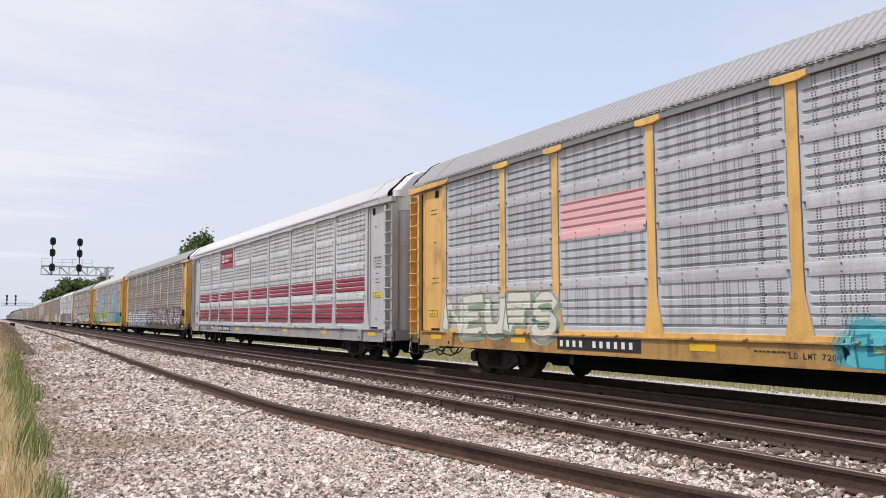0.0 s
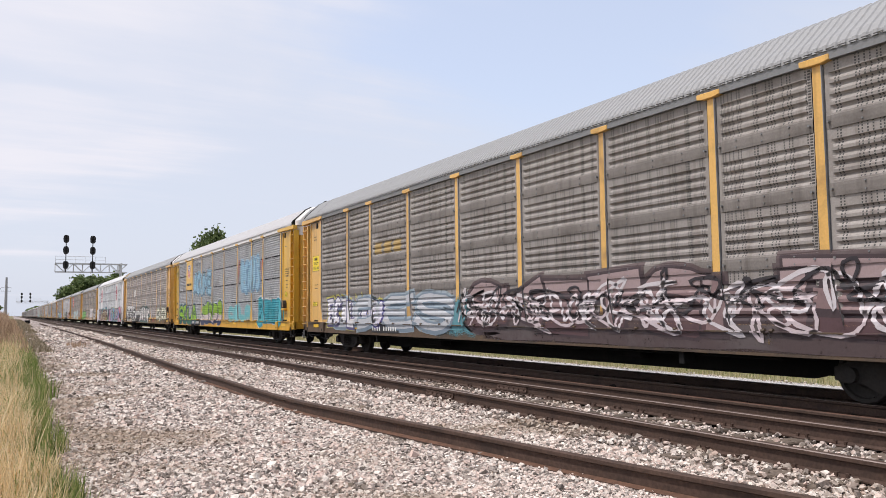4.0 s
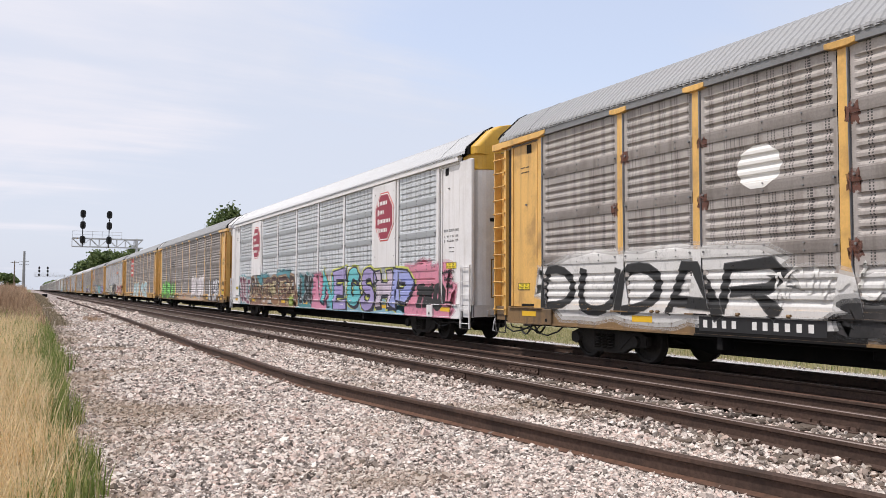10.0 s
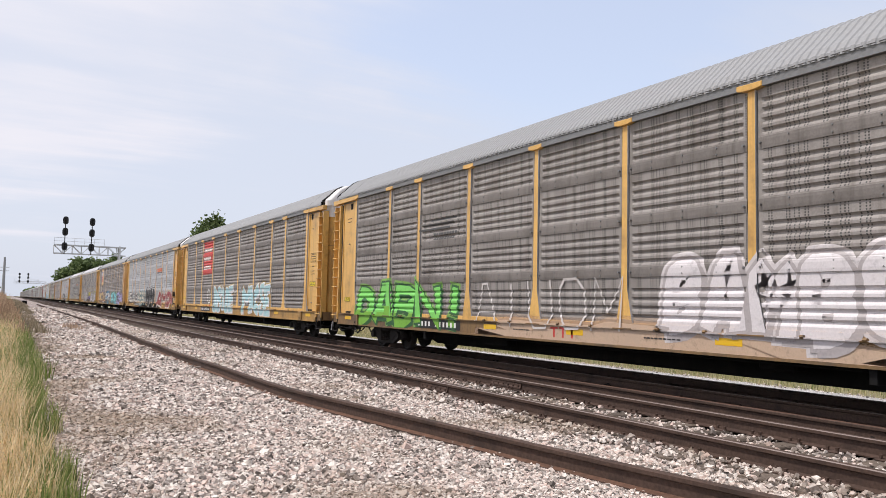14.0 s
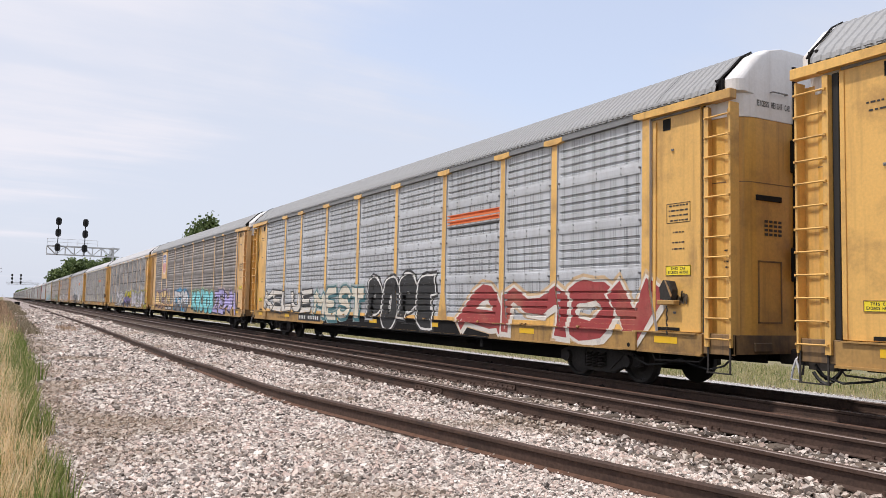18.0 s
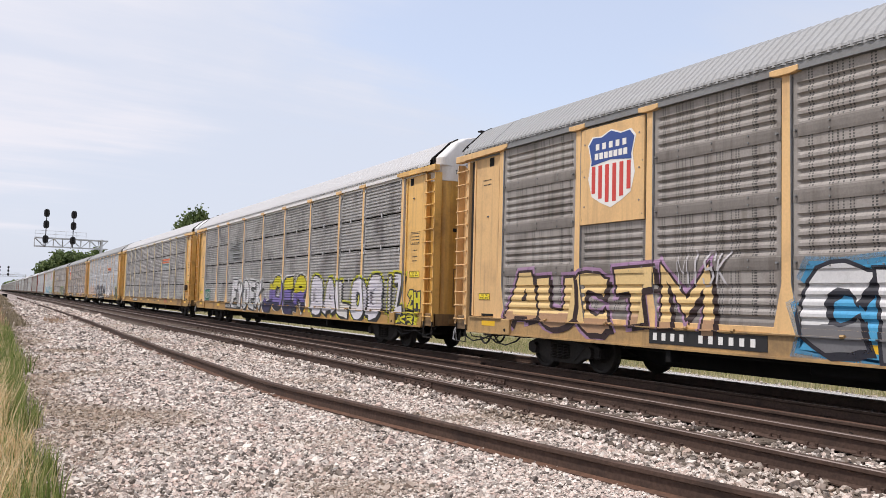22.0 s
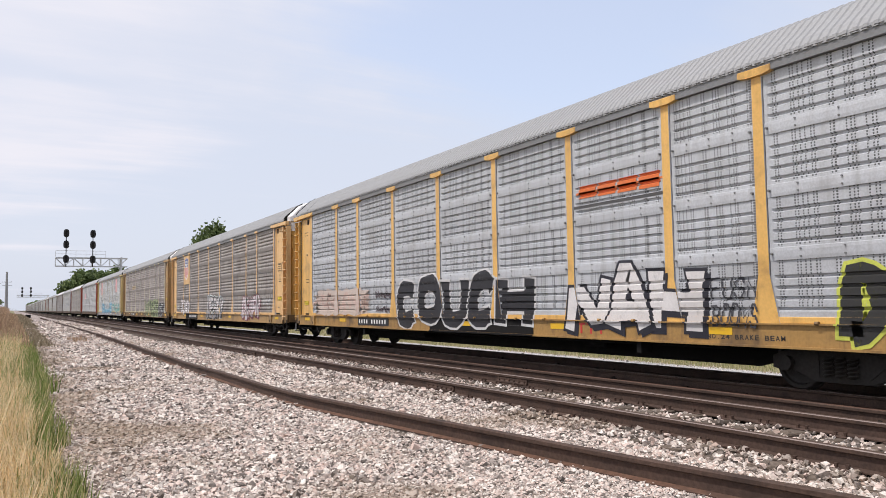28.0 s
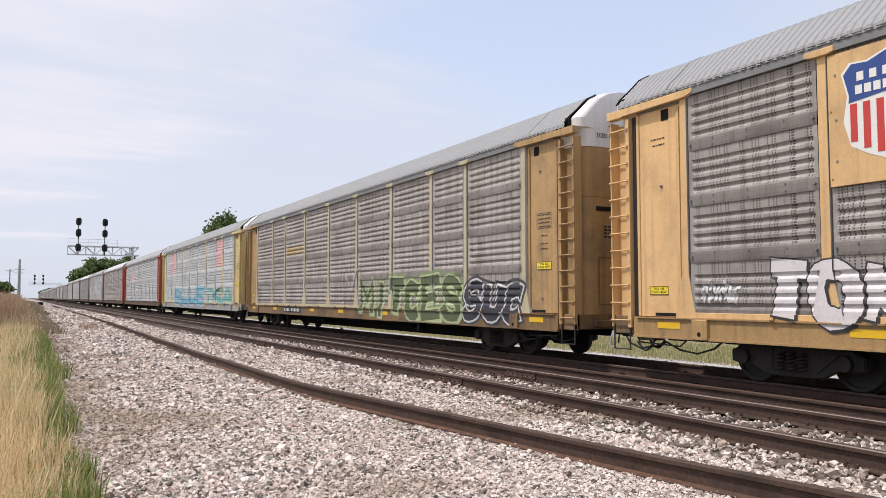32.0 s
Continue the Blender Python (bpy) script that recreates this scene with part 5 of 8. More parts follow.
def conform(kind, bm, lift):
    """Cuts flat paint along the panels' folds and the posts' edges, and lays it on the skin."""
    zs = [v.co.z for v in bm.verts]
    ys = [v.co.y for v in bm.verts]
    if not zs:
        return bm
    bmesh.ops.triangulate(bm, faces=bm.faces)
    cuts = []
    for r in range(4):
        p = PROFILES[kind, r]
        if kind == "B":
            p = p[::1]
        cuts += [ROWS[r] + a for a, _ in p]
    for z in cuts + [1.0, 1.022, 1.115]:
        if min(zs) < z < max(zs):
            g = bm.verts[:] + bm.edges[:] + bm.faces[:]
            bmesh.ops.bisect_plane(bm, geom=g, plane_co=(0, 0, z), plane_no=(0, 0, 1), dist=1e-5)
    for z in (1.75,):
        if min(zs) < z < max(zs):
            bmesh.ops.bisect_plane(bm, geom=bm.verts[:] + bm.edges[:] + bm.faces[:], plane_co=(0, 0, z), plane_no=(0, 0, 1), dist=1e-5)
    for p in POSTS:
        for s in (-1, 1):
            if min(ys) - 0.3 < p < max(ys) + 0.3 and min(zs) < 1.75:
                low = [f for f in bm.faces if f.calc_center_median().z < 1.75 and abs(f.calc_center_median().y - p) < 0.9]
                g = list({v for f in low for v in f.verts}) + list({e for f in low for e in f.edges}) + low
                if low:
                    bmesh.ops.bisect_plane(bm, geom=g, plane_co=(0, p + s * 0.095, 1.75), plane_no=(0, 0.75 * s, 0.165), dist=1e-5)
        for s in (-0.095, 0.095):
            if min(ys) < p + s < max(ys):
                g = bm.verts[:] + bm.edges[:] + bm.faces[:]
                bmesh.ops.bisect_plane(bm, geom=g, plane_co=(0, p + s, 0), plane_no=(0, 1, 0), dist=1e-5)
    out = bmesh.new()
    for f in bm.faces:
        c = f.calc_center_median()
        onpost = surface(kind, c.y, c.z)
        vs = []
        for v in f.verts:
            y, z = v.co.y * 0.99 + c.y * 0.01, v.co.z * 0.99 + c.z * 0.01
            x = onpost if onpost in (FACE, POST, -1.427, -1.488, -1.50, -1.54) else surface(kind, y, z)
            vs.append(out.verts.new((x - lift - v.co.x, v.co.y, v.co.z)))
        try:
            out.faces.new(vs).material_index = f.material_index
        except ValueError:
            pass
    bm.free()
    bmesh.ops.remove_doubles(out, verts=out.verts, dist=5e-5)
    bmesh.ops.dissolve_limit(out, angle_limit=0.02, use_dissolve_boundaries=False, verts=out.verts, edges=out.edges, delimit={"MATERIAL"})
    return out


def blob(bm, y0, y1, z0, z1, rng, mi, bumps=9, rough=0.16):
    """An uneven cloud of sprayed colour."""
    n = 48
    cy, cz, a, b = (y0 + y1) / 2, (z0 + z1) / 2, (y1 - y0) / 2, (z1 - z0) / 2
    ph = [rng.uniform(0, 6.28) for _ in range(3)]
    vs = []
    for i in range(n):
        t = 6.2832 * i / n
        k = 1 / max(abs(math.cos(t)) ** 4 + abs(math.sin(t)) ** 4, 0.1) ** 0.25
        k *= 1 - rough / 2 + rough * (0.6 * math.sin(bumps * t + ph[0]) + 0.4 * math.sin(2.3 * bumps * t + ph[1])) * 0.5
        vs.append(bm.verts.new((0, cy + a * k * math.cos(t), max(0.70, cz + b * k * math.sin(t)))))
    bm.faces.new(vs).material_index = mi
    return bm


def letters(bm, text, y0, y1, z0, z1, rng, table, mi, grow=0.0, lean=0.12, wob=0.12):
    """Fat uneven letters; text runs from the far end (y1) to the near one, as it reads from outside."""
    n = len(text)
    step = (y1 - y0) / n
    for k, ch in enumerate(text):
        if ch == " ":
            continue
        v, f = table[ch]
        lo, hi = v.min(0), v.max(0)
        r = random.Random(sum(map(ord, text)) * 31 + k)
        w = step * (0.84 + r.uniform(0, wob)) * (0.55 if ch in "I1!" else 1.0)
        h = (z1 - z0) * (1 - r.uniform(0, wob))
        zb = z0 + (z1 - z0 - h) * r.random()
        sh = r.uniform(-lean, lean)
        mid = y1 - step * (k + 0.5)
        vs = []
        for p in v:
            u = (p[0] - lo[0]) / max(hi[0] - lo[0], 1e-3) - 0.5
            q = (p[1] - lo[1]) / max(hi[1] - lo[1], 1e-3)
            q2 = q * (1 + 2 * grow / h) - grow / h
            u2 = u * (1 + 2 * grow / w)
            swell = 1 + 0.10 * math.sin(q * 3.1 + k)
            yy = mid - (u2 * w * swell + sh * (q - 0.5) * h)
            vs.append(bm.verts.new((0, yy, max(0.69, zb + q2 * h + (0.05 * math.sin(2.6 * yy + k) + 0.03 * math.sin(6.1 * yy)) * min(1.0, h)))))
        for g in f:
            try:
                bm.faces.new([vs[i] for i in g]).material_index = mi
            except ValueError:
                pass
    return bm


# letters as pen strokes on a grid of eight by eight; a comma lifts the pen
PEN = {"A": "00 38 58 80,12 72", "B": "00 08 58 77 75 54 14,54 73 71 50 10", "C": "77 58 28 06 02 20 50 71", "D": "00 08 48 76 72 40 10", "E": "80 00 08 88,04 64",
       "F": "00 08 88,04 64", "G": "77 58 28 06 02 20 60 83 43", "H": "00 08,80 88,04 84", "I": "40 48", "J": "88 82 60 20 02", "K": "00 08,88 04 80", "L": "08 00 80",
       "M": "00 08 43 88 80", "N": "00 08 80 88", "O": "20 02 06 28 68 86 82 60 20", "P": "00 08 68 86 63 13", "Q": "20 02 06 28 68 86 82 60 20,53 80",
       "R": "00 08 68 86 64 14,44 80", "S": "86 68 28 06 24 64 82 60 20 02", "T": "08 88,48 40", "U": "08 02 20 60 82 88", "V": "08 40 88", "W": "08 20 45 60 88",
       "X": "08 80,00 88", "Y": "08 44 88,44 40", "Z": "08 88 00 80", "0": "20 02 06 28 68 86 82 60 20", "2": "06 28 68 86 00 80", "9": "82 86 68 28 06 14 84", "!": "48 43,41 40"}


def pen_lines(ch):
    return [[(int(p[0]) / 8, int(p[1]) / 8) for p in run.split()] for run in PEN[ch].split(",")]


def rounded(pts, times):
    """Cuts the corners of a stroke."""
    for _ in range(times):
        closed = pts[0] == pts[-1]
        out = [] if closed else [pts[0]]
        for (a, b), (c, d) in zip(pts, pts[1:]):
            out += [(0.75 * a + 0.25 * c, 0.75 * b + 0.25 * d), (0.25 * a + 0.75 * c, 0.25 * b + 0.75 * d)]
        pts = out + ([out[0]] if closed else [pts[-1]])
    return pts


def ribbon(bm, pts, widths, lift, mi, longer=0.0):
    """A stroke of paint with mitred corners, one face for each stretch."""
    closed = pts[0] == pts[-1]
    v = [Vector(p) for p in (pts[:-1] if closed else pts)]
    n = len(v)
    if not closed and longer:
        v[0] = v[0] + (v[0] - v[1]).normalized() * longer
        v[-1] = v[-1] + (v[-1] - v[-2]).normalized() * longer
    sides = []
    for i in range(n):
        d0 = (v[i] - v[i - 1]).normalized() if closed or i else None
        d1 = (v[(i + 1) % n] - v[i]).normalized() if closed or i < n - 1 else None
        d0, d1 = d0 or d1, d1 or d0
        m = d0 + d1
        m = m.normalized() if m.length > 0.3 else d1
        nrm = Vector((-m.y, m.x))
        k = min(1.45, 1 / max(0.5, abs(nrm.dot(Vector((-d1.y, d1.x))))))
        r = widths[i % len(widths)] / 2 * k
        sides.append([bm.verts.new((lift, p.x, max(0.69, p.y))) for p in (v[i] + nrm * r, v[i] - nrm * r)])
    for i in range(n if closed else n - 1):
        a, b = sides[i], sides[(i + 1) % n]
        try:
            bm.faces.new((a[0], b[0], b[1], a[1])).material_index = mi
        except ValueError:
            pass


def mist(bm, y0, y1, z0, z1, seed, rough=0.30):
    """A cloud of sprayed paint that thins out towards its edge."""
    for lift, wider, mi in ((0.0, 0.16, 5), (0.001, 0.08, 4), (0.002, 0.0, 0)):
        n = len(bm.verts)
        blob(bm, y0 - wider, y1 + wider, z0 - wider, z1 + wider, random.Random(seed), mi, 9, rough)
        bm.verts.ensure_lookup_table()
        for v in bm.verts[n:]:
            v.co.x = lift


def squiggle(rng, n):
    """A quick illegible scrawl as one looping line in a unit box."""
    pts = []
    for k in range(n):
        u = (k + rng.uniform(-0.3, 0.3)) / n
        pts.append((min(1, max(0, u)), rng.uniform(0.55, 1.0) if k % 2 else rng.uniform(0.0, 0.4)))
        if rng.random() < 0.45:
            pts.append((min(1, max(0, u - rng.uniform(0.02, 0.10))), rng.uniform(0.3, 0.8)))
    return rounded(pts, 2)


# fillings in bands from the foot up (height, colour), and fillings that change from letter to letter
BANDS = {}
BANDS[10, "JOER"] = [(0.3, (0.025, 0.022, 0.075)), (0.6, (0.22, 0.17, 0.46)), (2, (0.66, 0.6, 0.02))]
BANDS[9, "CERO"] = [(0.36, (0.17, 0.17, 0.18)), (0.44, (0.5, 0.5, 0.5)), (2, (0.66, 0.66, 0.67))]
BANDS[3, "JEMPB"] = [(0.16, (0.03, 0.045, 0.13)), (0.46, (0.74, 0.66, 0.66)), (2, (0.36, 0.6, 0.06))]
BANDS[6, "DABN!"] = [(0.3, (0.2, 0.48, 0.05)), (2, (0.22, 0.68, 0.14))]
BANDS[3, "SCLA"] = [(0.26, (0.03, 0.16, 0.1)), (2, (0.36, 0.62, 0.06))]
BANDS[10, "FYDEK"] = [(0.3, (0.6, 0.62, 0.63)), (2, (0.76, 0.75, 0.77))]
BANDS[9, "KROOS"] = [(0.3, (0.16, 0.56, 0.62)), (2, (0.24, 0.68, 0.72))]
BANDS[9, "AUCTM"] = [(0.25, (0.46, 0.28, 0.16)), (2, (0.74, 0.53, 0.24))]
BANDS[2, "SKETCHED"] = [(0.35, (0.1, 0.055, 0.06)), (0.7, (0.24, 0.16, 0.16)), (2, (0.36, 0.27, 0.27))]
BANDS[5, "ANGORA"] = [(0.3, (0.3, 0.15, 0.07)), (0.6, (0.14, 0.06, 0.045)), (2, (0.09, 0.045, 0.04))]
BANDS[13, "DESKY"] = [(0.4, (0.34, 0.33, 0.34)), (2, (0.66, 0.63, 0.63))]
MIXED = {(5, "NEGSHP"): [(0.12, 0.52, 0.55), (0.40, 0.34, 0.62), (0.14, 0.52, 0.55), (0.36, 0.30, 0.55), (0.60, 0.52, 0.62), (0.34, 0.38, 0.70)]}


def graffito(i, car, kind, text, y0, y1, z0, z1, fill, line, cloud=None, seed=1, label=""):
    """A sprayed word: fat letters with a halo, a drop shadow, an outline and a filling; or a thin tag; or a bare cloud of paint."""
    rng = random.Random(seed * 97 + len(text))
    bm = bmesh.new()
    high = z1 - z0
    ph = rng.uniform(0, 6)
    bubble = "bubble" in label
    mats = [cloud or fill, line or fill, fill, (0.78, 0.77, 0.76)]
    soft = cloud and ("cloud" in label or " on " in label)
    if not text:
        mist(bm, y0, y1, z0, z1, seed)
    elif not line:
        thick = 0.022 + 0.028 * high if "thin" in label or "scrawl" in label or high < 0.5 else 0.05 + 0.05 * high
        if cloud:
            blob(bm, y0 - 0.1, y1 + 0.1, z0 - 0.05, z1 + 0.08, rng, 0, 7 + 2 * len(text), 0.3)
        n = len(text)
        step = (y1 - y0) / n
        runs = [[squiggle(rng, 5 * n)]] if "scrawl" in label or "faded" in label else [pen_lines(c) if c != " " else [] for c in text]
        for k, run in enumerate(runs):
            wide = (y1 - y0) if len(runs) == 1 and n > 1 else step * 0.74
            start = y1 - step * k - (0 if wide > step else step * 0.13)
            lean = rng.uniform(-0.12, 0.2)
            up, tall = rng.uniform(0, 0.1) * high, rng.uniform(0.86, 1.0)
            for pts in run:
                put = [(start - u * wide - lean * (q - 0.5) * high, z0 + up + q * high * tall + 0.04 * high * math.sin(3 * u + ph)) for u, q in pts]
                ribbon(bm, put, [thick * rng.uniform(0.8, 1.25) for _ in put], 0.001 + 0.0004 * k, 2, thick * 0.4)
    else:
        n = len(text)
        step = (y1 - y0) / n
        edge = (0.030 + 0.022 * high) * (0.3 if "slender" in label else 0.5 if "thin" in label else 1.0)
        shade = "solid" not in label and "cloud" not in label
        if soft:
            mist(bm, y0 - 0.25, y1 + 0.25, z0 - 0.12, z1 + (0.26 if "cloud" in label else 0.10), seed, 0.2)
        cells = []
        for k, ch in enumerate(text):
            if ch == " ":
                continue
            w = step * (1.16 if "touching" in label else 1.02 if ch not in "I1!" else 0.55) * rng.uniform(0.96, 1.06)
            h = high * rng.uniform(0.90, 1.0)
            t = min(0.36 * w, 0.30 * h) * (1.06 if bubble else 1.0) * (0.72 if ch in "MWBSE" and not bubble else 0.9 if ch in "ARKGHN" else 1.0)
            t = t * 1.1 if "solid" in label else t * 0.6 if "slender" in label else t * 1.2 if "touching" in label else t
            zb = z0 + (high - h) * rng.random()
            mid = y1 - step * (k + 0.5)
            lean = rng.uniform(-0.10, 0.20) * (0.5 if bubble else 1.0)
            lines = []
            for pts in pen_lines(ch):
                pts = rounded(pts, 2) if bubble else rounded(pts, 1) if seed % 3 == 0 or ch in "OCSGDU" else pts
                path = [(mid - ((u - 0.5) * (w - t) + lean * (q - 0.5) * h), zb + t / 2 + q * (h - t) + 0.035 * high * math.sin(2.2 * (mid - u * w) + ph)) for u, q in pts]
                if pts[0] == pts[-1]:
                    path[-1] = path[0]
                ws = [t * (rng.uniform(0.94, 1.04) if bubble else rng.uniform(0.82, 1.12)) for _ in path]
                if not bubble and pts[0] != pts[-1]:
                    ws[0], ws[-1] = ws[0] * rng.uniform(0.9, 1.25), ws[-1] * rng.uniform(0.9, 1.3)
                lines.append((path, ws))
            cells.append((k, t, lines))
        if cloud and not soft:
            for k, t, lines in cells:
                for j, (path, ws) in enumerate(lines):
                    ribbon(bm, path, [x + 2 * edge + 0.13 for x in ws], 0.0002 * (k * 3 + j), 0, t * 0.1 + edge + 0.065)
        if bubble and "touching" in label:
            n0 = len(bm.verts)
            blob(bm, y0 + 0.05, y1 - 0.05, z0 + 0.05, z1 - 0.08, rng, 10, 2 * n, 0.10)
            bm.verts.ensure_lookup_table()
            for v in bm.verts[n0:]:
                v.co.x = 0.0034
        for k, t, lines in cells:
            lift = 0.004 + 0.006 * (k % 2)
            for j, (path, ws) in enumerate(lines):
                if shade:
                    ribbon(bm, [(y - edge * 1.5, z - edge * 1.3) for y, z in path], [x + 1.2 * edge for x in ws], lift + 0.0002 * j, 1, t * 0.1 + edge * 0.6)
                ribbon(bm, path, [x + 2 * edge for x in ws], lift + 0.002 + 0.0003 * j, 1, t * 0.1 + edge)
            for j, (path, ws) in enumerate(lines):
                ribbon(bm, path, ws, lift + 0.0042 + 0.0003 * j, 10 + k, t * 0.1)
            if seed % 2 and not soft:
                path, ws = lines[0]
                (ya, za), (yb, zb_) = path[0], path[1]
                ribbon(bm, [(0.8 * ya + 0.2 * yb, 0.8 * za + 0.2 * zb_), (0.45 * ya + 0.55 * yb, 0.45 * za + 0.55 * zb_)], [0.03, 0.012], lift + 0.0060, 3)
    c = conform(kind, bm, 0.003 if line else 0.022 if text else 0.020 if "over" in label else 0.006 if max(fill) < 0.1 else 0.001 + 0.00033 * (seed % 3))
    bands, hues = BANDS.get((i, text)), MIXED.get((i, text))
    mats_ = [spray(cloud or fill, tuple(round(0.8 * a + 0.2 * b, 2) for a, b in zip(cloud or fill, (0.3, 0.28, 0.26))), 0.16), spray(mats[1], None, 0.10), spray(fill, None, 0.10), spray(mats[3]), spray(mats[0], None, 0.25, 0.45), spray(mats[0], None, 0.25, 0.72)]
    if bands:
        first = len(mats_)
        mats_ += [spray(b, tuple(round(0.85 * x + 0.02, 2) for x in b), 0.08) for _, b in bands]
    elif hues:
        first = len(mats_)
        mats_ += [spray(b, tuple(round(0.7 * x + 0.05, 2) for x in b), 0.08) for b in hues]
    else:
        other = tuple(round(0.80 * a + 0.20 * b, 2) for a, b in zip(fill, cloud or line or fill))
        mats_[2] = spray(fill, other if max(fill) > 0.1 else None, 0.10)
    for f in c.faces:
        if f.material_index >= 10:
            m = f.calc_center_median()
            q = (m.z - z0) / high + 0.05 * math.sin(3.1 * m.y + ph)
            f.material_index = first + next(j for j, b in enumerate(bands) if q < b[0]) if bands else first + (f.material_index - 10) % len(hues) if hues else 2
    part("graffiti", mesh_of(c, "graffiti", *mats_), None, car, label)["kind"] = "stuff"


def plate_bars(car, y0, y1, groups, z0=0.74, z1=0.98, back=PLATE, ink=LETTER):
    bm = bmesh.new()
    rect(bm, y0, y1, z0, z1, -1.504)
    p = part("number_plate", bm, back, car, "black plate with a row of white marks")
    bm = bmesh.new()
    w = (y1 - y0) * 0.92 / (sum(groups) + len(groups) - 1)
    y = y1 - (y1 - y0) * 0.04
    for n in groups:
        for _ in range(n):
            rect(bm, y - w * 0.44, y, z0 + (z1 - z0) * 0.24, z1 - (z1 - z0) * 0.24, -1.510)
            y -= w
        y -= w
    part("lettering", bm, ink, p)["kind"] = "stuff"


def stencil(car, y, z, w, h, x=-1.427, mat=INK, frame_=True, name="stencil"):
    """Small stencilled data, too small to read: bars, boxed or not."""
    bm = bmesh.new()
    if frame_:
        t = 0.009
        rect(bm, y - w / 2, y + w / 2, z, z + t, x)
        rect(bm, y - w / 2, y + w / 2, z + h - t, z + h, x)
        rect(bm, y - w / 2, y - w / 2 + t, z, z + h, x)
        rect(bm, y + w / 2 - t, y + w / 2, z, z + h, x)
    rng = random.Random(int(abs(y) * 100 + z * 10))
    n = max(1, int(h / 0.085))
    for k in range(n):
        zz = z + h * (k + 0.5) / n
        u = y - w * 0.4
        while u < y + w * 0.36:
            q = rng.uniform(0.03, 0.10)
            rect(bm, u, min(u + q, y + w * 0.4), zz - 0.012, zz + 0.012, x)
            u += q + 0.025
    part(name, bm, mat, car, "small black stencilled data")["kind"] = "stuff"


def sign(car, y, z, w=0.36, h=0.20, x=-1.427, mat=SIGN_YELLOW, lines=2):
    bm = bmesh.new()
    rect(bm, y - w / 2, y + w / 2, z, z + h, x, 0, 0.006)
    s = part("warning_sign", bm, mat, car, "small yellow warning sign")
    bm = bmesh.new()
    r = random.Random(4)
    if lines == 2:
        for word, half, zz in (("THIS CAR", 0.30, 0.56), ("EXCEEDS HEIGHT", 0.42, 0.18)):
            letters(bm, word, y - w * half, y + w * half, z + h * zz, z + h * (zz + 0.28), r, BOLD, 0, 0, 0, 0)
        for v in bm.verts:
            v.co.x = x - 0.008
    else:
        for word, half, zz in (("QUALITY", 0.30, 0.40), ("AUTO RACK", 0.42, 0.10)):
            letters(bm, word, y - w * half, y + w * half, z + h * zz, z + h * (zz + 0.19), r, BOLD, 0, 0, 0, 0)
        for v in bm.verts:
            v.co.x = x - 0.008
        for q in range(4):
            rect(bm, y + w * (0.16 - 0.11 * q), y + w * (0.23 - 0.11 * q), z + h * 0.70, z + h * 0.88, x - 0.007)
    t = 0.008
    for a, b, c, d in ((-w / 2, w / 2, 0, t), (-w / 2, w / 2, h - t, h), (-w / 2, -w / 2 + t, 0, h), (w / 2 - t, w / 2, 0, h)):
        rect(bm, y + a, y + b, z + c, z + d, x - 0.007)
    part("lettering", bm, INK, s)["kind"] = "stuff"


def truck(car, y, near):
    t = part("truck", M["bolster"], None, car, "black cast steel truck with springs", at=pose(0, y, 0))
    for turn in (pose(0, 0, 0), TURN):
        f = part("side_frame", M["side_frame"], None, t, at=turn)
        if near:
            for sy in (-0.19, 0.0, 0.19):
                part("spring", M["spring"], None, t, at=turn @ pose(0, sy, 0))
    return [part("wheelset", M["wheelset"], None, t, at=pose(0, sy, 0.42)) for sy in (-0.9, 0.9)]


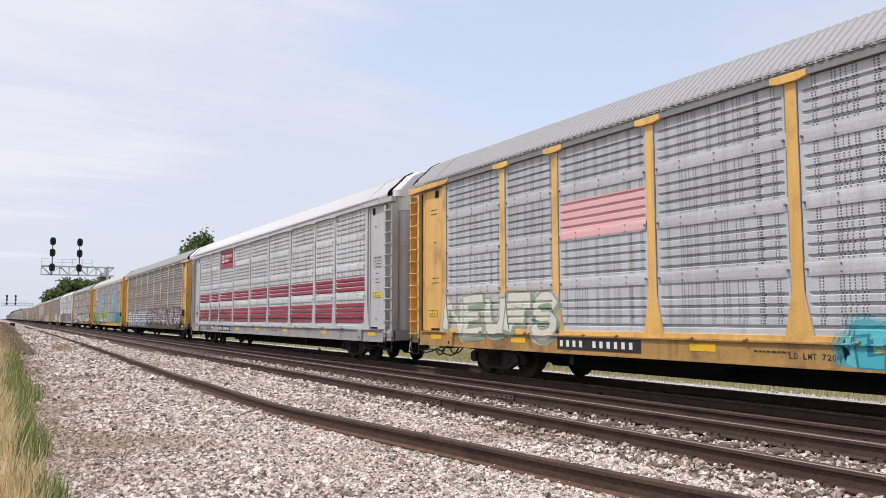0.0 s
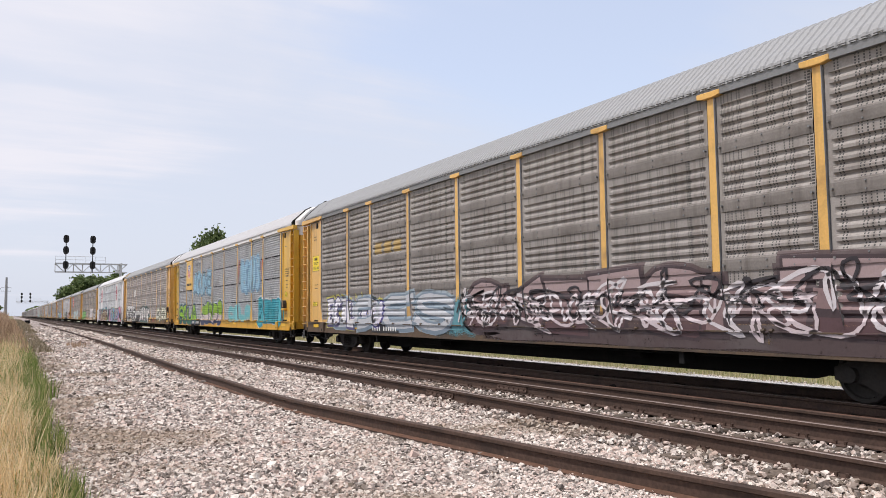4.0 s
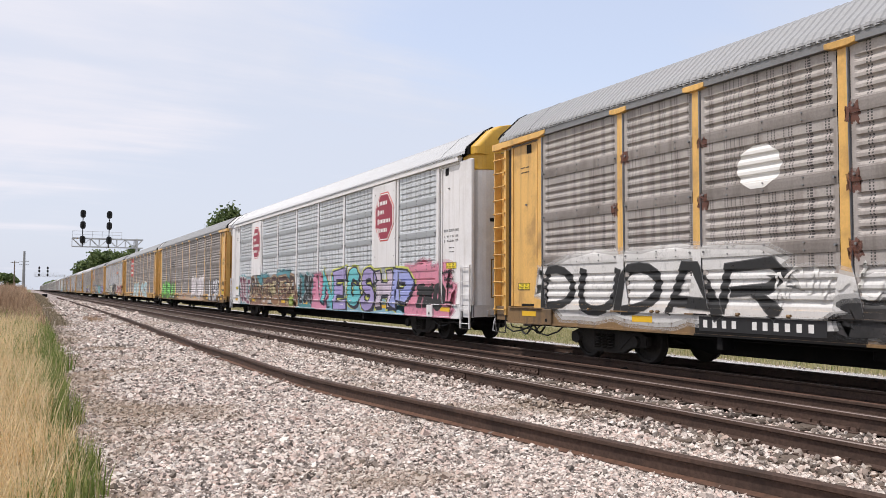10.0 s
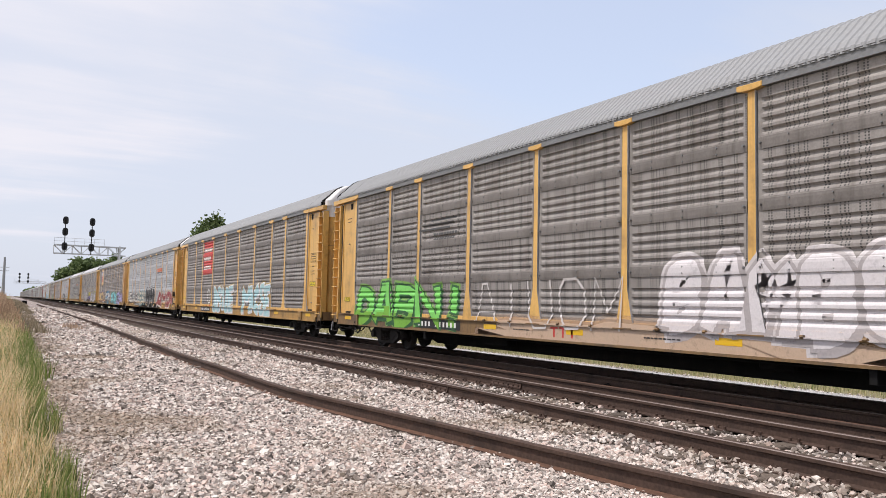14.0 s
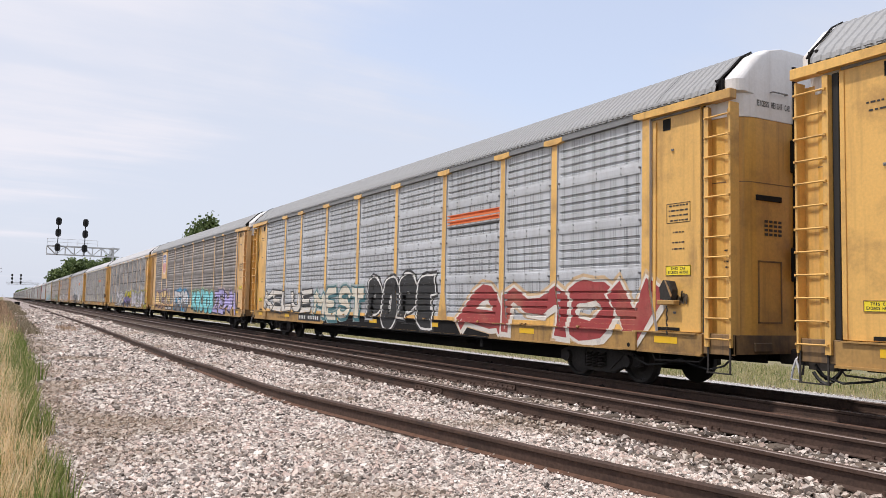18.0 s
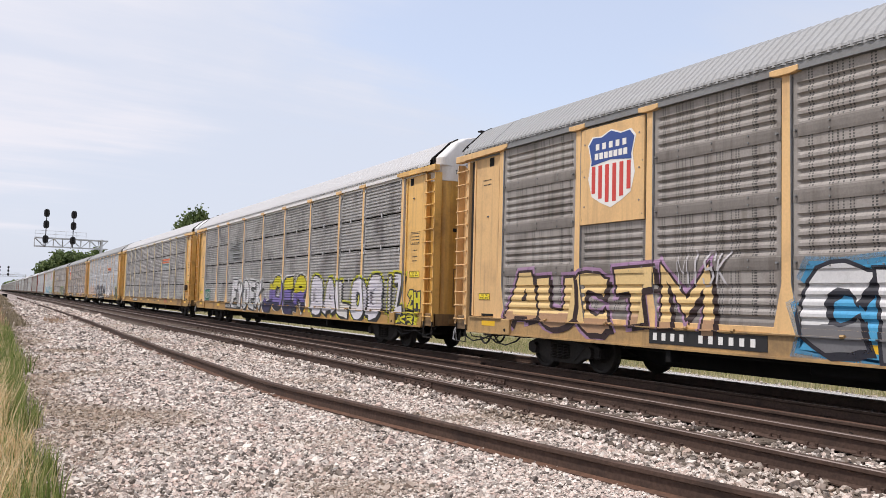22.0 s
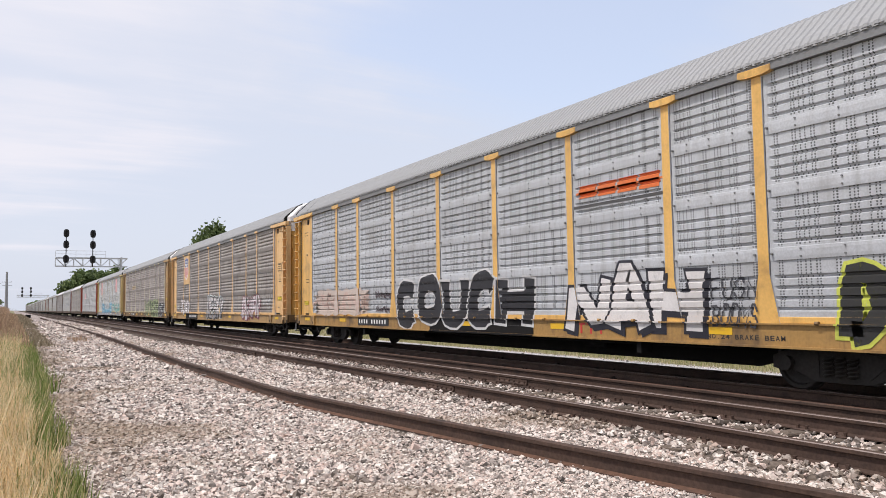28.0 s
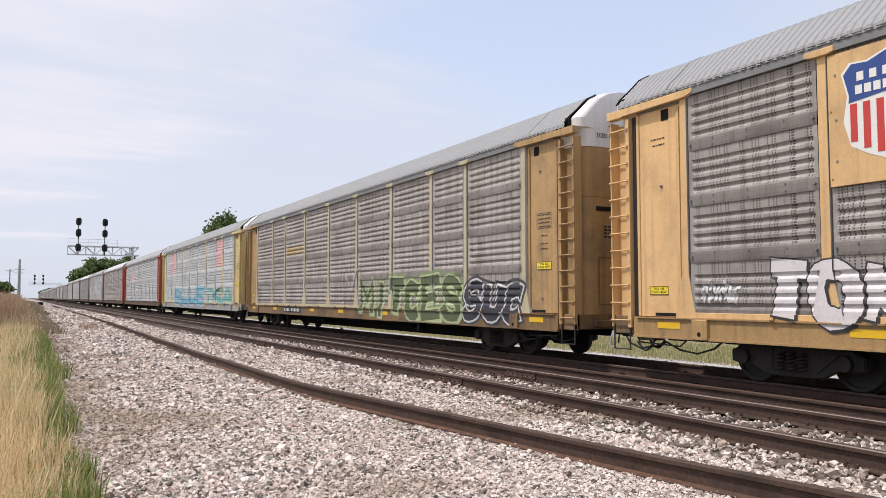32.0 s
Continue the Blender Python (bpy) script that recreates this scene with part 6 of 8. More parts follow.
def railcar(i, kind, paint, sheet, roof, label, posts=None, sill=None, top=WHITE_PAINT, near=True, fascia=FASCIA, smooth_ends=False, slim=False):
    """One covered car carrier, 27 m long, with all its parts."""
    car = tagged(new("autorack_railcar"), label, "railcar", "cars of the train")
    posts, sill = posts or paint, sill or paint
    body = kind
    sides = (pose(0, 0, 0), TURN)
    part("underframe", M["underframe"], None, car)
    part("roof", ROOF["near" if near else "far"], roof, car)
    for s, turn in enumerate(sides):
        part("inner_wall", M["inner_wall"], None, car, at=turn)
        part("side_sill", M["side_sill"], sill, car, at=turn)
        part("fascia", M["fascia"], fascia, car, at=turn)
        if near and s == 0:
            part("hinge_bar", M["hinge_lugs"], None, car, at=turn)["kind"] = "stuff"
        if s == 1:
            part("side_wall", WALLS[body], sheet, car, "weathered sheet wall of the far side", at=turn)
        else:
            for k, p in enumerate(POSTS):
                part("post", M["thin_post" if smooth_ends else "slim_post" if slim else "post"], posts, car, at=pose(0, p, 0))
                if 0 < k < 9 and not smooth_ends:
                    part("post_cap", M["slim_cap" if slim else "post_cap"], posts, car, at=pose(0, p, 0))
            for a, b in BAYS:
                w, y = round(b - a, 2), (a + b) / 2
                if near and body != "B":
                    part("bottom_rail", RAILS[w], posts, car, at=pose(0, y, 0))
                if not near:
                    part("panel", PANELS[body, "all", w], sheet, car, at=pose(0, y, ROWS[0]))
                    continue
                for r in range(4):
                    pn = part("panel", PANELS[body, r, w], sheet, car, at=pose(0, y, ROWS[r]))
                    if r > 0 and body != "B":
                        part("bolts", BOLTS[w], None, pn)["kind"] = "stuff"
                    if r > 0 and body == "B":
                        part("joint_clip", CLIPS[w], None, pn)["kind"] = "stuff"
        for far in (False, True):
            T_ = M if far else MM
            ep = part("end_panel", T_["end_panel"], paint, car, at=turn)
            if s == 0:
                part("end_strip", T_["end_strip"], paint, ep)
                part("jamb", T_["jamb"], paint, ep)
            if not smooth_ends:
                part("header", T_["header"], paint, car, at=turn)
            part("roof_hoop", T_["roof_hoop"], None, car, at=turn)
            part("stirrup", T_["stirrup"], None, car, at=turn)
            if near and s == 0:
                part("brake_pipe", T_["brake_pipe"], None, car, "black hose hanging under the sill")
                part("guard_rod", T_["guard_rod"], None, car)
                pad = part("jack_pad", T_["jack_pad"], sill, car)
                part("jack_hole", T_["jack_hole"], None, pad)
                if body != "B":
                    part("roof_seam", T_["roof_seam"], None, car)
            part("end_frame", T_["end_frame"], SILL_GRIMY if sill in (SILL_YELLOW, SILL_TAN, DULL) else sill, car, "grimy brown end of the sill" if sill in (SILL_YELLOW, SILL_TAN, DULL) else "", at=turn)
            if smooth_ends:
                part("corner_panel", T_["corner_panel"], paint, car, at=turn)
                ld = part("ladder", T_["short_ladder"], paint, car, "short white ladder at the corner", at=turn)
                for k in range(5):
                    part("rung", T_["rung"], paint, ld, at=pose(0, 0, 0.55 + k * 0.36))
            elif near or s == 0:
                ld = part("ladder", T_["ladder"], paint, car, at=turn)
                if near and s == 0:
                    part("door_seal", T_["door_seal"], None, car, "black strip for the dark gap beside the end panel", at=turn)
                part("ladder_rail", T_["ladder_rail"], paint, ld)
                part("ladder_edge", T_["ladder_edge"], paint, ld)
                if near and s == 0:
                    for k in range(12):
                        part("rung", T_["rung"], paint, ld, at=pose(0, 0, 0.95 + k * 0.325))
    for turn in sides:
        part("end_door", M["end_door"], SHADED_DOOR_YELLOW if paint in (PALE, YELLOW) else paint, car, at=turn)
        if near and body != "B" and not smooth_ends:
            part("door_crease", M["door_crease"], None, car, at=turn)
        tail = paint if smooth_ends and turn is sides[0] else top
        part("door_top", M["door_top"], tail, car, "white end door top" if tail is WHITE_PAINT else "", at=turn)
        if near and body == "B":
            part("door_mast", M["door_mast"], None, car, "black iron mast over the end doors", at=turn)
            part("door_slot", M["door_slot"], None, car, at=turn @ pose(0.16, 0.006, 1.42))
            part("door_slot", MX["door_slot"], None, car, at=turn @ pose(-0.16, 0.006, 1.42))
        part("door_seam", M["door_seam"], None, car, at=turn)
        for T_ in (M, MM):
            if T_ is M:
                part("coupler", M["coupler"], None, car, at=turn)
                lever = part("cut_lever", M["cut_lever"], None, car, at=turn)
                part("lever_handle", M["lever_handle"], None, lever, "pale bent handle")
                part("air_hose", M["air_hose"], None, car, at=turn)
        if near:
            part("door_slot", M["door_slot"], None, car, at=turn)
            part("door_slot", MX["door_slot"], None, car, at=turn)
            # brown bars paint the shaded edges of the door's recess
            part("door_frame", M["door_frame"], SILL_GRIMY, car, at=turn)
            part("door_frame", MX["door_frame"], SILL_GRIMY, car, at=turn)
    part("brake_gear", M["brake_gear"], None, car)
    wheels = []
    for y in (-9.93, 9.93):
        wheels += truck(car, y, near)
    WHEELS.append((i, near, wheels))
    CARS.append((i, car))
    return car

# ---- the train, from its leading visible car backwards ----
Y_, S_, P_ = YELLOW, SILVER_PAINT, PALE
FLEET = [
    (0, "S", Y_, SHEET_SILVER, ROOF_GREY, "yellow autorack car with silver panels and a pink sign board"),
    (1, "S", S_, SHEET_WHITE, ROOF_PALE, "silver autorack car with dark red stripes and a red sign"),
    (2, "A", Y_, SHEET_DARK, ROOF_GREY, "yellow autorack car with weathered brown panels and graffiti"),
    (3, "B", VIVID, SHEET_FINE, ROOF_WHITE, "bright yellow autorack car with fine grey panels and blue graffiti"),
    (4, "A", Y_, SHEET_BROWN, ROOF_GREY, "yellow autorack car with brown panels and white graffiti"),
    (5, "S", WHITE_PAINT, SHEET_BANDED, ROOF_PALE, "white autorack car with red octagon signs and bright graffiti"),
    (6, "A", Y_, SHEET_DARK, ROOF_GREY, "yellow autorack car with dark panels and white and green graffiti"),
    (7, "A", Y_, SHEET_DARK, ROOF_GREY, "yellow autorack car with brown panels and a red sign board"),
    (8, "S", Y_, SHEET_SILVER, ROOF_GREY, "yellow autorack car with silver panels and black and white graffiti"),
    (9, "A", P_, SHEET_DARK, ROOF_GREY, "pale yellow autorack car with a blue and red shield sign"),
    (10, "B", Y_, SHEET_SOOTY, ROOF_WHITE, "yellow autorack car with fine grey panels and a white roof"),
    (11, "B", Y_, SHEET_SOOTY, ROOF_WHITE, "yellow autorack car with fine grey panels and an orange logo"),
    (12, "S", Y_, SHEET_SILVER, ROOF_GREY, "yellow autorack car with silver panels and black letter graffiti"),
    (13, "A", P_, SHEET_MID, ROOF_GREY, "pale yellow autorack car with brown panels and a shield sign"),
    (14, "A", DULL, SHEET_BROWN, ROOF_GREY, "yellow autorack car with brown panels and green graffiti"),
    (15, "S", KHAKI, SHEET_WHITE, ROOF_GREY, "pale khaki autorack car with pale panels and pink signs"),
    (16, "A", RED_PAINT, FARSHEET_SILVER, ROOF_GREY, "red ended autorack car with pale panels"),
]

SILLS = {YELLOW: SILL_YELLOW, VIVID: SILL_VIVID, PALE: SILL_YELLOW}
mix = random.Random(5)
for i_ in range(17, 41):
    pale_ = mix.random() < 0.45
    FLEET.append((i_, "A", RED_PAINT if i_ in (17, 22) else mix.choice([END_BROWN, END_BROWN, DULL, FASCIA, S_]), FARSHEET_SILVER if pale_ else FARSHEET_BROWN, mix.choice([ROOF_GREY, ROOF_GREY, ROOF_WHITE]),
                  "autorack car with pale panels far down the train" if pale_ else "autorack car with brown panels far down the train"))


def sill_of(i):
    if i == 1:
        return SILL_GREY
    row_ = FLEET[i]
    if i in (2, 7, 9, 13):
        return {2: SILL_DARK, 7: SILL_YELLOW, 9: SILL_TAN, 13: SILL_TAN}[i]
    return SILL_GRIMY if row_[3] in (SHEET_BROWN, SHEET_MID, SHEET_DARK) and i < 16 else SILLS.get(row_[2], SILL_DARK if i > 15 else SILL_GREY if i == 15 else row_[2])


for row in FLEET:
    extra = dict(near=row[0] < 16)
    if row[0] == 5:
        extra.update(smooth_ends=True, fascia=WHITE_PAINT, top=VIVID)
    if row[1] == "B":
        extra.update(fascia=WHITE_PAINT)
    if row[0] == 1:
        extra.update(fascia=SILVER_PAINT)
    if row[0] == 16:
        extra.update(posts=SILVER_PAINT)
    if row[0] > 16:
        extra.update(posts=mix.choice([FASCIA, CHALKY, CHALKY]))
    if row[0] in (10, 11, 14):
        extra.update(posts={10: PALE, 11: KHAKI, 14: CHALKY}[row[0]])
    extra.update(slim=row[0] not in (0, 1, 8, 12, 7), sill=sill_of(row[0]))
    railcar(*row, **extra)
BY = dict(CARS)
KIND = {r[0]: r[1] for r in FLEET}


# ---- boards, stripes and stencils on the cars ----
CRIMSON = material("crimson_paint", (0.30, 0.03, 0.055), 0.55, 0, 0.06, 30, 0.25, 2.0, (0.22, 0.08, 0.08), 0.03)
PINK = material("faded_pink_paint", (0.72, 0.42, 0.43), 0.6, 0, 0.06, 30, 0.35, 1.4, (0.62, 0.50, 0.50), 0.03)
BOARD_RED = material("sign_red_paint", (0.56, 0.05, 0.04), 0.5, 0, 0.05, 30, 0.2, 2.0, (0.36, 0.10, 0.08), 0.02)
SHIELD_BLUE = material("shield_blue_paint", (0.03, 0.07, 0.26), 0.45, 0, 0.04, 30)
SIGN_ORANGE = material("sign_orange_paint", (0.72, 0.17, 0.04), 0.5, 0, 0.05, 30, 0.2, 2.0, (0.5, 0.25, 0.15))
LOGO_GREY = material("faded_black_logo_paint", (0.075, 0.075, 0.075), 0.6, 0, 0.05, 30, 0.3, 3.0, (0.2, 0.19, 0.18))
LOGO_OCHRE = material("faded_ochre_logo_paint", (0.42, 0.29, 0.10), 0.6, 0, 0.05, 30, 0.3, 3.0, (0.25, 0.2, 0.14))


def paint(i, name, quads, mat, label, lift=0.004, parent=None):
    """Flat paint in quads (y0, y1, z0, z1) laid on the panels' folds."""
    whole = bmesh.new()
    tmp = bpy.data.meshes.new("coat")
    for y0, y1, z0, z1 in quads:
        b = bmesh.new()
        b.faces.new([b.verts.new((0, y, z)) for y, z in ((y0, z0), (y1, z0), (y1, z1), (y0, z1))])
        c = conform(KIND[i], b, lift)
        c.to_mesh(tmp)
        c.free()
        whole.from_mesh(tmp)
    bpy.data.meshes.remove(tmp)
    return part(name, whole, mat, parent or BY[i], label)


def bars(y0, y1, z0, z1, groups):
    """Plain bars that stand for words, one row for each number in groups."""
    out, n = [], len(groups)
    h = (z1 - z0) / n
    for k, g in enumerate(groups):
        zt = z1 - h * k - h * 0.18
        w = (y1 - y0) / max(groups)
        for j in range(g):
            ya = y1 - w * j - w * 0.1
            out.append((ya - w * 0.72, ya, zt - h * 0.62, zt))
    return out


# dark red stripes between the posts of the silver car
for n_, (a_, b_) in enumerate(BAYS):
    paint(1, "stripes", [(a_ + 0.03, b_ - 0.03, z, z + 0.125) for z in (2.53, 2.38, 2.22)] + [(a_ + 0.03, b_ - 0.03, z, z + 0.12) for z in (1.72, 1.56, 1.41, 1.25)], CRIMSON, "dark red painted stripes")
paint(0, "sign_board", [(4.42, 6.93, 2.93, 3.70)], PINK, "faded pink painted sign board")
paint(1, "sign_board", [(4.42, 6.93, 3.88, 4.76)], CRIMSON, "dark red sign board with white marks", 0.006)
paint(1, "lettering", bars(4.75, 6.1, 4.15, 4.55, [7, 4]), LETTER, "white bars on the red sign", 0.010)


def disc(i, name, y, z, r, mat, label, sides=20, lift=0.004, squeeze=1.0, hole=0.0, turn=0.0):
    b = bmesh.new()
    pts = [(y + r * squeeze * math.cos(6.2832 * (k + turn) / sides), z + r * math.sin(6.2832 * (k + turn) / sides)) for k in range(sides)]
    outer = [b.verts.new((0, u, v)) for u, v in pts]
    if hole:
        inner = [b.verts.new((0, y + (u - y) * hole, z + (v - z) * hole)) for u, v in pts]
        for k in range(sides):
            b.faces.new((outer[k], outer[(k + 1) % sides], inner[(k + 1) % sides], inner[k]))
    else:
        b.faces.new(outer)
    return part(name, conform(KIND[i], b, lift), mat, BY[i], label)


disc(1, "emblem", 6.45, 4.36, 0.22, LETTER, "white round emblem on the red sign", 16, 0.010, hole=0.45)
paint(2, "logo", bars(4.7, 6.8, 3.05, 3.62, [3]), LOGO_OCHRE, "faded ochre logo shapes")
paint(14, "logo", bars(4.6, 6.9, 3.05, 3.62, [3]), LOGO_OCHRE, "faded ochre logo shapes")
disc(4, "white_patch", 5.78, 3.33, 0.36, LETTER, "white sprayed round patch", 10, squeeze=1.2)


def board(i, y0, y1, z0, z1, mat, label):
    bm = bmesh.new()
    box(bm, -1.512, -1.46, y0, y1, z0, z1, 0.006)
    b = part("sign_board", bm, mat, BY[i], label)
    bm = bmesh.new()
    for y in (y0 + 0.12, y1 - 0.12):
        for z in (z0 + 0.35, (z0 + z1) / 2, z1 - 0.3):
            rod(bm, (-1.512, y, z), (-1.522, y, z), 0.018, 6)
    part("rivets", bm, FASCIA, b)["kind"] = "stuff"
    return b


def flat(parent, name, pts, x, mat, label=""):
    bm = bmesh.new()
    prism(bm, pts, "x", x - 0.004, x)
    return part(name, fixed(bm), mat, parent, label)


def shield(i, paint_, y=8.02, words=False):
    """A yellow board with a shield: blue above, red and white stripes below."""
    b = board(i, 7.16, 8.89, 2.90, 4.76, paint_, "yellow sign board with a painted shield")
    zc = 4.0 if not words else 4.12
    k = 1.0 if not words else 0.62
    edge = [(-0.62, 0.42), (-0.50, 0.55), (-0.26, 0.53), (0, 0.62), (0.26, 0.53), (0.50, 0.55), (0.62, 0.42), (0.54, 0.12), (0.60, -0.22), (0.50, -0.55), (0.26, -0.68), (0, -0.78), (-0.26, -0.68), (-0.50, -0.55), (-0.60, -0.22), (-0.54, 0.12)]
    flat(b, "shield_edge", [(y + u * 1.06 * k, zc + v * 1.05 * k) for u, v in edge], -1.513, LETTER, "white shield edge")
    flat(b, "shield_top", [(y + u * k, zc + v * k) for u, v in edge[:8]] + [(y + 0.55 * k, zc + 0.02 * k), (y, zc + 0.08 * k), (y - 0.55 * k, zc + 0.02 * k), (y + edge[15][0] * k, zc + edge[15][1] * k)], -1.518, SHIELD_BLUE, "dark blue upper shield")
    low = {-0.48: -0.52, -0.29: -0.63, -0.10: -0.71, 0.10: -0.71, 0.29: -0.63, 0.48: -0.52}
    for c, v in low.items():
        flat(b, "stripe", [(y + (c - 0.05) * k, zc + 0.0), (y + (c + 0.05) * k, zc + 0.0), (y + (c + 0.05) * k, zc + v * k), (y + (c - 0.05) * k, zc + v * k)], -1.518, BOARD_RED, "red shield stripe")
    for r_, n in ((0.36, 5), (0.18, 7)):
        for j in range(n):
            u = (j - (n - 1) / 2) * 0.92 / n
            flat(b, "mark", [(y + (u - 0.05) * k, zc + (r_ - 0.06) * k), (y + (u + 0.05) * k, zc + (r_ - 0.06) * k), (y + (u + 0.05) * k, zc + (r_ + 0.06) * k), (y + (u - 0.05) * k, zc + (r_ + 0.06) * k)], -1.523, LETTER)
    if words:
        for j in range(15):
            if j == 8:
                continue
            u = (7 - j) * 0.095
            flat(b, "mark", [(y + u - 0.032, 3.18), (y + u + 0.032, 3.18), (y + u + 0.032, 3.32), (y + u - 0.032, 3.32)], -1.514, INK)


def no_entry_sign(i, y, z, x):
    b = flat(BY[i], "prohibition_sign", [(y - 0.16, z - 0.19), (y + 0.16, z - 0.19), (y + 0.16, z + 0.19), (y - 0.16, z + 0.19)], x, LETTER, "white sign with a red ring")
    o = [(math.cos(6.2832 * k / 16), math.sin(6.2832 * k / 16)) for k in range(16)]
    for k in range(16):
        (a, c), (d, e) = o[k], o[(k + 1) % 16]
        flat(b, "ring", [(y + a * 0.14, z + c * 0.14), (y + d * 0.14, z + e * 0.14), (y + d * 0.105, z + e * 0.105), (y + a * 0.105, z + c * 0.105)], x - 0.004, BOARD_RED)
    flat(b, "bar", [(y - 0.09, z - 0.07), (y - 0.07, z - 0.09), (y + 0.09, z + 0.07), (y + 0.07, z + 0.09)], x - 0.004, BOARD_RED)


no_entry_sign(3, -13.33, 1.62, -1.332)
shield(3, VIVID, words=True)
shield(9, PALE)
shield(13, PALE)


def octagon(i, y, words):
    b = board(i, y - 0.86, y + 0.86, 2.12, 4.78, WHITE_PAINT, "white sign board with a red octagon")
    o = [(math.cos(radians(22.5 + 45 * k)), math.sin(radians(22.5 + 45 * k))) for k in range(8)]
    flat(b, "octagon_edge", [(y + u * 0.78, 3.73 + v * 0.84) for u, v in o], -1.513, BOARD_RED, "red octagon edge")
    flat(b, "octagon_line", [(y + u * 0.74, 3.73 + v * 0.80) for u, v in o], -1.518, LETTER)
    flat(b, "octagon", [(y + u * 0.70, 3.73 + v * 0.76) for u, v in o], -1.523, CRIMSON, "crimson octagon with white marks")
    for k, n in enumerate((6, 4, 8, 6)):
        z = 4.18 - k * 0.29
        for j in range(n):
            u = 0.50 - j * 0.125 - (0 if j == 0 else 0.03)
            h = 0.11 if j == 0 else 0.07
            flat(b, "mark", [(y + u, z - h), (y + u - 0.085, z - h), (y + u - 0.085, z + h * 0.7), (y + u, z + h * 0.7)], -1.528, LETTER)


octagon(5, 8.03, True)
octagon(5, -8.03, True)
paint(7, "sign_board", [(4.42, 6.93, 2.84, 4.74)], BOARD_RED, "red painted sign board with white marks", 0.005)
for k_, n_ in enumerate((8, 7, 7)):
    paint(7, "lettering", bars(4.72 if n_ == 8 else 4.98, 6.75, 4.06 - k_ * 0.50, 4.42 - k_ * 0.50, [n_]), LETTER, "row of white bars", 0.010)
paint(6, "logo", [(5.1, 6.9, 3.50, 3.56), (5.3, 7.0, 3.38, 3.44), (5.0, 6.4, 3.62, 3.67)] + bars(4.9, 6.2, 3.08, 3.32, [9, 8]), LOGO_GREY, "faded black logo bars")
paint(10, "logo_field", [(4.42, 6.93, 2.93, 3.84)], spray((0.34, 0.35, 0.355)), "grey painted field behind the logo", 0.003)
paint(10, "logo", [(5.2, 6.2, 3.66, 3.70), (5.2, 6.5, 3.58, 3.62), (5.0, 6.8, 3.50, 3.54), (5.0, 6.2, 3.42, 3.46), (4.9, 5.8, 3.72, 3.78)] + bars(4.65, 6.1, 2.98, 3.34, [7, 8]), LOGO_GREY, "faded black logo bars", 0.008)
paint(8, "logo", [(-6.93, -4.42, 3.58, 3.70), (-6.93, -4.42, 3.44, 3.55)], SIGN_ORANGE, "orange logo stripes on grey")
paint(8, "logo_line", [(-6.93, -4.42, 3.34, 3.40)], LOGO_GREY, "black logo line")
paint(11, "logo_field", [(-6.93, -4.42, 2.93, 3.72)], spray((0.42, 0.46, 0.47)), "pale grey field behind the logo", 0.003)
paint(11, "logo", [(-6.93, -4.42, 3.50, 3.62), (-6.6, -4.42, 3.34, 3.44)], SIGN_ORANGE, "orange logo stripes", 0.008)
paint(11, "logo_line", [(-6.8, -4.42, 3.22, 3.27)], spray((0.05, 0.20, 0.20)), "dark teal logo line", 0.008)
paint(12, "logo", [(-6.85 + 0.58 * k, -6.33 + 0.58 * k, 3.40 + 0.012 * k, 3.68) for k in range(4)] + [(-6.95, -4.50, 3.52, 3.56)], SIGN_ORANGE, "orange logo bars", 0.008)
paint(12, "logo_line", [(-6.93, -4.42, 3.24, 3.30)], LOGO_GREY, "black logo line")
paint(15, "sign_board", [(-8.85, -7.16, 3.2, 4.7)], PINK, "faded pink sign board")
paint(15, "sign_board", [(7.16, 8.85, 3.2, 4.7)], PINK, "faded pink sign board")
paint(16, "sign_board", [(4.42, 6.93, 3.0, 3.8)], PINK, "faded pink sign board")

# sills painted over in black, and red or white company marks on them
for i_, a_, b_ in ((8, -6.6, 4.3), (12, -2.95, 1.94), (13, 4.4, 8.1), (4, 4.0, 7.1), (3, 4.55, 7.2)):
    bm = bmesh.new()
    rect(bm, a_, b_, 0.692, 0.998, -1.5005, t=0.002)
    rect(bm, a_, b_, 0.654, 0.691, -1.5305, t=0.002)
    rect(bm, a_, b_, 0.999, 1.023, -1.5405, t=0.002)
    part("sill_patch", bm, BLACK, BY[i_], "black paint over the sill")
for i_, y_, mt_ in ((12, -4.9, BOARD_RED), (4, -5.7, BOARD_RED), (11, -6.3, BOARD_RED), (2, -7.2, LETTER), (6, 0.4, BOARD_RED), (9, -9.6, BOARD_RED)):
    bm = bmesh.new()
    for k_ in range(3):
        rect(bm, y_ + 0.42 - 0.30 * k_ - 0.25, y_ + 0.42 - 0.30 * k_, 0.93, 0.97, -1.502)
        rect(bm, y_ + 0.42 - 0.30 * k_ - 0.155, y_ + 0.42 - 0.30 * k_ - 0.095, 0.76, 0.93, -1.502)
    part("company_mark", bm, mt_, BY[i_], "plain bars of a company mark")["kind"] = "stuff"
for y_ in (4.75, 5.6, 2.4, 2.9, 3.3, 3.75):
    paint(7, "reflective_tape", [(y_ - 0.14, y_ + 0.14, 1.035, 1.10)], BOARD_RED, "red reflective tape", 0.004)
bm = letters(bmesh.new(), "LD LMT 80000", 1.9, 2.7, 0.80, 0.89, random.Random(2), BOLD, 0, 0, 0, 0)
part("stencil", conform("A", bm, 0.003), INK, BY[7], "black stencilled load words")["kind"] = "stuff"
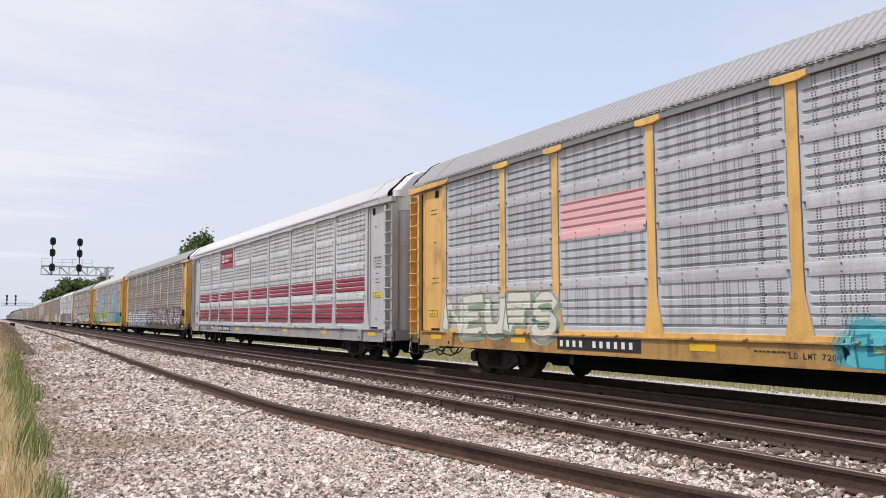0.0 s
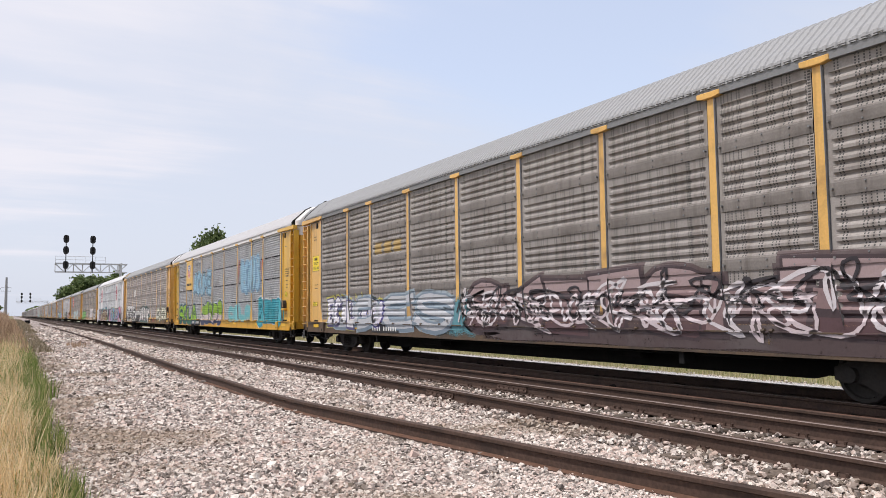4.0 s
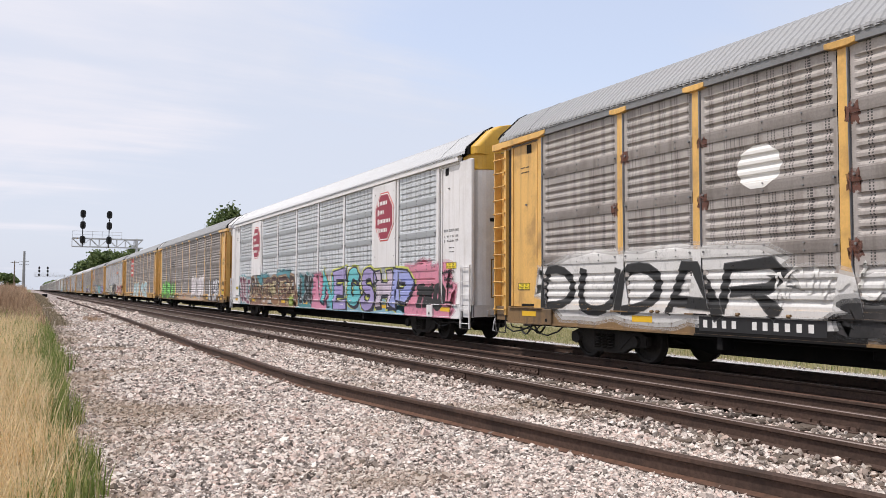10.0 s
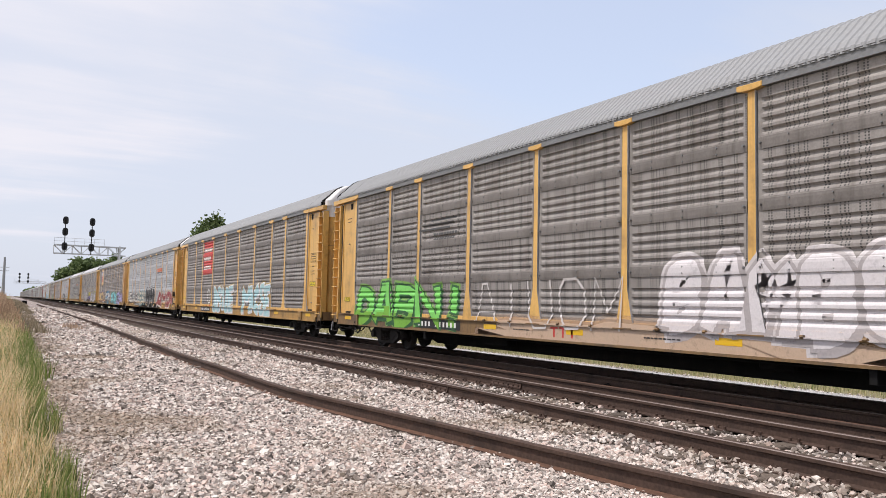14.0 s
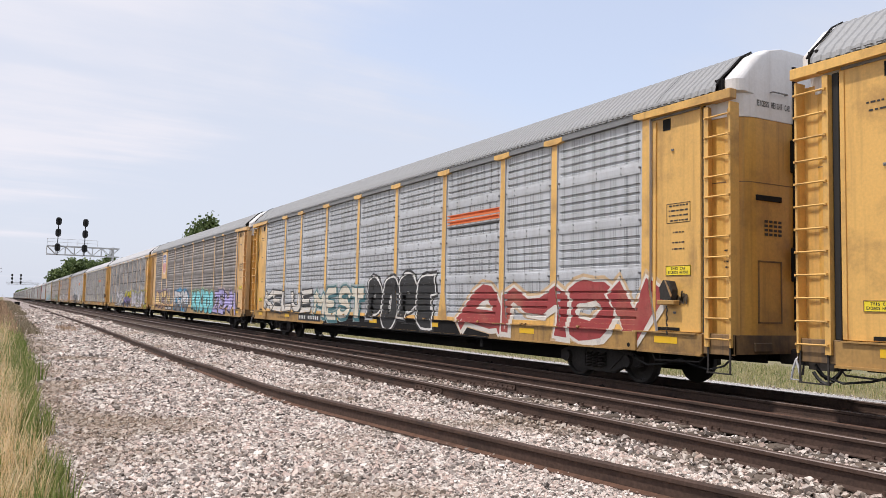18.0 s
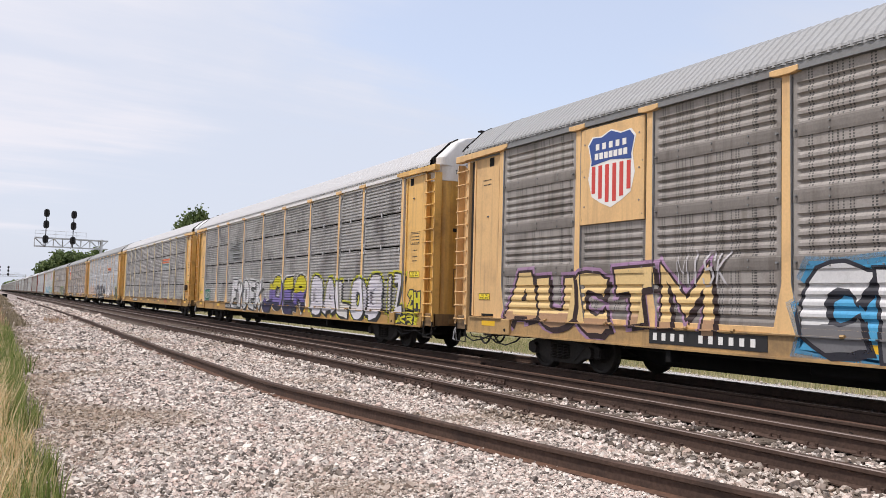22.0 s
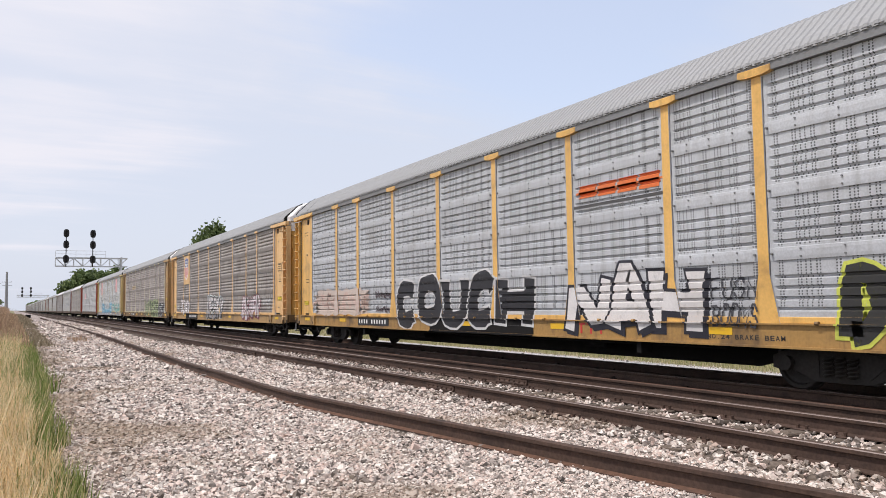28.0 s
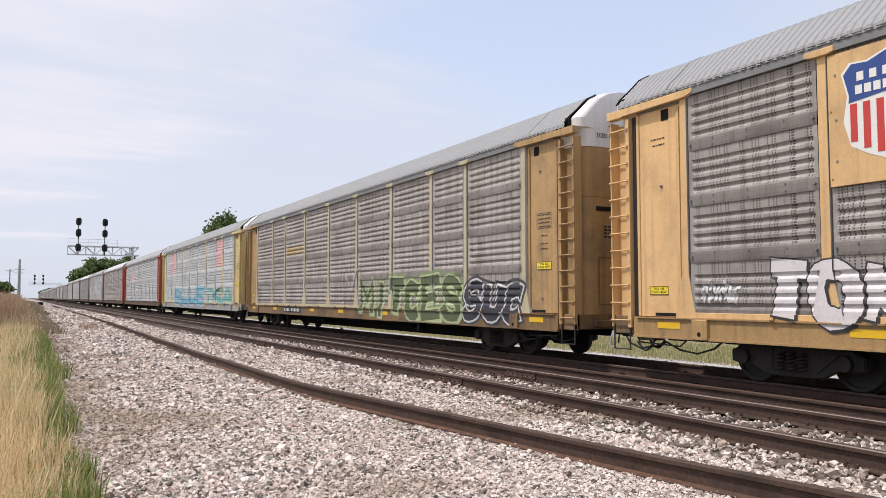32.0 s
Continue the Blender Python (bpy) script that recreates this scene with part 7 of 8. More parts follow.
def words(i, text, y, z, w, h, x=-1.5025, label="black stencilled words"):
    """One line of lettering on the side of a car, centred at y."""
    bm = text_bm(text, -w / 2, w / 2, z, z + h, 0)
    for v in bm.verts:
        v.co.x, v.co.y = x, y - v.co.y
    bmesh.ops.reverse_faces(bm, faces=bm.faces)
    part("stencil", bm, INK, BY[i], label)["kind"] = "stuff"


for row_ in ((8, "NO.24 BRAKE BEAM", 8.9, 0.76, 1.5, 0.075), (12, "NO.24 BRAKE BEAM", -8.6, 0.76, 1.5, 0.075), (1, "SPECIAL NO.24", 9.2, 0.86, 1.2, 0.085), (1, "BRAKE BEAM REQUIRED", 9.2, 0.75, 1.7, 0.085), (1, "28 WHEELS", 10.7, 0.73, 0.7, 0.085),
             (0, "LD LMT 72000", 1.15, 0.78, 0.9, 0.085), (13, "LD LMT 80000", -1.9, 0.78, 0.8, 0.075)):
    words(*row_)
for text_, z_, w_ in (("DECK CLEARANCE", 2.98, 0.84), ("A  90  7 16  MIN", 2.82, 0.80), ("B  94  1 4   MIN", 2.70, 0.80)):
    words(5, text_, -12.4, z_, w_, 0.065, -1.429)
for text_, z_, w_ in (("DECK", 2.36, 0.20), ("CLEARANCE", 2.28, 0.38), ("A 62-3/4", 2.17, 0.32), ("B 64-7/8", 2.08, 0.32), ("C 65-7/8", 1.99, 0.32)):
    words(3, text_, -13.33, z_, w_, 0.055, -1.334)
NUMBERED = [0, 1, 3, 4, 5, 6, 7, 8, 9, 10, 12, 13, 14]
for i_ in range(16):
    car_ = BY[i_]
    for y_ in (-12.2, -8.1, -3.85, 0.02, 3.2, 8.4, 12.1):
        bm = bmesh.new()
        rect(bm, y_ - 0.27, y_ + 0.27, 0.83, 0.945, -1.502)
        part("reflector", bm, REFLECT, car_, "yellow reflective patch")
    if i_ in NUMBERED:
        plate_bars(car_, 4.6, 7.0, (4, 6))
    elif i_ == 2 or i_ == 11:
        plate_bars(car_, 4.9, 6.9, (4, 6))
    if i_ != 5:
        stencil(car_, -12.42, 2.88, 0.54, 0.34)
    stencil(car_, -12.42, 2.38, 0.34, 0.22, frame_=False)
    stencil(car_, -12.42, 2.66, 0.30, 0.12, frame_=False)
    if i_ != 3:
        sign(car_, -12.42, 1.98 if i_ not in (6, 13) else 1.16 if i_ == 6 else 1.63, 0.56, 0.17)
    else:
        sign(car_, -12.35, 2.04, 0.26, 0.22)
    stencil(car_, 12.38, 4.05, 0.42, 0.22, frame_=False)
    sign(car_, 12.40, 1.42 if i_ not in (2,) else 1.62, 0.46, 0.15)
    if i_ in (2, 8, 10, 12, 0):
        stencil(car_, 12.28, 2.22, 0.42, 0.25, frame_=False)
    if i_ != 3:
        stencil(car_, -13.34, 2.05, 0.34, 0.36, x=-1.334, frame_=False)
    stencil(car_, -2.4, 0.80, 1.1, 0.14, x=-1.505, frame_=False)
    stencil(car_, 1.9, 0.80, 0.8, 0.14, x=-1.505, frame_=False)
    # small fittings on the end panels
    for y_, z_ in ((-12.3, 4.15), (-12.35, 1.35), (12.3, 3.35)):
        bm = bmesh.new()
        box(bm, -1.45, -1.425, y_ - 0.025, y_ + 0.025, z_ - 0.02, z_ + 0.02, 0.004)
        rod(bm, (-1.45, y_, z_), (-1.47, y_, z_), 0.012, 6)
        part("latch", bm, FASCIA, car_)
    # black blocks on the panel face put the slots' darkness into colour
    for y_ in (-12.2, 12.25):
        bm = bmesh.new()
        box(bm, -1.434, -1.41, y_ - 0.25, y_ + 0.25, 1.045, 1.10)
        part("drain_slot", bm, BLACK, car_)
    # not cut out: black blocks paint the dark openings under the roof
    for y_ in (-12.15, 12.2):
        bm = bmesh.new()
        box(bm, -1.432, -1.41, y_ - 0.09, y_ + 0.09, 4.52, 4.72)
        part("vent_opening", bm, BLACK, car_, "black block for the opening under the roof")
    for y_ in [p + d for p in POSTS[1:-1] for d in (-0.9, 0.9)]:
        bm = bmesh.new()
        rod(bm, (-1.545, y_ - 0.03, 1.03), (-1.545, y_ + 0.03, 1.03), 0.03, 6)
        part("clip", bm, sill_of(i_), car_)
    for y_ in (-6.2, 6.6):
        bm = bmesh.new()
        box(bm, -1.47, -1.20, y_ - 0.06, y_ + 0.06, 0.44, 0.68, 0.01)
        part("bracket", bm, BLACK, car_)


def end_words(i, text, x0, x1, z, h, y):
    """Lettering on the leading end door, read from ahead of the car."""
    bm = bmesh.new()
    n = len(text)
    step = (x1 - x0) / n
    for k, ch in enumerate(text):
        if ch == " ":
            continue
        v, f = BOLD[ch]
        lo, hi = v.min(0), v.max(0)
        w = step * (0.3 if ch == "I" else 0.78)
        a = x0 + step * (k + 0.5) - w / 2
        vs = [bm.verts.new((a + (p[0] - lo[0]) / (hi[0] - lo[0]) * w, y, z + (p[1] - lo[1]) / (hi[1] - lo[1]) * h)) for p in v]
        for q in f:
            try:
                bm.faces.new([vs[j] for j in q])
            except ValueError:
                pass
    bmesh.ops.recalc_face_normals(bm, faces=bm.faces)
    part("lettering", bm, INK, BY[i], "black stencilled warning words")["kind"] = "stuff"


for i_ in range(16):
    if i_ != 5:
        end_words(i_, "EXCESS HEIGHT CAR", -0.92, -0.12, 4.72, 0.10, -13.638)
        end_words(i_, "EXCESS HEIGHT CAR", 0.12, 0.92, 4.72, 0.10, -13.638)
    for x_ in (-0.75, 0.4):
        bm = bmesh.new()
        for k_ in range(4):
            for j_ in range(4):
                box(bm, x_ + j_ * 0.11, x_ + j_ * 0.11 + 0.075, -13.628, -13.622, 2.62 + k_ * 0.07, 2.66 + k_ * 0.07)
        part("stencil", bm, INK, BY[i_], "small black stencilled data")["kind"] = "stuff"
    for x_ in (-0.6, 0.25):
        bm = bmesh.new()
        rod(bm, (x_, -13.69, 4.98), (x_ + 0.35, -13.69, 4.98), 0.013, 6)
        for q_ in (0, 0.35):
            rod(bm, (x_ + q_, -13.69, 4.98), (x_ + q_, -13.62, 4.98), 0.013, 6)
        part("grab_iron", bm, FASCIA, BY[i_])


def brake_stand(i, y=-12.27):
    bm = bmesh.new()
    box(bm, -1.58, -1.42, y - 0.20, y + 0.20, 1.48, 1.56, 0.01)
    st = part("brake_stand", bm, sill_of(i), BY[i], "hand brake on a small shelf")
    bm = bmesh.new()
    prism(bm, [(y - 0.13, 1.57), (y + 0.13, 1.57), (y + 0.15, 1.78), (y + 0.06, 1.90), (y - 0.08, 1.88), (y - 0.14, 1.74)], "x", -1.57, -1.43)
    part("brake_box", fixed(bm), GREASY, st)
    bm = bmesh.new()
    rod(bm, (-1.56, y + 0.02, 1.9), (-1.60, y - 0.16, 1.62), 0.018, 6)
    part("brake_lever", bm, SILL_GRIMY, st)
    for k in range(7):
        bm = bmesh.new()
        rod(bm, (-1.55, y - 0.02 * (k % 2), 1.46 - k * 0.07), (-1.55, y - 0.02 * ((k + 1) % 2), 1.40 - k * 0.07), 0.013, 5)
        part("chain_link", bm, GREASY, st)


for i_ in (3, 4, 8, 11, 2):
    brake_stand(i_)
sign(BY[2], 12.29, 2.93, 0.77, 0.57, lines=3)

# ---- graffiti ----
ART = [
    (0, "NEUFS", 7.00, 11.69, 0.92, 1.91, (0.68, 0.68, 0.60), (0.28, 0.36, 0.27), (0.56, 0.50, 0.42), "pale green and white graffiti letters"),
    (0, "LEK", -0.74, 0.55, 0.72, 1.21, (0.06, 0.45, 0.52), (0.02, 0.20, 0.30), (0.10, 0.50, 0.58), "teal graffiti on the sill"),
    (1, "AMERICA", 9.17, 10.80, 1.09, 1.40, (0.75, 0.74, 0.72), None, None, "white sprayed word"),
    (1, "IS", 8.49, 8.94, 1.07, 1.38, (0.75, 0.74, 0.72), None, None, "white sprayed word"),
    (1, "IIIII", 8.9, 10.9, 1.40, 1.78, (0.05, 0.04, 0.05), None, None, "thin black sprayed bars"),
    (1, "20", 7.5, 8.5, 1.45, 1.85, (0.05, 0.04, 0.05), None, None, "thin black sprayed figures"),
    (1, "MACA", 5.5, 7.2, 1.45, 1.82, (0.05, 0.04, 0.05), None, None, "thin black scrawl on red and white bands"),
    (1, "FICKED", 5.9, 8.2, 1.09, 1.40, (0.75, 0.74, 0.72), None, None, "white sprayed scrawl on red and white bands"),
    (1, "GLB", 11.91, 12.43, 1.86, 2.05, (0.06, 0.06, 0.06), None, None, "black scrawl"),
    (1, "DUTY", 11.91, 12.50, 1.55, 1.81, (0.06, 0.06, 0.06), None, None, "black scrawl"),
    (2, "", -12.3, 1.2, 0.66, 1.30, (0.07, 0.05, 0.05), None, (0.08, 0.055, 0.055), "dark brown sprayed cloud"),
    (2, "", 0.3, 2.7, 0.80, 1.72, (0.10, 0.28, 0.33), None, (0.10, 0.28, 0.33), "dull teal sprayed cloud"),
    (2, "", -12.1, -9.2, 1.25, 1.98, (0.10, 0.28, 0.33), None, (0.10, 0.28, 0.33), "dull teal sprayed cloud"),
    (2, "SKETCHED", -11.6, 0.9, 0.86, 2.05, (0.19, 0.09, 0.11), (0.06, 0.04, 0.045), (0.10, 0.07, 0.07), "touching dark purple brown graffiti"),
    (2, "SKETCHEDSKET", -11.8, 1.3, 0.76, 2.30, (0.62, 0.58, 0.60), None, None, "thin white scrawl over dark letters"),
    (2, "SKETCHESKE", -12.0, 0.8, 0.72, 2.06, (0.58, 0.50, 0.52), None, None, "thin pinkish scrawl over dark letters"),
    (2, "SKETCHEDS", -12.0, 1.4, 0.90, 2.20, (0.03, 0.025, 0.03), None, None, "thin black scrawl over dark letters"),
    (2, "ODES", 1.68, 10.57, 0.82, 1.86, (0.50, 0.52, 0.55), (0.20, 0.26, 0.32), (0.34, 0.42, 0.48), "pale faded graffiti"),
    (2, "ECALM", 7.68, 10.90, 0.91, 1.88, (0.74, 0.73, 0.78), (0.10, 0.09, 0.20), (0.56, 0.52, 0.12), "white and violet letters outlined in dark blue"),
    (2, "OU", 6.16, 7.68, 0.87, 1.82, (0.66, 0.64, 0.74), (0.08, 0.07, 0.24), (0.56, 0.52, 0.12), "white and violet letters outlined in dark blue"),
    (3, "SCLA", 5.84, 11.58, 0.72, 1.97, (0.36, 0.62, 0.06), (0.03, 0.05, 0.15), (0.06, 0.20, 0.24), "bright green letters edged in dark blue"),
    (3, "JEMPB", -0.95, 4.41, 0.74, 2.06, (0.36, 0.62, 0.06), (0.03, 0.05, 0.14), (0.66, 0.70, 0.74), "touching green and white bubble letters edged dark blue"),
    (3, "ACUME", 1.78, 6.80, 2.50, 3.83, (0.42, 0.68, 0.82), (0.14, 0.24, 0.34), (0.40, 0.64, 0.78), "light blue graffiti letters"),
    (3, "STACK", 4.70, 6.31, 4.25, 4.51, (0.08, 0.09, 0.10), None, None, "black scrawl"),
    (3, "BENDS", -8.33, -4.97, 2.43, 3.98, (0.42, 0.66, 0.80), (0.20, 0.34, 0.50), (0.48, 0.70, 0.82), "touching pale blue bubble letters"),
    (3, "I", -4.97, -4.11, 2.86, 3.97, (0.62, 0.12, 0.05), None, None, "red sprayed shape"),
    (3, "V", -9.10, -8.43, 2.91, 3.81, (0.62, 0.12, 0.05), None, None, "red sprayed shape"),
    (3, "CELP", -6.90, -2.44, 1.02, 1.78, (0.20, 0.56, 0.60), (0.36, 0.62, 0.64), None, "pale cyan bubble letters"),
    (3, "ZIND", -11.94, -8.11, 0.84, 2.08, (0.05, 0.42, 0.50), (0.04, 0.30, 0.38), (0.76, 0.78, 0.78), "large touching cyan bubble letters with a white rim"),
    (3, "VK", 11.86, 12.58, 3.72, 4.62, (0.10, 0.15, 0.05), None, None, "large thin dark green tag on the end panel"),
    (3, "NS", 11.92, 12.60, 3.34, 4.20, (0.10, 0.15, 0.05), None, None, "large thin dark green tag on the end panel"),
    (3, "CEB", 11.84, 12.56, 2.66, 3.26, (0.10, 0.15, 0.05), None, None, "thin dark green tag on the end panel"),
    (3, "Y", 12.16, 12.44, 2.20, 2.64, (0.10, 0.15, 0.05), None, None, "thin dark green tag on the end panel"),
    (3, "AMER", 11.73, 12.69, 1.88, 2.24, (0.05, 0.05, 0.04), None, None, "black scrawl on the end panel"),
    (3, "EWAT", 11.85, 12.69, 1.55, 1.81, (0.05, 0.05, 0.04), None, None, "black scrawl on the end panel"),
    (3, "FISTEMAKE", 11.74, 12.70, 1.18, 1.37, (0.05, 0.05, 0.04), None, None, "black scrawl on the end panel"),
    (4, "", 1.6, 6.2, 0.74, 1.72, (0.70, 0.69, 0.67), None, (0.70, 0.69, 0.67), "white sprayed cloud"),
    (4, "DUDAR", 5.3, 11.6, 0.92, 1.92, (0.02, 0.02, 0.02), (0.10, 0.10, 0.10), (0.70, 0.69, 0.67), "slender black letters on a white cloud"),
    (4, "", 2.0, 4.6, 0.70, 1.30, (0.02, 0.02, 0.02), None, (0.02, 0.02, 0.02), "black sprayed swoosh"),
    (4, "RATNK", -3.11, 2.03, 0.72, 1.98, (0.74, 0.70, 0.69), (0.06, 0.06, 0.06), (0.08, 0.19, 0.16), "white letters edged in black on dark green"),
    (4, "BOGST", 2.11, 5.47, 1.09, 2.00, (0.66, 0.65, 0.62), None, None, "thin white scrawl"),
    (4, "CS", -9.52, -7.19, 0.90, 1.84, (0.72, 0.70, 0.58), (0.12, 0.16, 0.10), None, "cream block letters with dark outline"),
    (4, "CTR", -11.75, -9.59, 0.90, 1.86, (0.72, 0.70, 0.58), (0.12, 0.16, 0.10), None, "cream and black graffiti"),
    (5, "", 8.9, 11.75, 0.30, 1.86, (0.05, 0.24, 0.28), None, (0.07, 0.22, 0.26), "dark teal sprayed cloud"),
    (5, "", 5.6, 8.2, 1.50, 2.16, (0.06, 0.26, 0.30), None, (0.07, 0.26, 0.30), "dark teal sprayed cloud"),
    (5, "", 2.2, 4.6, 1.66, 2.28, (0.06, 0.26, 0.30), None, (0.07, 0.26, 0.30), "dark teal sprayed cloud"),
    (5, "", 1.0, 10.0, 0.20, 1.70, (0.24, 0.13, 0.085), None, (0.24, 0.13, 0.085), "brown sprayed cloud"),
    (5, "", 1.7, 2.3, 0.78, 1.10, (0.36, 0.46, 0.10), None, (0.36, 0.46, 0.10), "lime green dab over brown letters"),
    (5, "", 4.6, 5.5, 1.24, 1.62, (0.56, 0.50, 0.26), None, (0.56, 0.50, 0.26), "cream dab over brown letters"),
    (5, "ANGORA", 1.3, 9.3, 0.80, 1.98, (0.66, 0.56, 0.38), None, None, "thin cream scrawl over brown letters"),
    (5, "ANGOR", 1.3, 9.3, 0.74, 1.90, (0.05, 0.025, 0.025), None, None, "thin dark brown scrawl over brown letters"),
    (5, "ANGORA", 1.22, 9.4, 0.72, 2.02, (0.20, 0.10, 0.07), (0.62, 0.55, 0.34), (0.26, 0.14, 0.08), "touching dark brown letters with slender cream outline"),
    (5, "TOLE", 9.24, 11.59, 0.72, 2.06, (0.20, 0.05, 0.09), (0.60, 0.58, 0.58), (0.10, 0.32, 0.36), "teal and dark red graffiti"),
    (5, "", -1.3, 1.2, 0.40, 2.10, (0.05, 0.20, 0.22), None, (0.06, 0.24, 0.26), "dark teal sprayed cloud"),
    (5, "LSK", -0.85, 0.95, 0.80, 2.02, (0.02, 0.02, 0.022), (0.46, 0.52, 0.54), None, "solid black bubble letters with thin white edge"),
    (5, "", -2.7, -0.6, 0.35, 2.05, (0.66, 0.22, 0.36), None, (0.66, 0.24, 0.36), "pink sprayed cloud"),
    (5, "", -12.75, -9.3, 0.35, 2.25, (0.66, 0.24, 0.34), None, (0.66, 0.25, 0.34), "pink sprayed cloud"),
    (5, "", -10.0, -1.9, 0.2, 1.25, (0.22, 0.42, 0.50), None, (0.22, 0.42, 0.52), "turquoise and violet paint on the sill"),
    (5, "NEGSHP", -9.98, -2.0, 0.72, 2.14, (0.16, 0.56, 0.60), (0.03, 0.03, 0.05), (0.55, 0.58, 0.12), "turquoise and violet letters with dark outline"),
    (5, "TKO", -12.05, -10.3, 0.86, 1.55, (0.03, 0.03, 0.03), (0.03, 0.03, 0.03), None, "solid black letters on pink"),
    (5, "AMOUCK", -12.60, -11.89, 1.79, 1.96, (0.03, 0.03, 0.03), None, None, "black scrawl on the end panel"),
    (5, "RESK", -12.60, -12.06, 1.62, 1.79, (0.03, 0.03, 0.03), None, None, "black scrawl on the end panel"),
    (5, "SPRE", -12.53, -12.16, 1.40, 1.62, (0.03, 0.03, 0.03), None, None, "black scrawl on the end panel"),
    (6, "AISOE", -11.66, -8.44, 0.72, 2.00, (0.72, 0.72, 0.74), (0.03, 0.03, 0.04), None, "white block letters with black outline"),
    (6, "BAMBO", -6.94, -2.41, 0.90, 2.27, (0.74, 0.70, 0.71), (0.46, 0.42, 0.42), (0.66, 0.62, 0.62), "white and pink bubble graffiti"),
    (6, "", -7.5, 4.1, 0.30, 1.14, (0.55, 0.40, 0.28), None, (0.58, 0.42, 0.30), "faded pinkish paint on the sill"),
    (6, "AIUOM", -1.51, 3.99, 0.95, 1.95, (0.66, 0.62, 0.60), None, None, "thin white letters"),
    (6, "DABN!", 4.3, 11.40, 0.72, 1.99, (0.20, 0.62, 0.10), (0.03, 0.12, 0.04), (0.20, 0.42, 0.08), "bright green letters with dark shadow"),
    (6, "BEVA", -12.80, -12.07, 1.51, 1.97, (0.05, 0.04, 0.02), None, None, "black scrawl on the end panel"),
    (6, "92 VIK", -12.77, -12.07, 1.32, 1.47, (0.05, 0.04, 0.02), None, None, "black scrawl on the end panel"),
    (7, "DSYOE", -0.58, 3.82, 0.72, 2.11, (0.42, 0.66, 0.70), (0.74, 0.74, 0.74), (0.40, 0.30, 0.12), "pale blue letters edged in white with dark inner lines"),
    (7, "MK", -5.37, -2.36, 0.72, 2.20, (0.42, 0.66, 0.70), (0.74, 0.74, 0.74), (0.40, 0.30, 0.12), "pale blue letters edged in white with dark inner lines"),
    (7, "SE", -7.19, -5.38, 0.72, 2.16, (0.42, 0.66, 0.70), (0.74, 0.74, 0.74), (0.40, 0.30, 0.12), "pale blue letters edged in white with dark inner lines"),
    (7, "DOK", -2.24, -1.66, 1.64, 2.18, (0.75, 0.74, 0.72), None, None, "white scrawl"),
    (7, "SIRZ", -1.35, -0.69, 1.67, 1.90, (0.75, 0.74, 0.72), None, None, "white scrawl"),
    (7, "O", 4.66, 5.49, 1.20, 1.97, (0.75, 0.74, 0.72), None, None, "white sprayed ring"),
    (8, "KELUE", 5.64, 11.56, 1.04, 1.92, (0.72, 0.68, 0.62), (0.03, 0.03, 0.03), None, "white letters with black outline"),
    (8, "MEST", 0.76, 5.39, 0.83, 1.98, (0.72, 0.66, 0.54), (0.06, 0.17, 0.19), (0.36, 0.44, 0.44), "cream letters with dark teal shadow"),
    (8, "POPE", -3.96, 0.57, 0.72, 2.23, (0.02, 0.02, 0.02), (0.70, 0.69, 0.67), (0.02, 0.02, 0.02), "huge solid black bubble letters edged in white"),
    (8, "EXEPOW", -12.66, -12.09, 1.40, 1.79, (0.08, 0.06, 0.04), None, None, "black scrawl on the end panel"),
    (8, "AM", -9.30, -5.29, 0.72, 2.04, (0.34, 0.05, 0.05), (0.70, 0.66, 0.60), (0.62, 0.44, 0.26), "touching dark red letters edged in white"),
    (8, "OV", -12.05, -9.45, 0.76, 1.99, (0.34, 0.05, 0.05), (0.70, 0.66, 0.60), (0.62, 0.44, 0.26), "touching dark red letters edged in white"),
    (9, "ZEHN", -11.98, -7.22, 0.72, 1.98, (0.46, 0.41, 0.74), (0.014, 0.011, 0.028), (0.52, 0.40, 0.40), "purple letters with dark outline"),
    (9, "KROOS", -7.23, -1.6, 0.72, 2.02, (0.26, 0.66, 0.74), (0.02, 0.03, 0.03), (0.36, 0.50, 0.30), "cyan bubble letters with black outline"),
    (9, "CERO", -0.41, 4.03, 0.72, 2.02, (0.6, 0.6, 0.62), (0.02, 0.02, 0.03), (0.06, 0.34, 0.60), "grey and white letters on bright blue"),
    (9, "AUCTM", 5.64, 11.36, 0.85, 2.05, (0.68, 0.46, 0.22), (0.03, 0.014, 0.014), (0.34, 0.20, 0.34), "cream orange letters with dark outline"),
    (9, "MISK", 5.29, 6.40, 1.68, 2.27, (0.50, 0.48, 0.50), None, None, "thin pale tag"),
    (10, "FYDEK", 1.17, 6.07, 0.74, 2.04, (0.76, 0.75, 0.77), (0.02, 0.02, 0.02), (0.74, 0.74, 0.74), "white letters edged in black and white"),
    (10, "JOER", -4.10, 1.17, 0.75, 2.14, (0.22, 0.17, 0.46), (0.02, 0.018, 0.02), (0.74, 0.74, 0.72), "purple and yellow bubble letters with black edge"),
    (10, "BALOB", -10.60, -4.62, 0.73, 2.09, (0.68, 0.66, 0.72), (0.02, 0.02, 0.02), (0.56, 0.58, 0.02), "white bubble letters outlined in black and yellow"),
    (10, "IZ", -11.88, -10.69, 0.97, 2.10, (0.60, 0.58, 0.64), (0.03, 0.03, 0.03), (0.58, 0.55, 0.03), "white letters outlined in black and yellow"),
    (10, "2H", -12.82, -12.09, 1.11, 1.65, (0.62, 0.56, 0.03), (0.03, 0.03, 0.03), None, "yellow block letters outlined in black"),
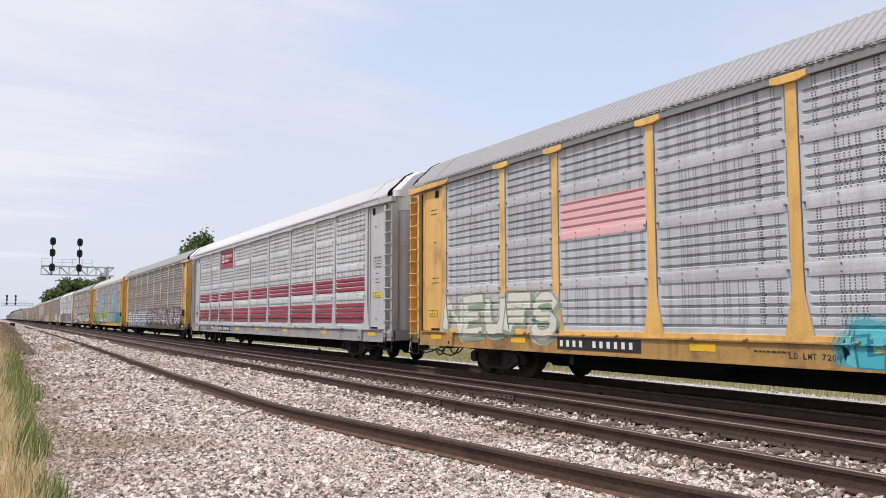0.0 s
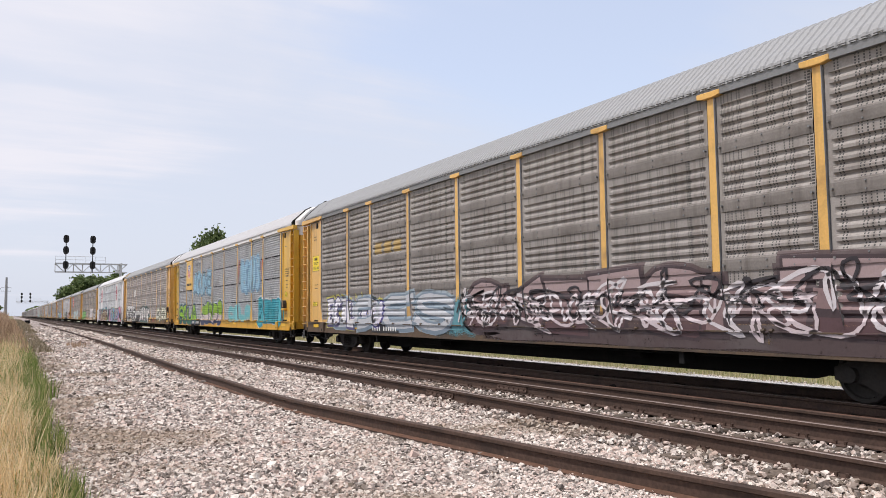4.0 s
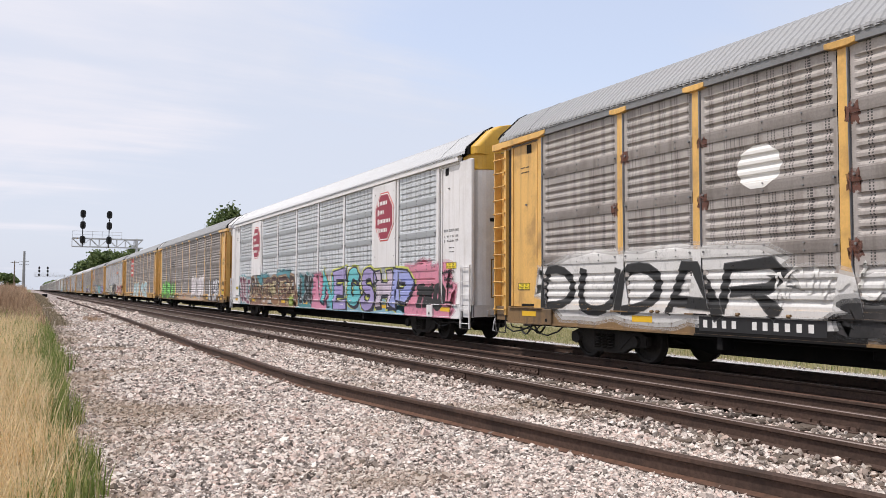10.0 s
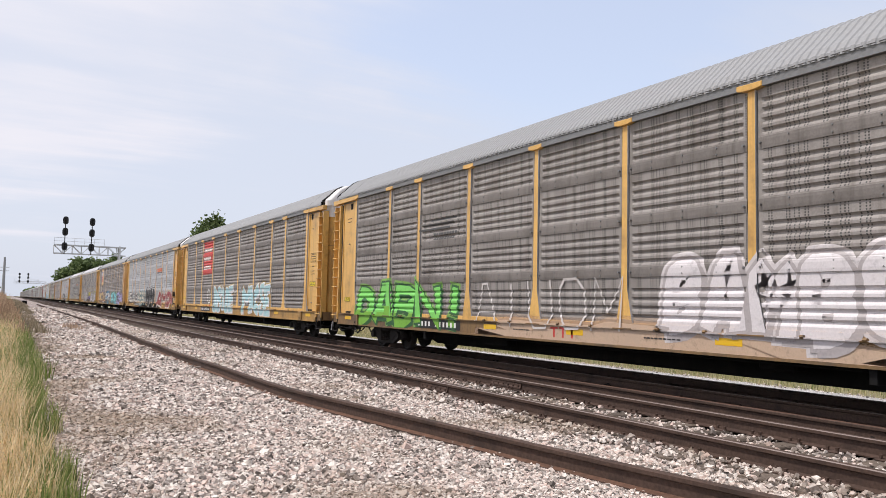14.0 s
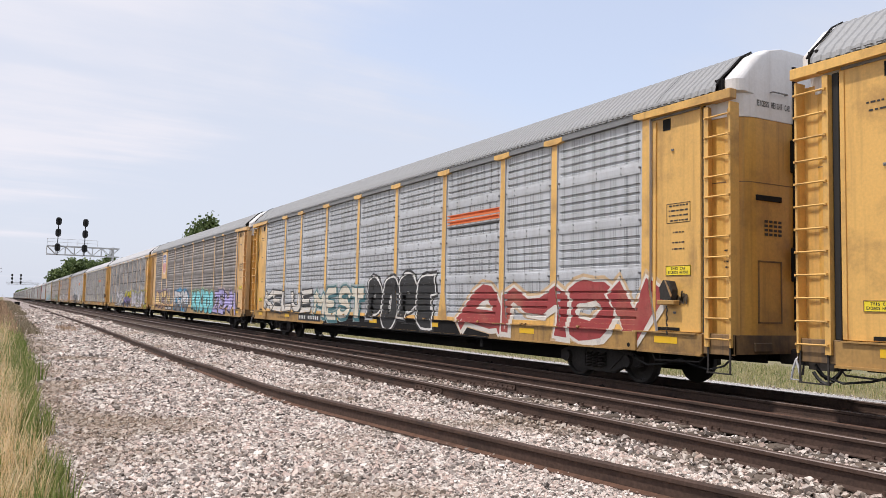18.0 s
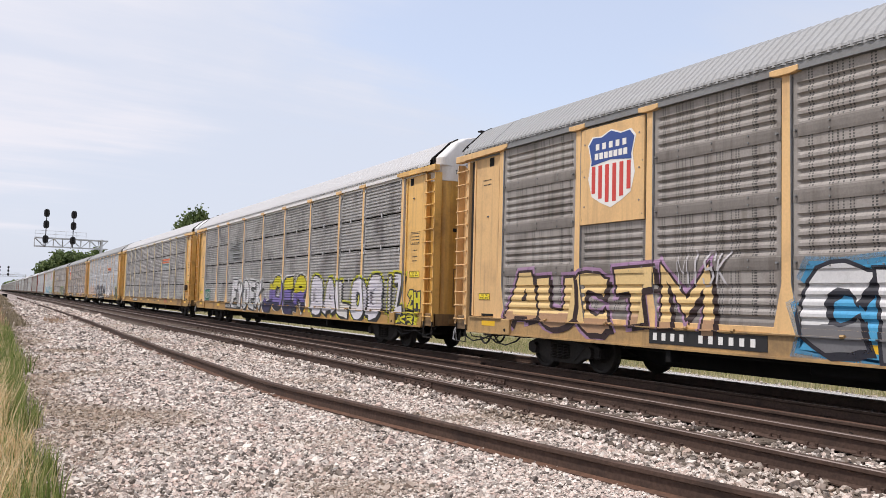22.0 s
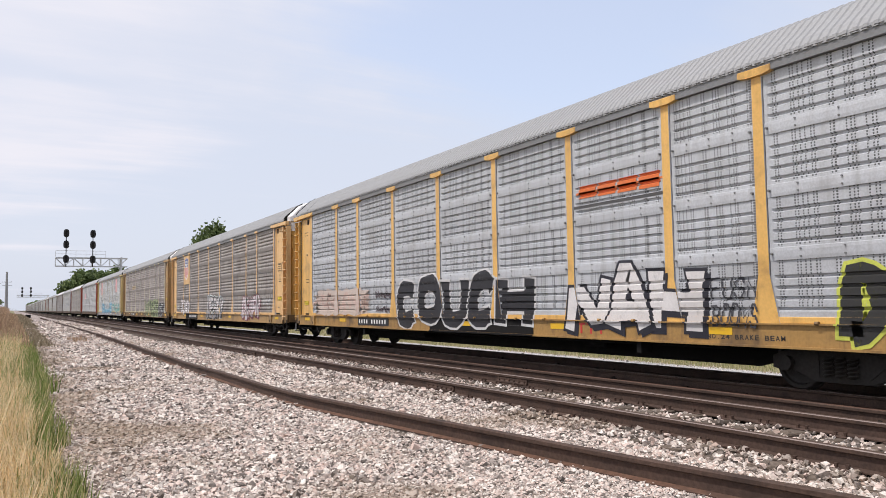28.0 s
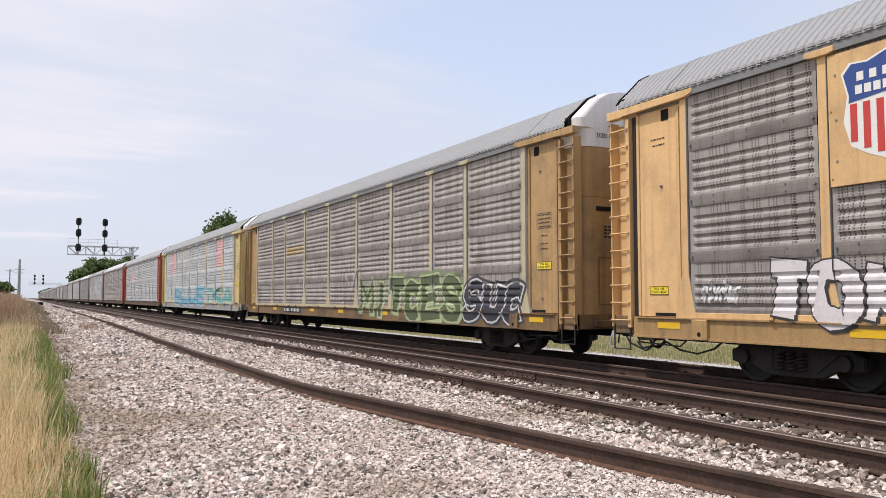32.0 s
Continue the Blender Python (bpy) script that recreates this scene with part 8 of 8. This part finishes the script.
    (10, "OKR", -12.56, -11.30, 0.72, 0.99, (0.62, 0.56, 0.03), (0.03, 0.03, 0.03), (0.58, 0.55, 0.03), "yellow block letters outlined in black on the sill"),
    (10, "UEX", 10.51, 11.35, 1.19, 1.58, (0.50, 0.58, 0.54), (0.03, 0.18, 0.12), (0.04, 0.20, 0.14), "green and white tag"),
    (11, "WOES", 0.97, 6.76, 0.90, 1.73, (0.52, 0.52, 0.52), None, None, "thin white scrawl"),
    (11, "WOBUL", -4.14, 0.97, 0.97, 1.76, (0.55, 0.55, 0.55), None, None, "thin white scrawl"),
    (11, "HEIXN", -11.63, -9.32, 1.06, 1.81, (0.56, 0.58, 0.57), None, None, "white scrawl"),
    (12, "COUCH", -2.91, 4.06, 0.72, 2.15, (0.02, 0.02, 0.025), (0.62, 0.62, 0.62), None, "solid black letters edged in white"),
    (12, "NAH", -7.73, -4.21, 0.72, 2.05, (0.74, 0.72, 0.71), (0.02, 0.02, 0.03), None, "white letters edged in black"),
    (12, "FUSN", -8.89, -7.91, 1.40, 1.72, (0.05, 0.05, 0.06), None, None, "thin black tag"),
    (12, "BOOMS", -8.89, -7.96, 0.95, 1.30, (0.05, 0.05, 0.06), None, None, "thin black tag"),
    (12, "DIL", -12.26, -10.29, 0.72, 1.90, (0.03, 0.03, 0.03), (0.58, 0.62, 0.10), None, "solid black touching blocks edged in yellow"),
    (12, "REZNOS", 4.38, 5.63, 1.51, 1.82, (0.08, 0.05, 0.06), None, None, "thin black scrawl"),
    (12, "ACHOO", 4.54, 5.58, 1.11, 1.39, (0.08, 0.05, 0.06), None, None, "thin black scrawl"),
    (12, "SIRENA", 5.96, 11.52, 1.01, 1.94, (0.62, 0.46, 0.40), None, (0.60, 0.50, 0.44), "faded pink graffiti"),
    (13, "TOKU", 6.9, 10.1, 0.95, 1.95, (0.74, 0.70, 0.70), (0.04, 0.04, 0.04), None, "white letters with thin black outline"),
    (13, "DESKY", -2.16, 1.79, 0.73, 1.99, (0.5, 0.5, 0.5), (0.03, 0.03, 0.03), (0.62, 0.68, 0.68), "grey and white letters with black outline"),
    (13, "OSMFR", -9.45, -6.21, 0.77, 1.93, (0.66, 0.60, 0.62), (0.16, 0.04, 0.06), None, "white and pink bubble letters"),
    (13, "WIFEY", -11.27, -9.94, 1.22, 1.90, (0.58, 0.58, 0.58), None, None, "thin white scrawl"),
    (14, "MITCES", -8.82, -1.77, 0.72, 1.98, (0.10, 0.13, 0.06), (0.46, 0.54, 0.30), (0.24, 0.30, 0.14), "dark and pale green graffiti"),
    (14, "SUC", -11.77, -8.90, 0.76, 1.80, (0.04, 0.04, 0.05), (0.60, 0.60, 0.60), (0.05, 0.05, 0.06), "solid black letters edged in white"),
    (14, "M", -2.02, 0.14, 1.12, 2.48, (0.46, 0.42, 0.42), None, None, "pale tag"),
    (13, "MERS", 10.51, 11.36, 1.07, 1.75, (0.62, 0.62, 0.62), None, None, "thin white scrawl"),
    (15, "BLUE", -3.79, 7.39, 0.87, 2.03, (0.12, 0.40, 0.55), (0.50, 0.60, 0.66), (0.20, 0.46, 0.58), "blue and white graffiti"),
    (15, "TKA", -11.53, -3.79, 0.94, 1.99, (0.16, 0.42, 0.40), (0.50, 0.60, 0.56), None, "teal graffiti"),
]
for n_, (i_, text_, y0_, y1_, z0_, z1_, fill_, line_, cloud_, label_) in enumerate(ART):
    graffito(i_, BY[i_], KIND[i_], text_, y0_, y1_, z0_, z1_, fill_, line_, cloud_, n_ + 1, label_)
for y0_, y1_, hue_ in ((9.2, 11.6, (0.08, 0.20, 0.24)), (1.3, 9.2, (0.24, 0.13, 0.085)), (-1.2, 1.3, (0.07, 0.22, 0.25)), (-2.6, -1.2, (0.60, 0.22, 0.34)), (-9.6, -2.6, (0.22, 0.40, 0.50)), (-12.6, -9.6, (0.60, 0.23, 0.33))):
    lip = bmesh.new()
    rect(lip, y0_, y1_, 0.658, 0.688, -1.5325)
    part("sill_paint", lip, spray(hue_), BY[5], "overspray along the foot of the sill")

RUST_RUN = spray((0.15, 0.055, 0.035), None, 0.25, 0.25)
for n_, p_ in enumerate(POSTS[1:-1]):
    for r_, z_ in enumerate(ROWS[1:4]):
        rust_ = random.Random(n_ * 7 + r_)
        if rust_.random() < 0.8:
            bm = bmesh.new()
            side_ = rust_.choice((-0.14, 0.16))
            blob(bm, p_ + side_ - 0.13, p_ + side_ + 0.13, z_ - rust_.uniform(0.05, 0.2), z_ + rust_.uniform(0.12, 0.22), rust_, 0, 7, 0.5)
            part("rust_stain", conform("A", bm, 0.003), RUST_RUN, BY[4], "dark red rust stain at the joint")

# shift of the whole train, metres at each second, fitted to the camera's view
VIEW_SHIFT = [-0.19, -0.19, -0.05, -0.17, -0.17, -0.17, -0.17, -0.1, 0.07, -0.1, -0.27, -0.27, -0.29, -0.42, -0.41, -0.36, -0.31, -0.27, -0.38, -0.1, -0.08, -0.26, -0.15, 0.06, -0.09, -0.12, -0.09, -0.05, -0.02, -0.05, -0.09, -0.05, -0.07]


def motions():
    """The train rolls towards the near end at just under 12 m/s."""
    def gone(t):
        u = (t - 16) / 16
        return -0.392 * u ** 3 + 0.872 * u ** 2 + 188.490 * u + 167.260 + float(np.interp(t, range(33), VIEW_SHIFT))
    for i, car in CARS:
        walk(car, [(t, pose(SIDE, i * L - L / 2 - gone(t), RAIL)) for t in range(0, 33)])
    for i, near, wheels in WHEELS:
        if not near:
            continue
        for w in wheels:
            y, z = w.location.y, w.location.z
            walk(w, [(k / 30, pose(0, y, z, math.degrees(gone(k / 30) / 0.42) % 360.0)) for k in range(0, 961)])


motions()
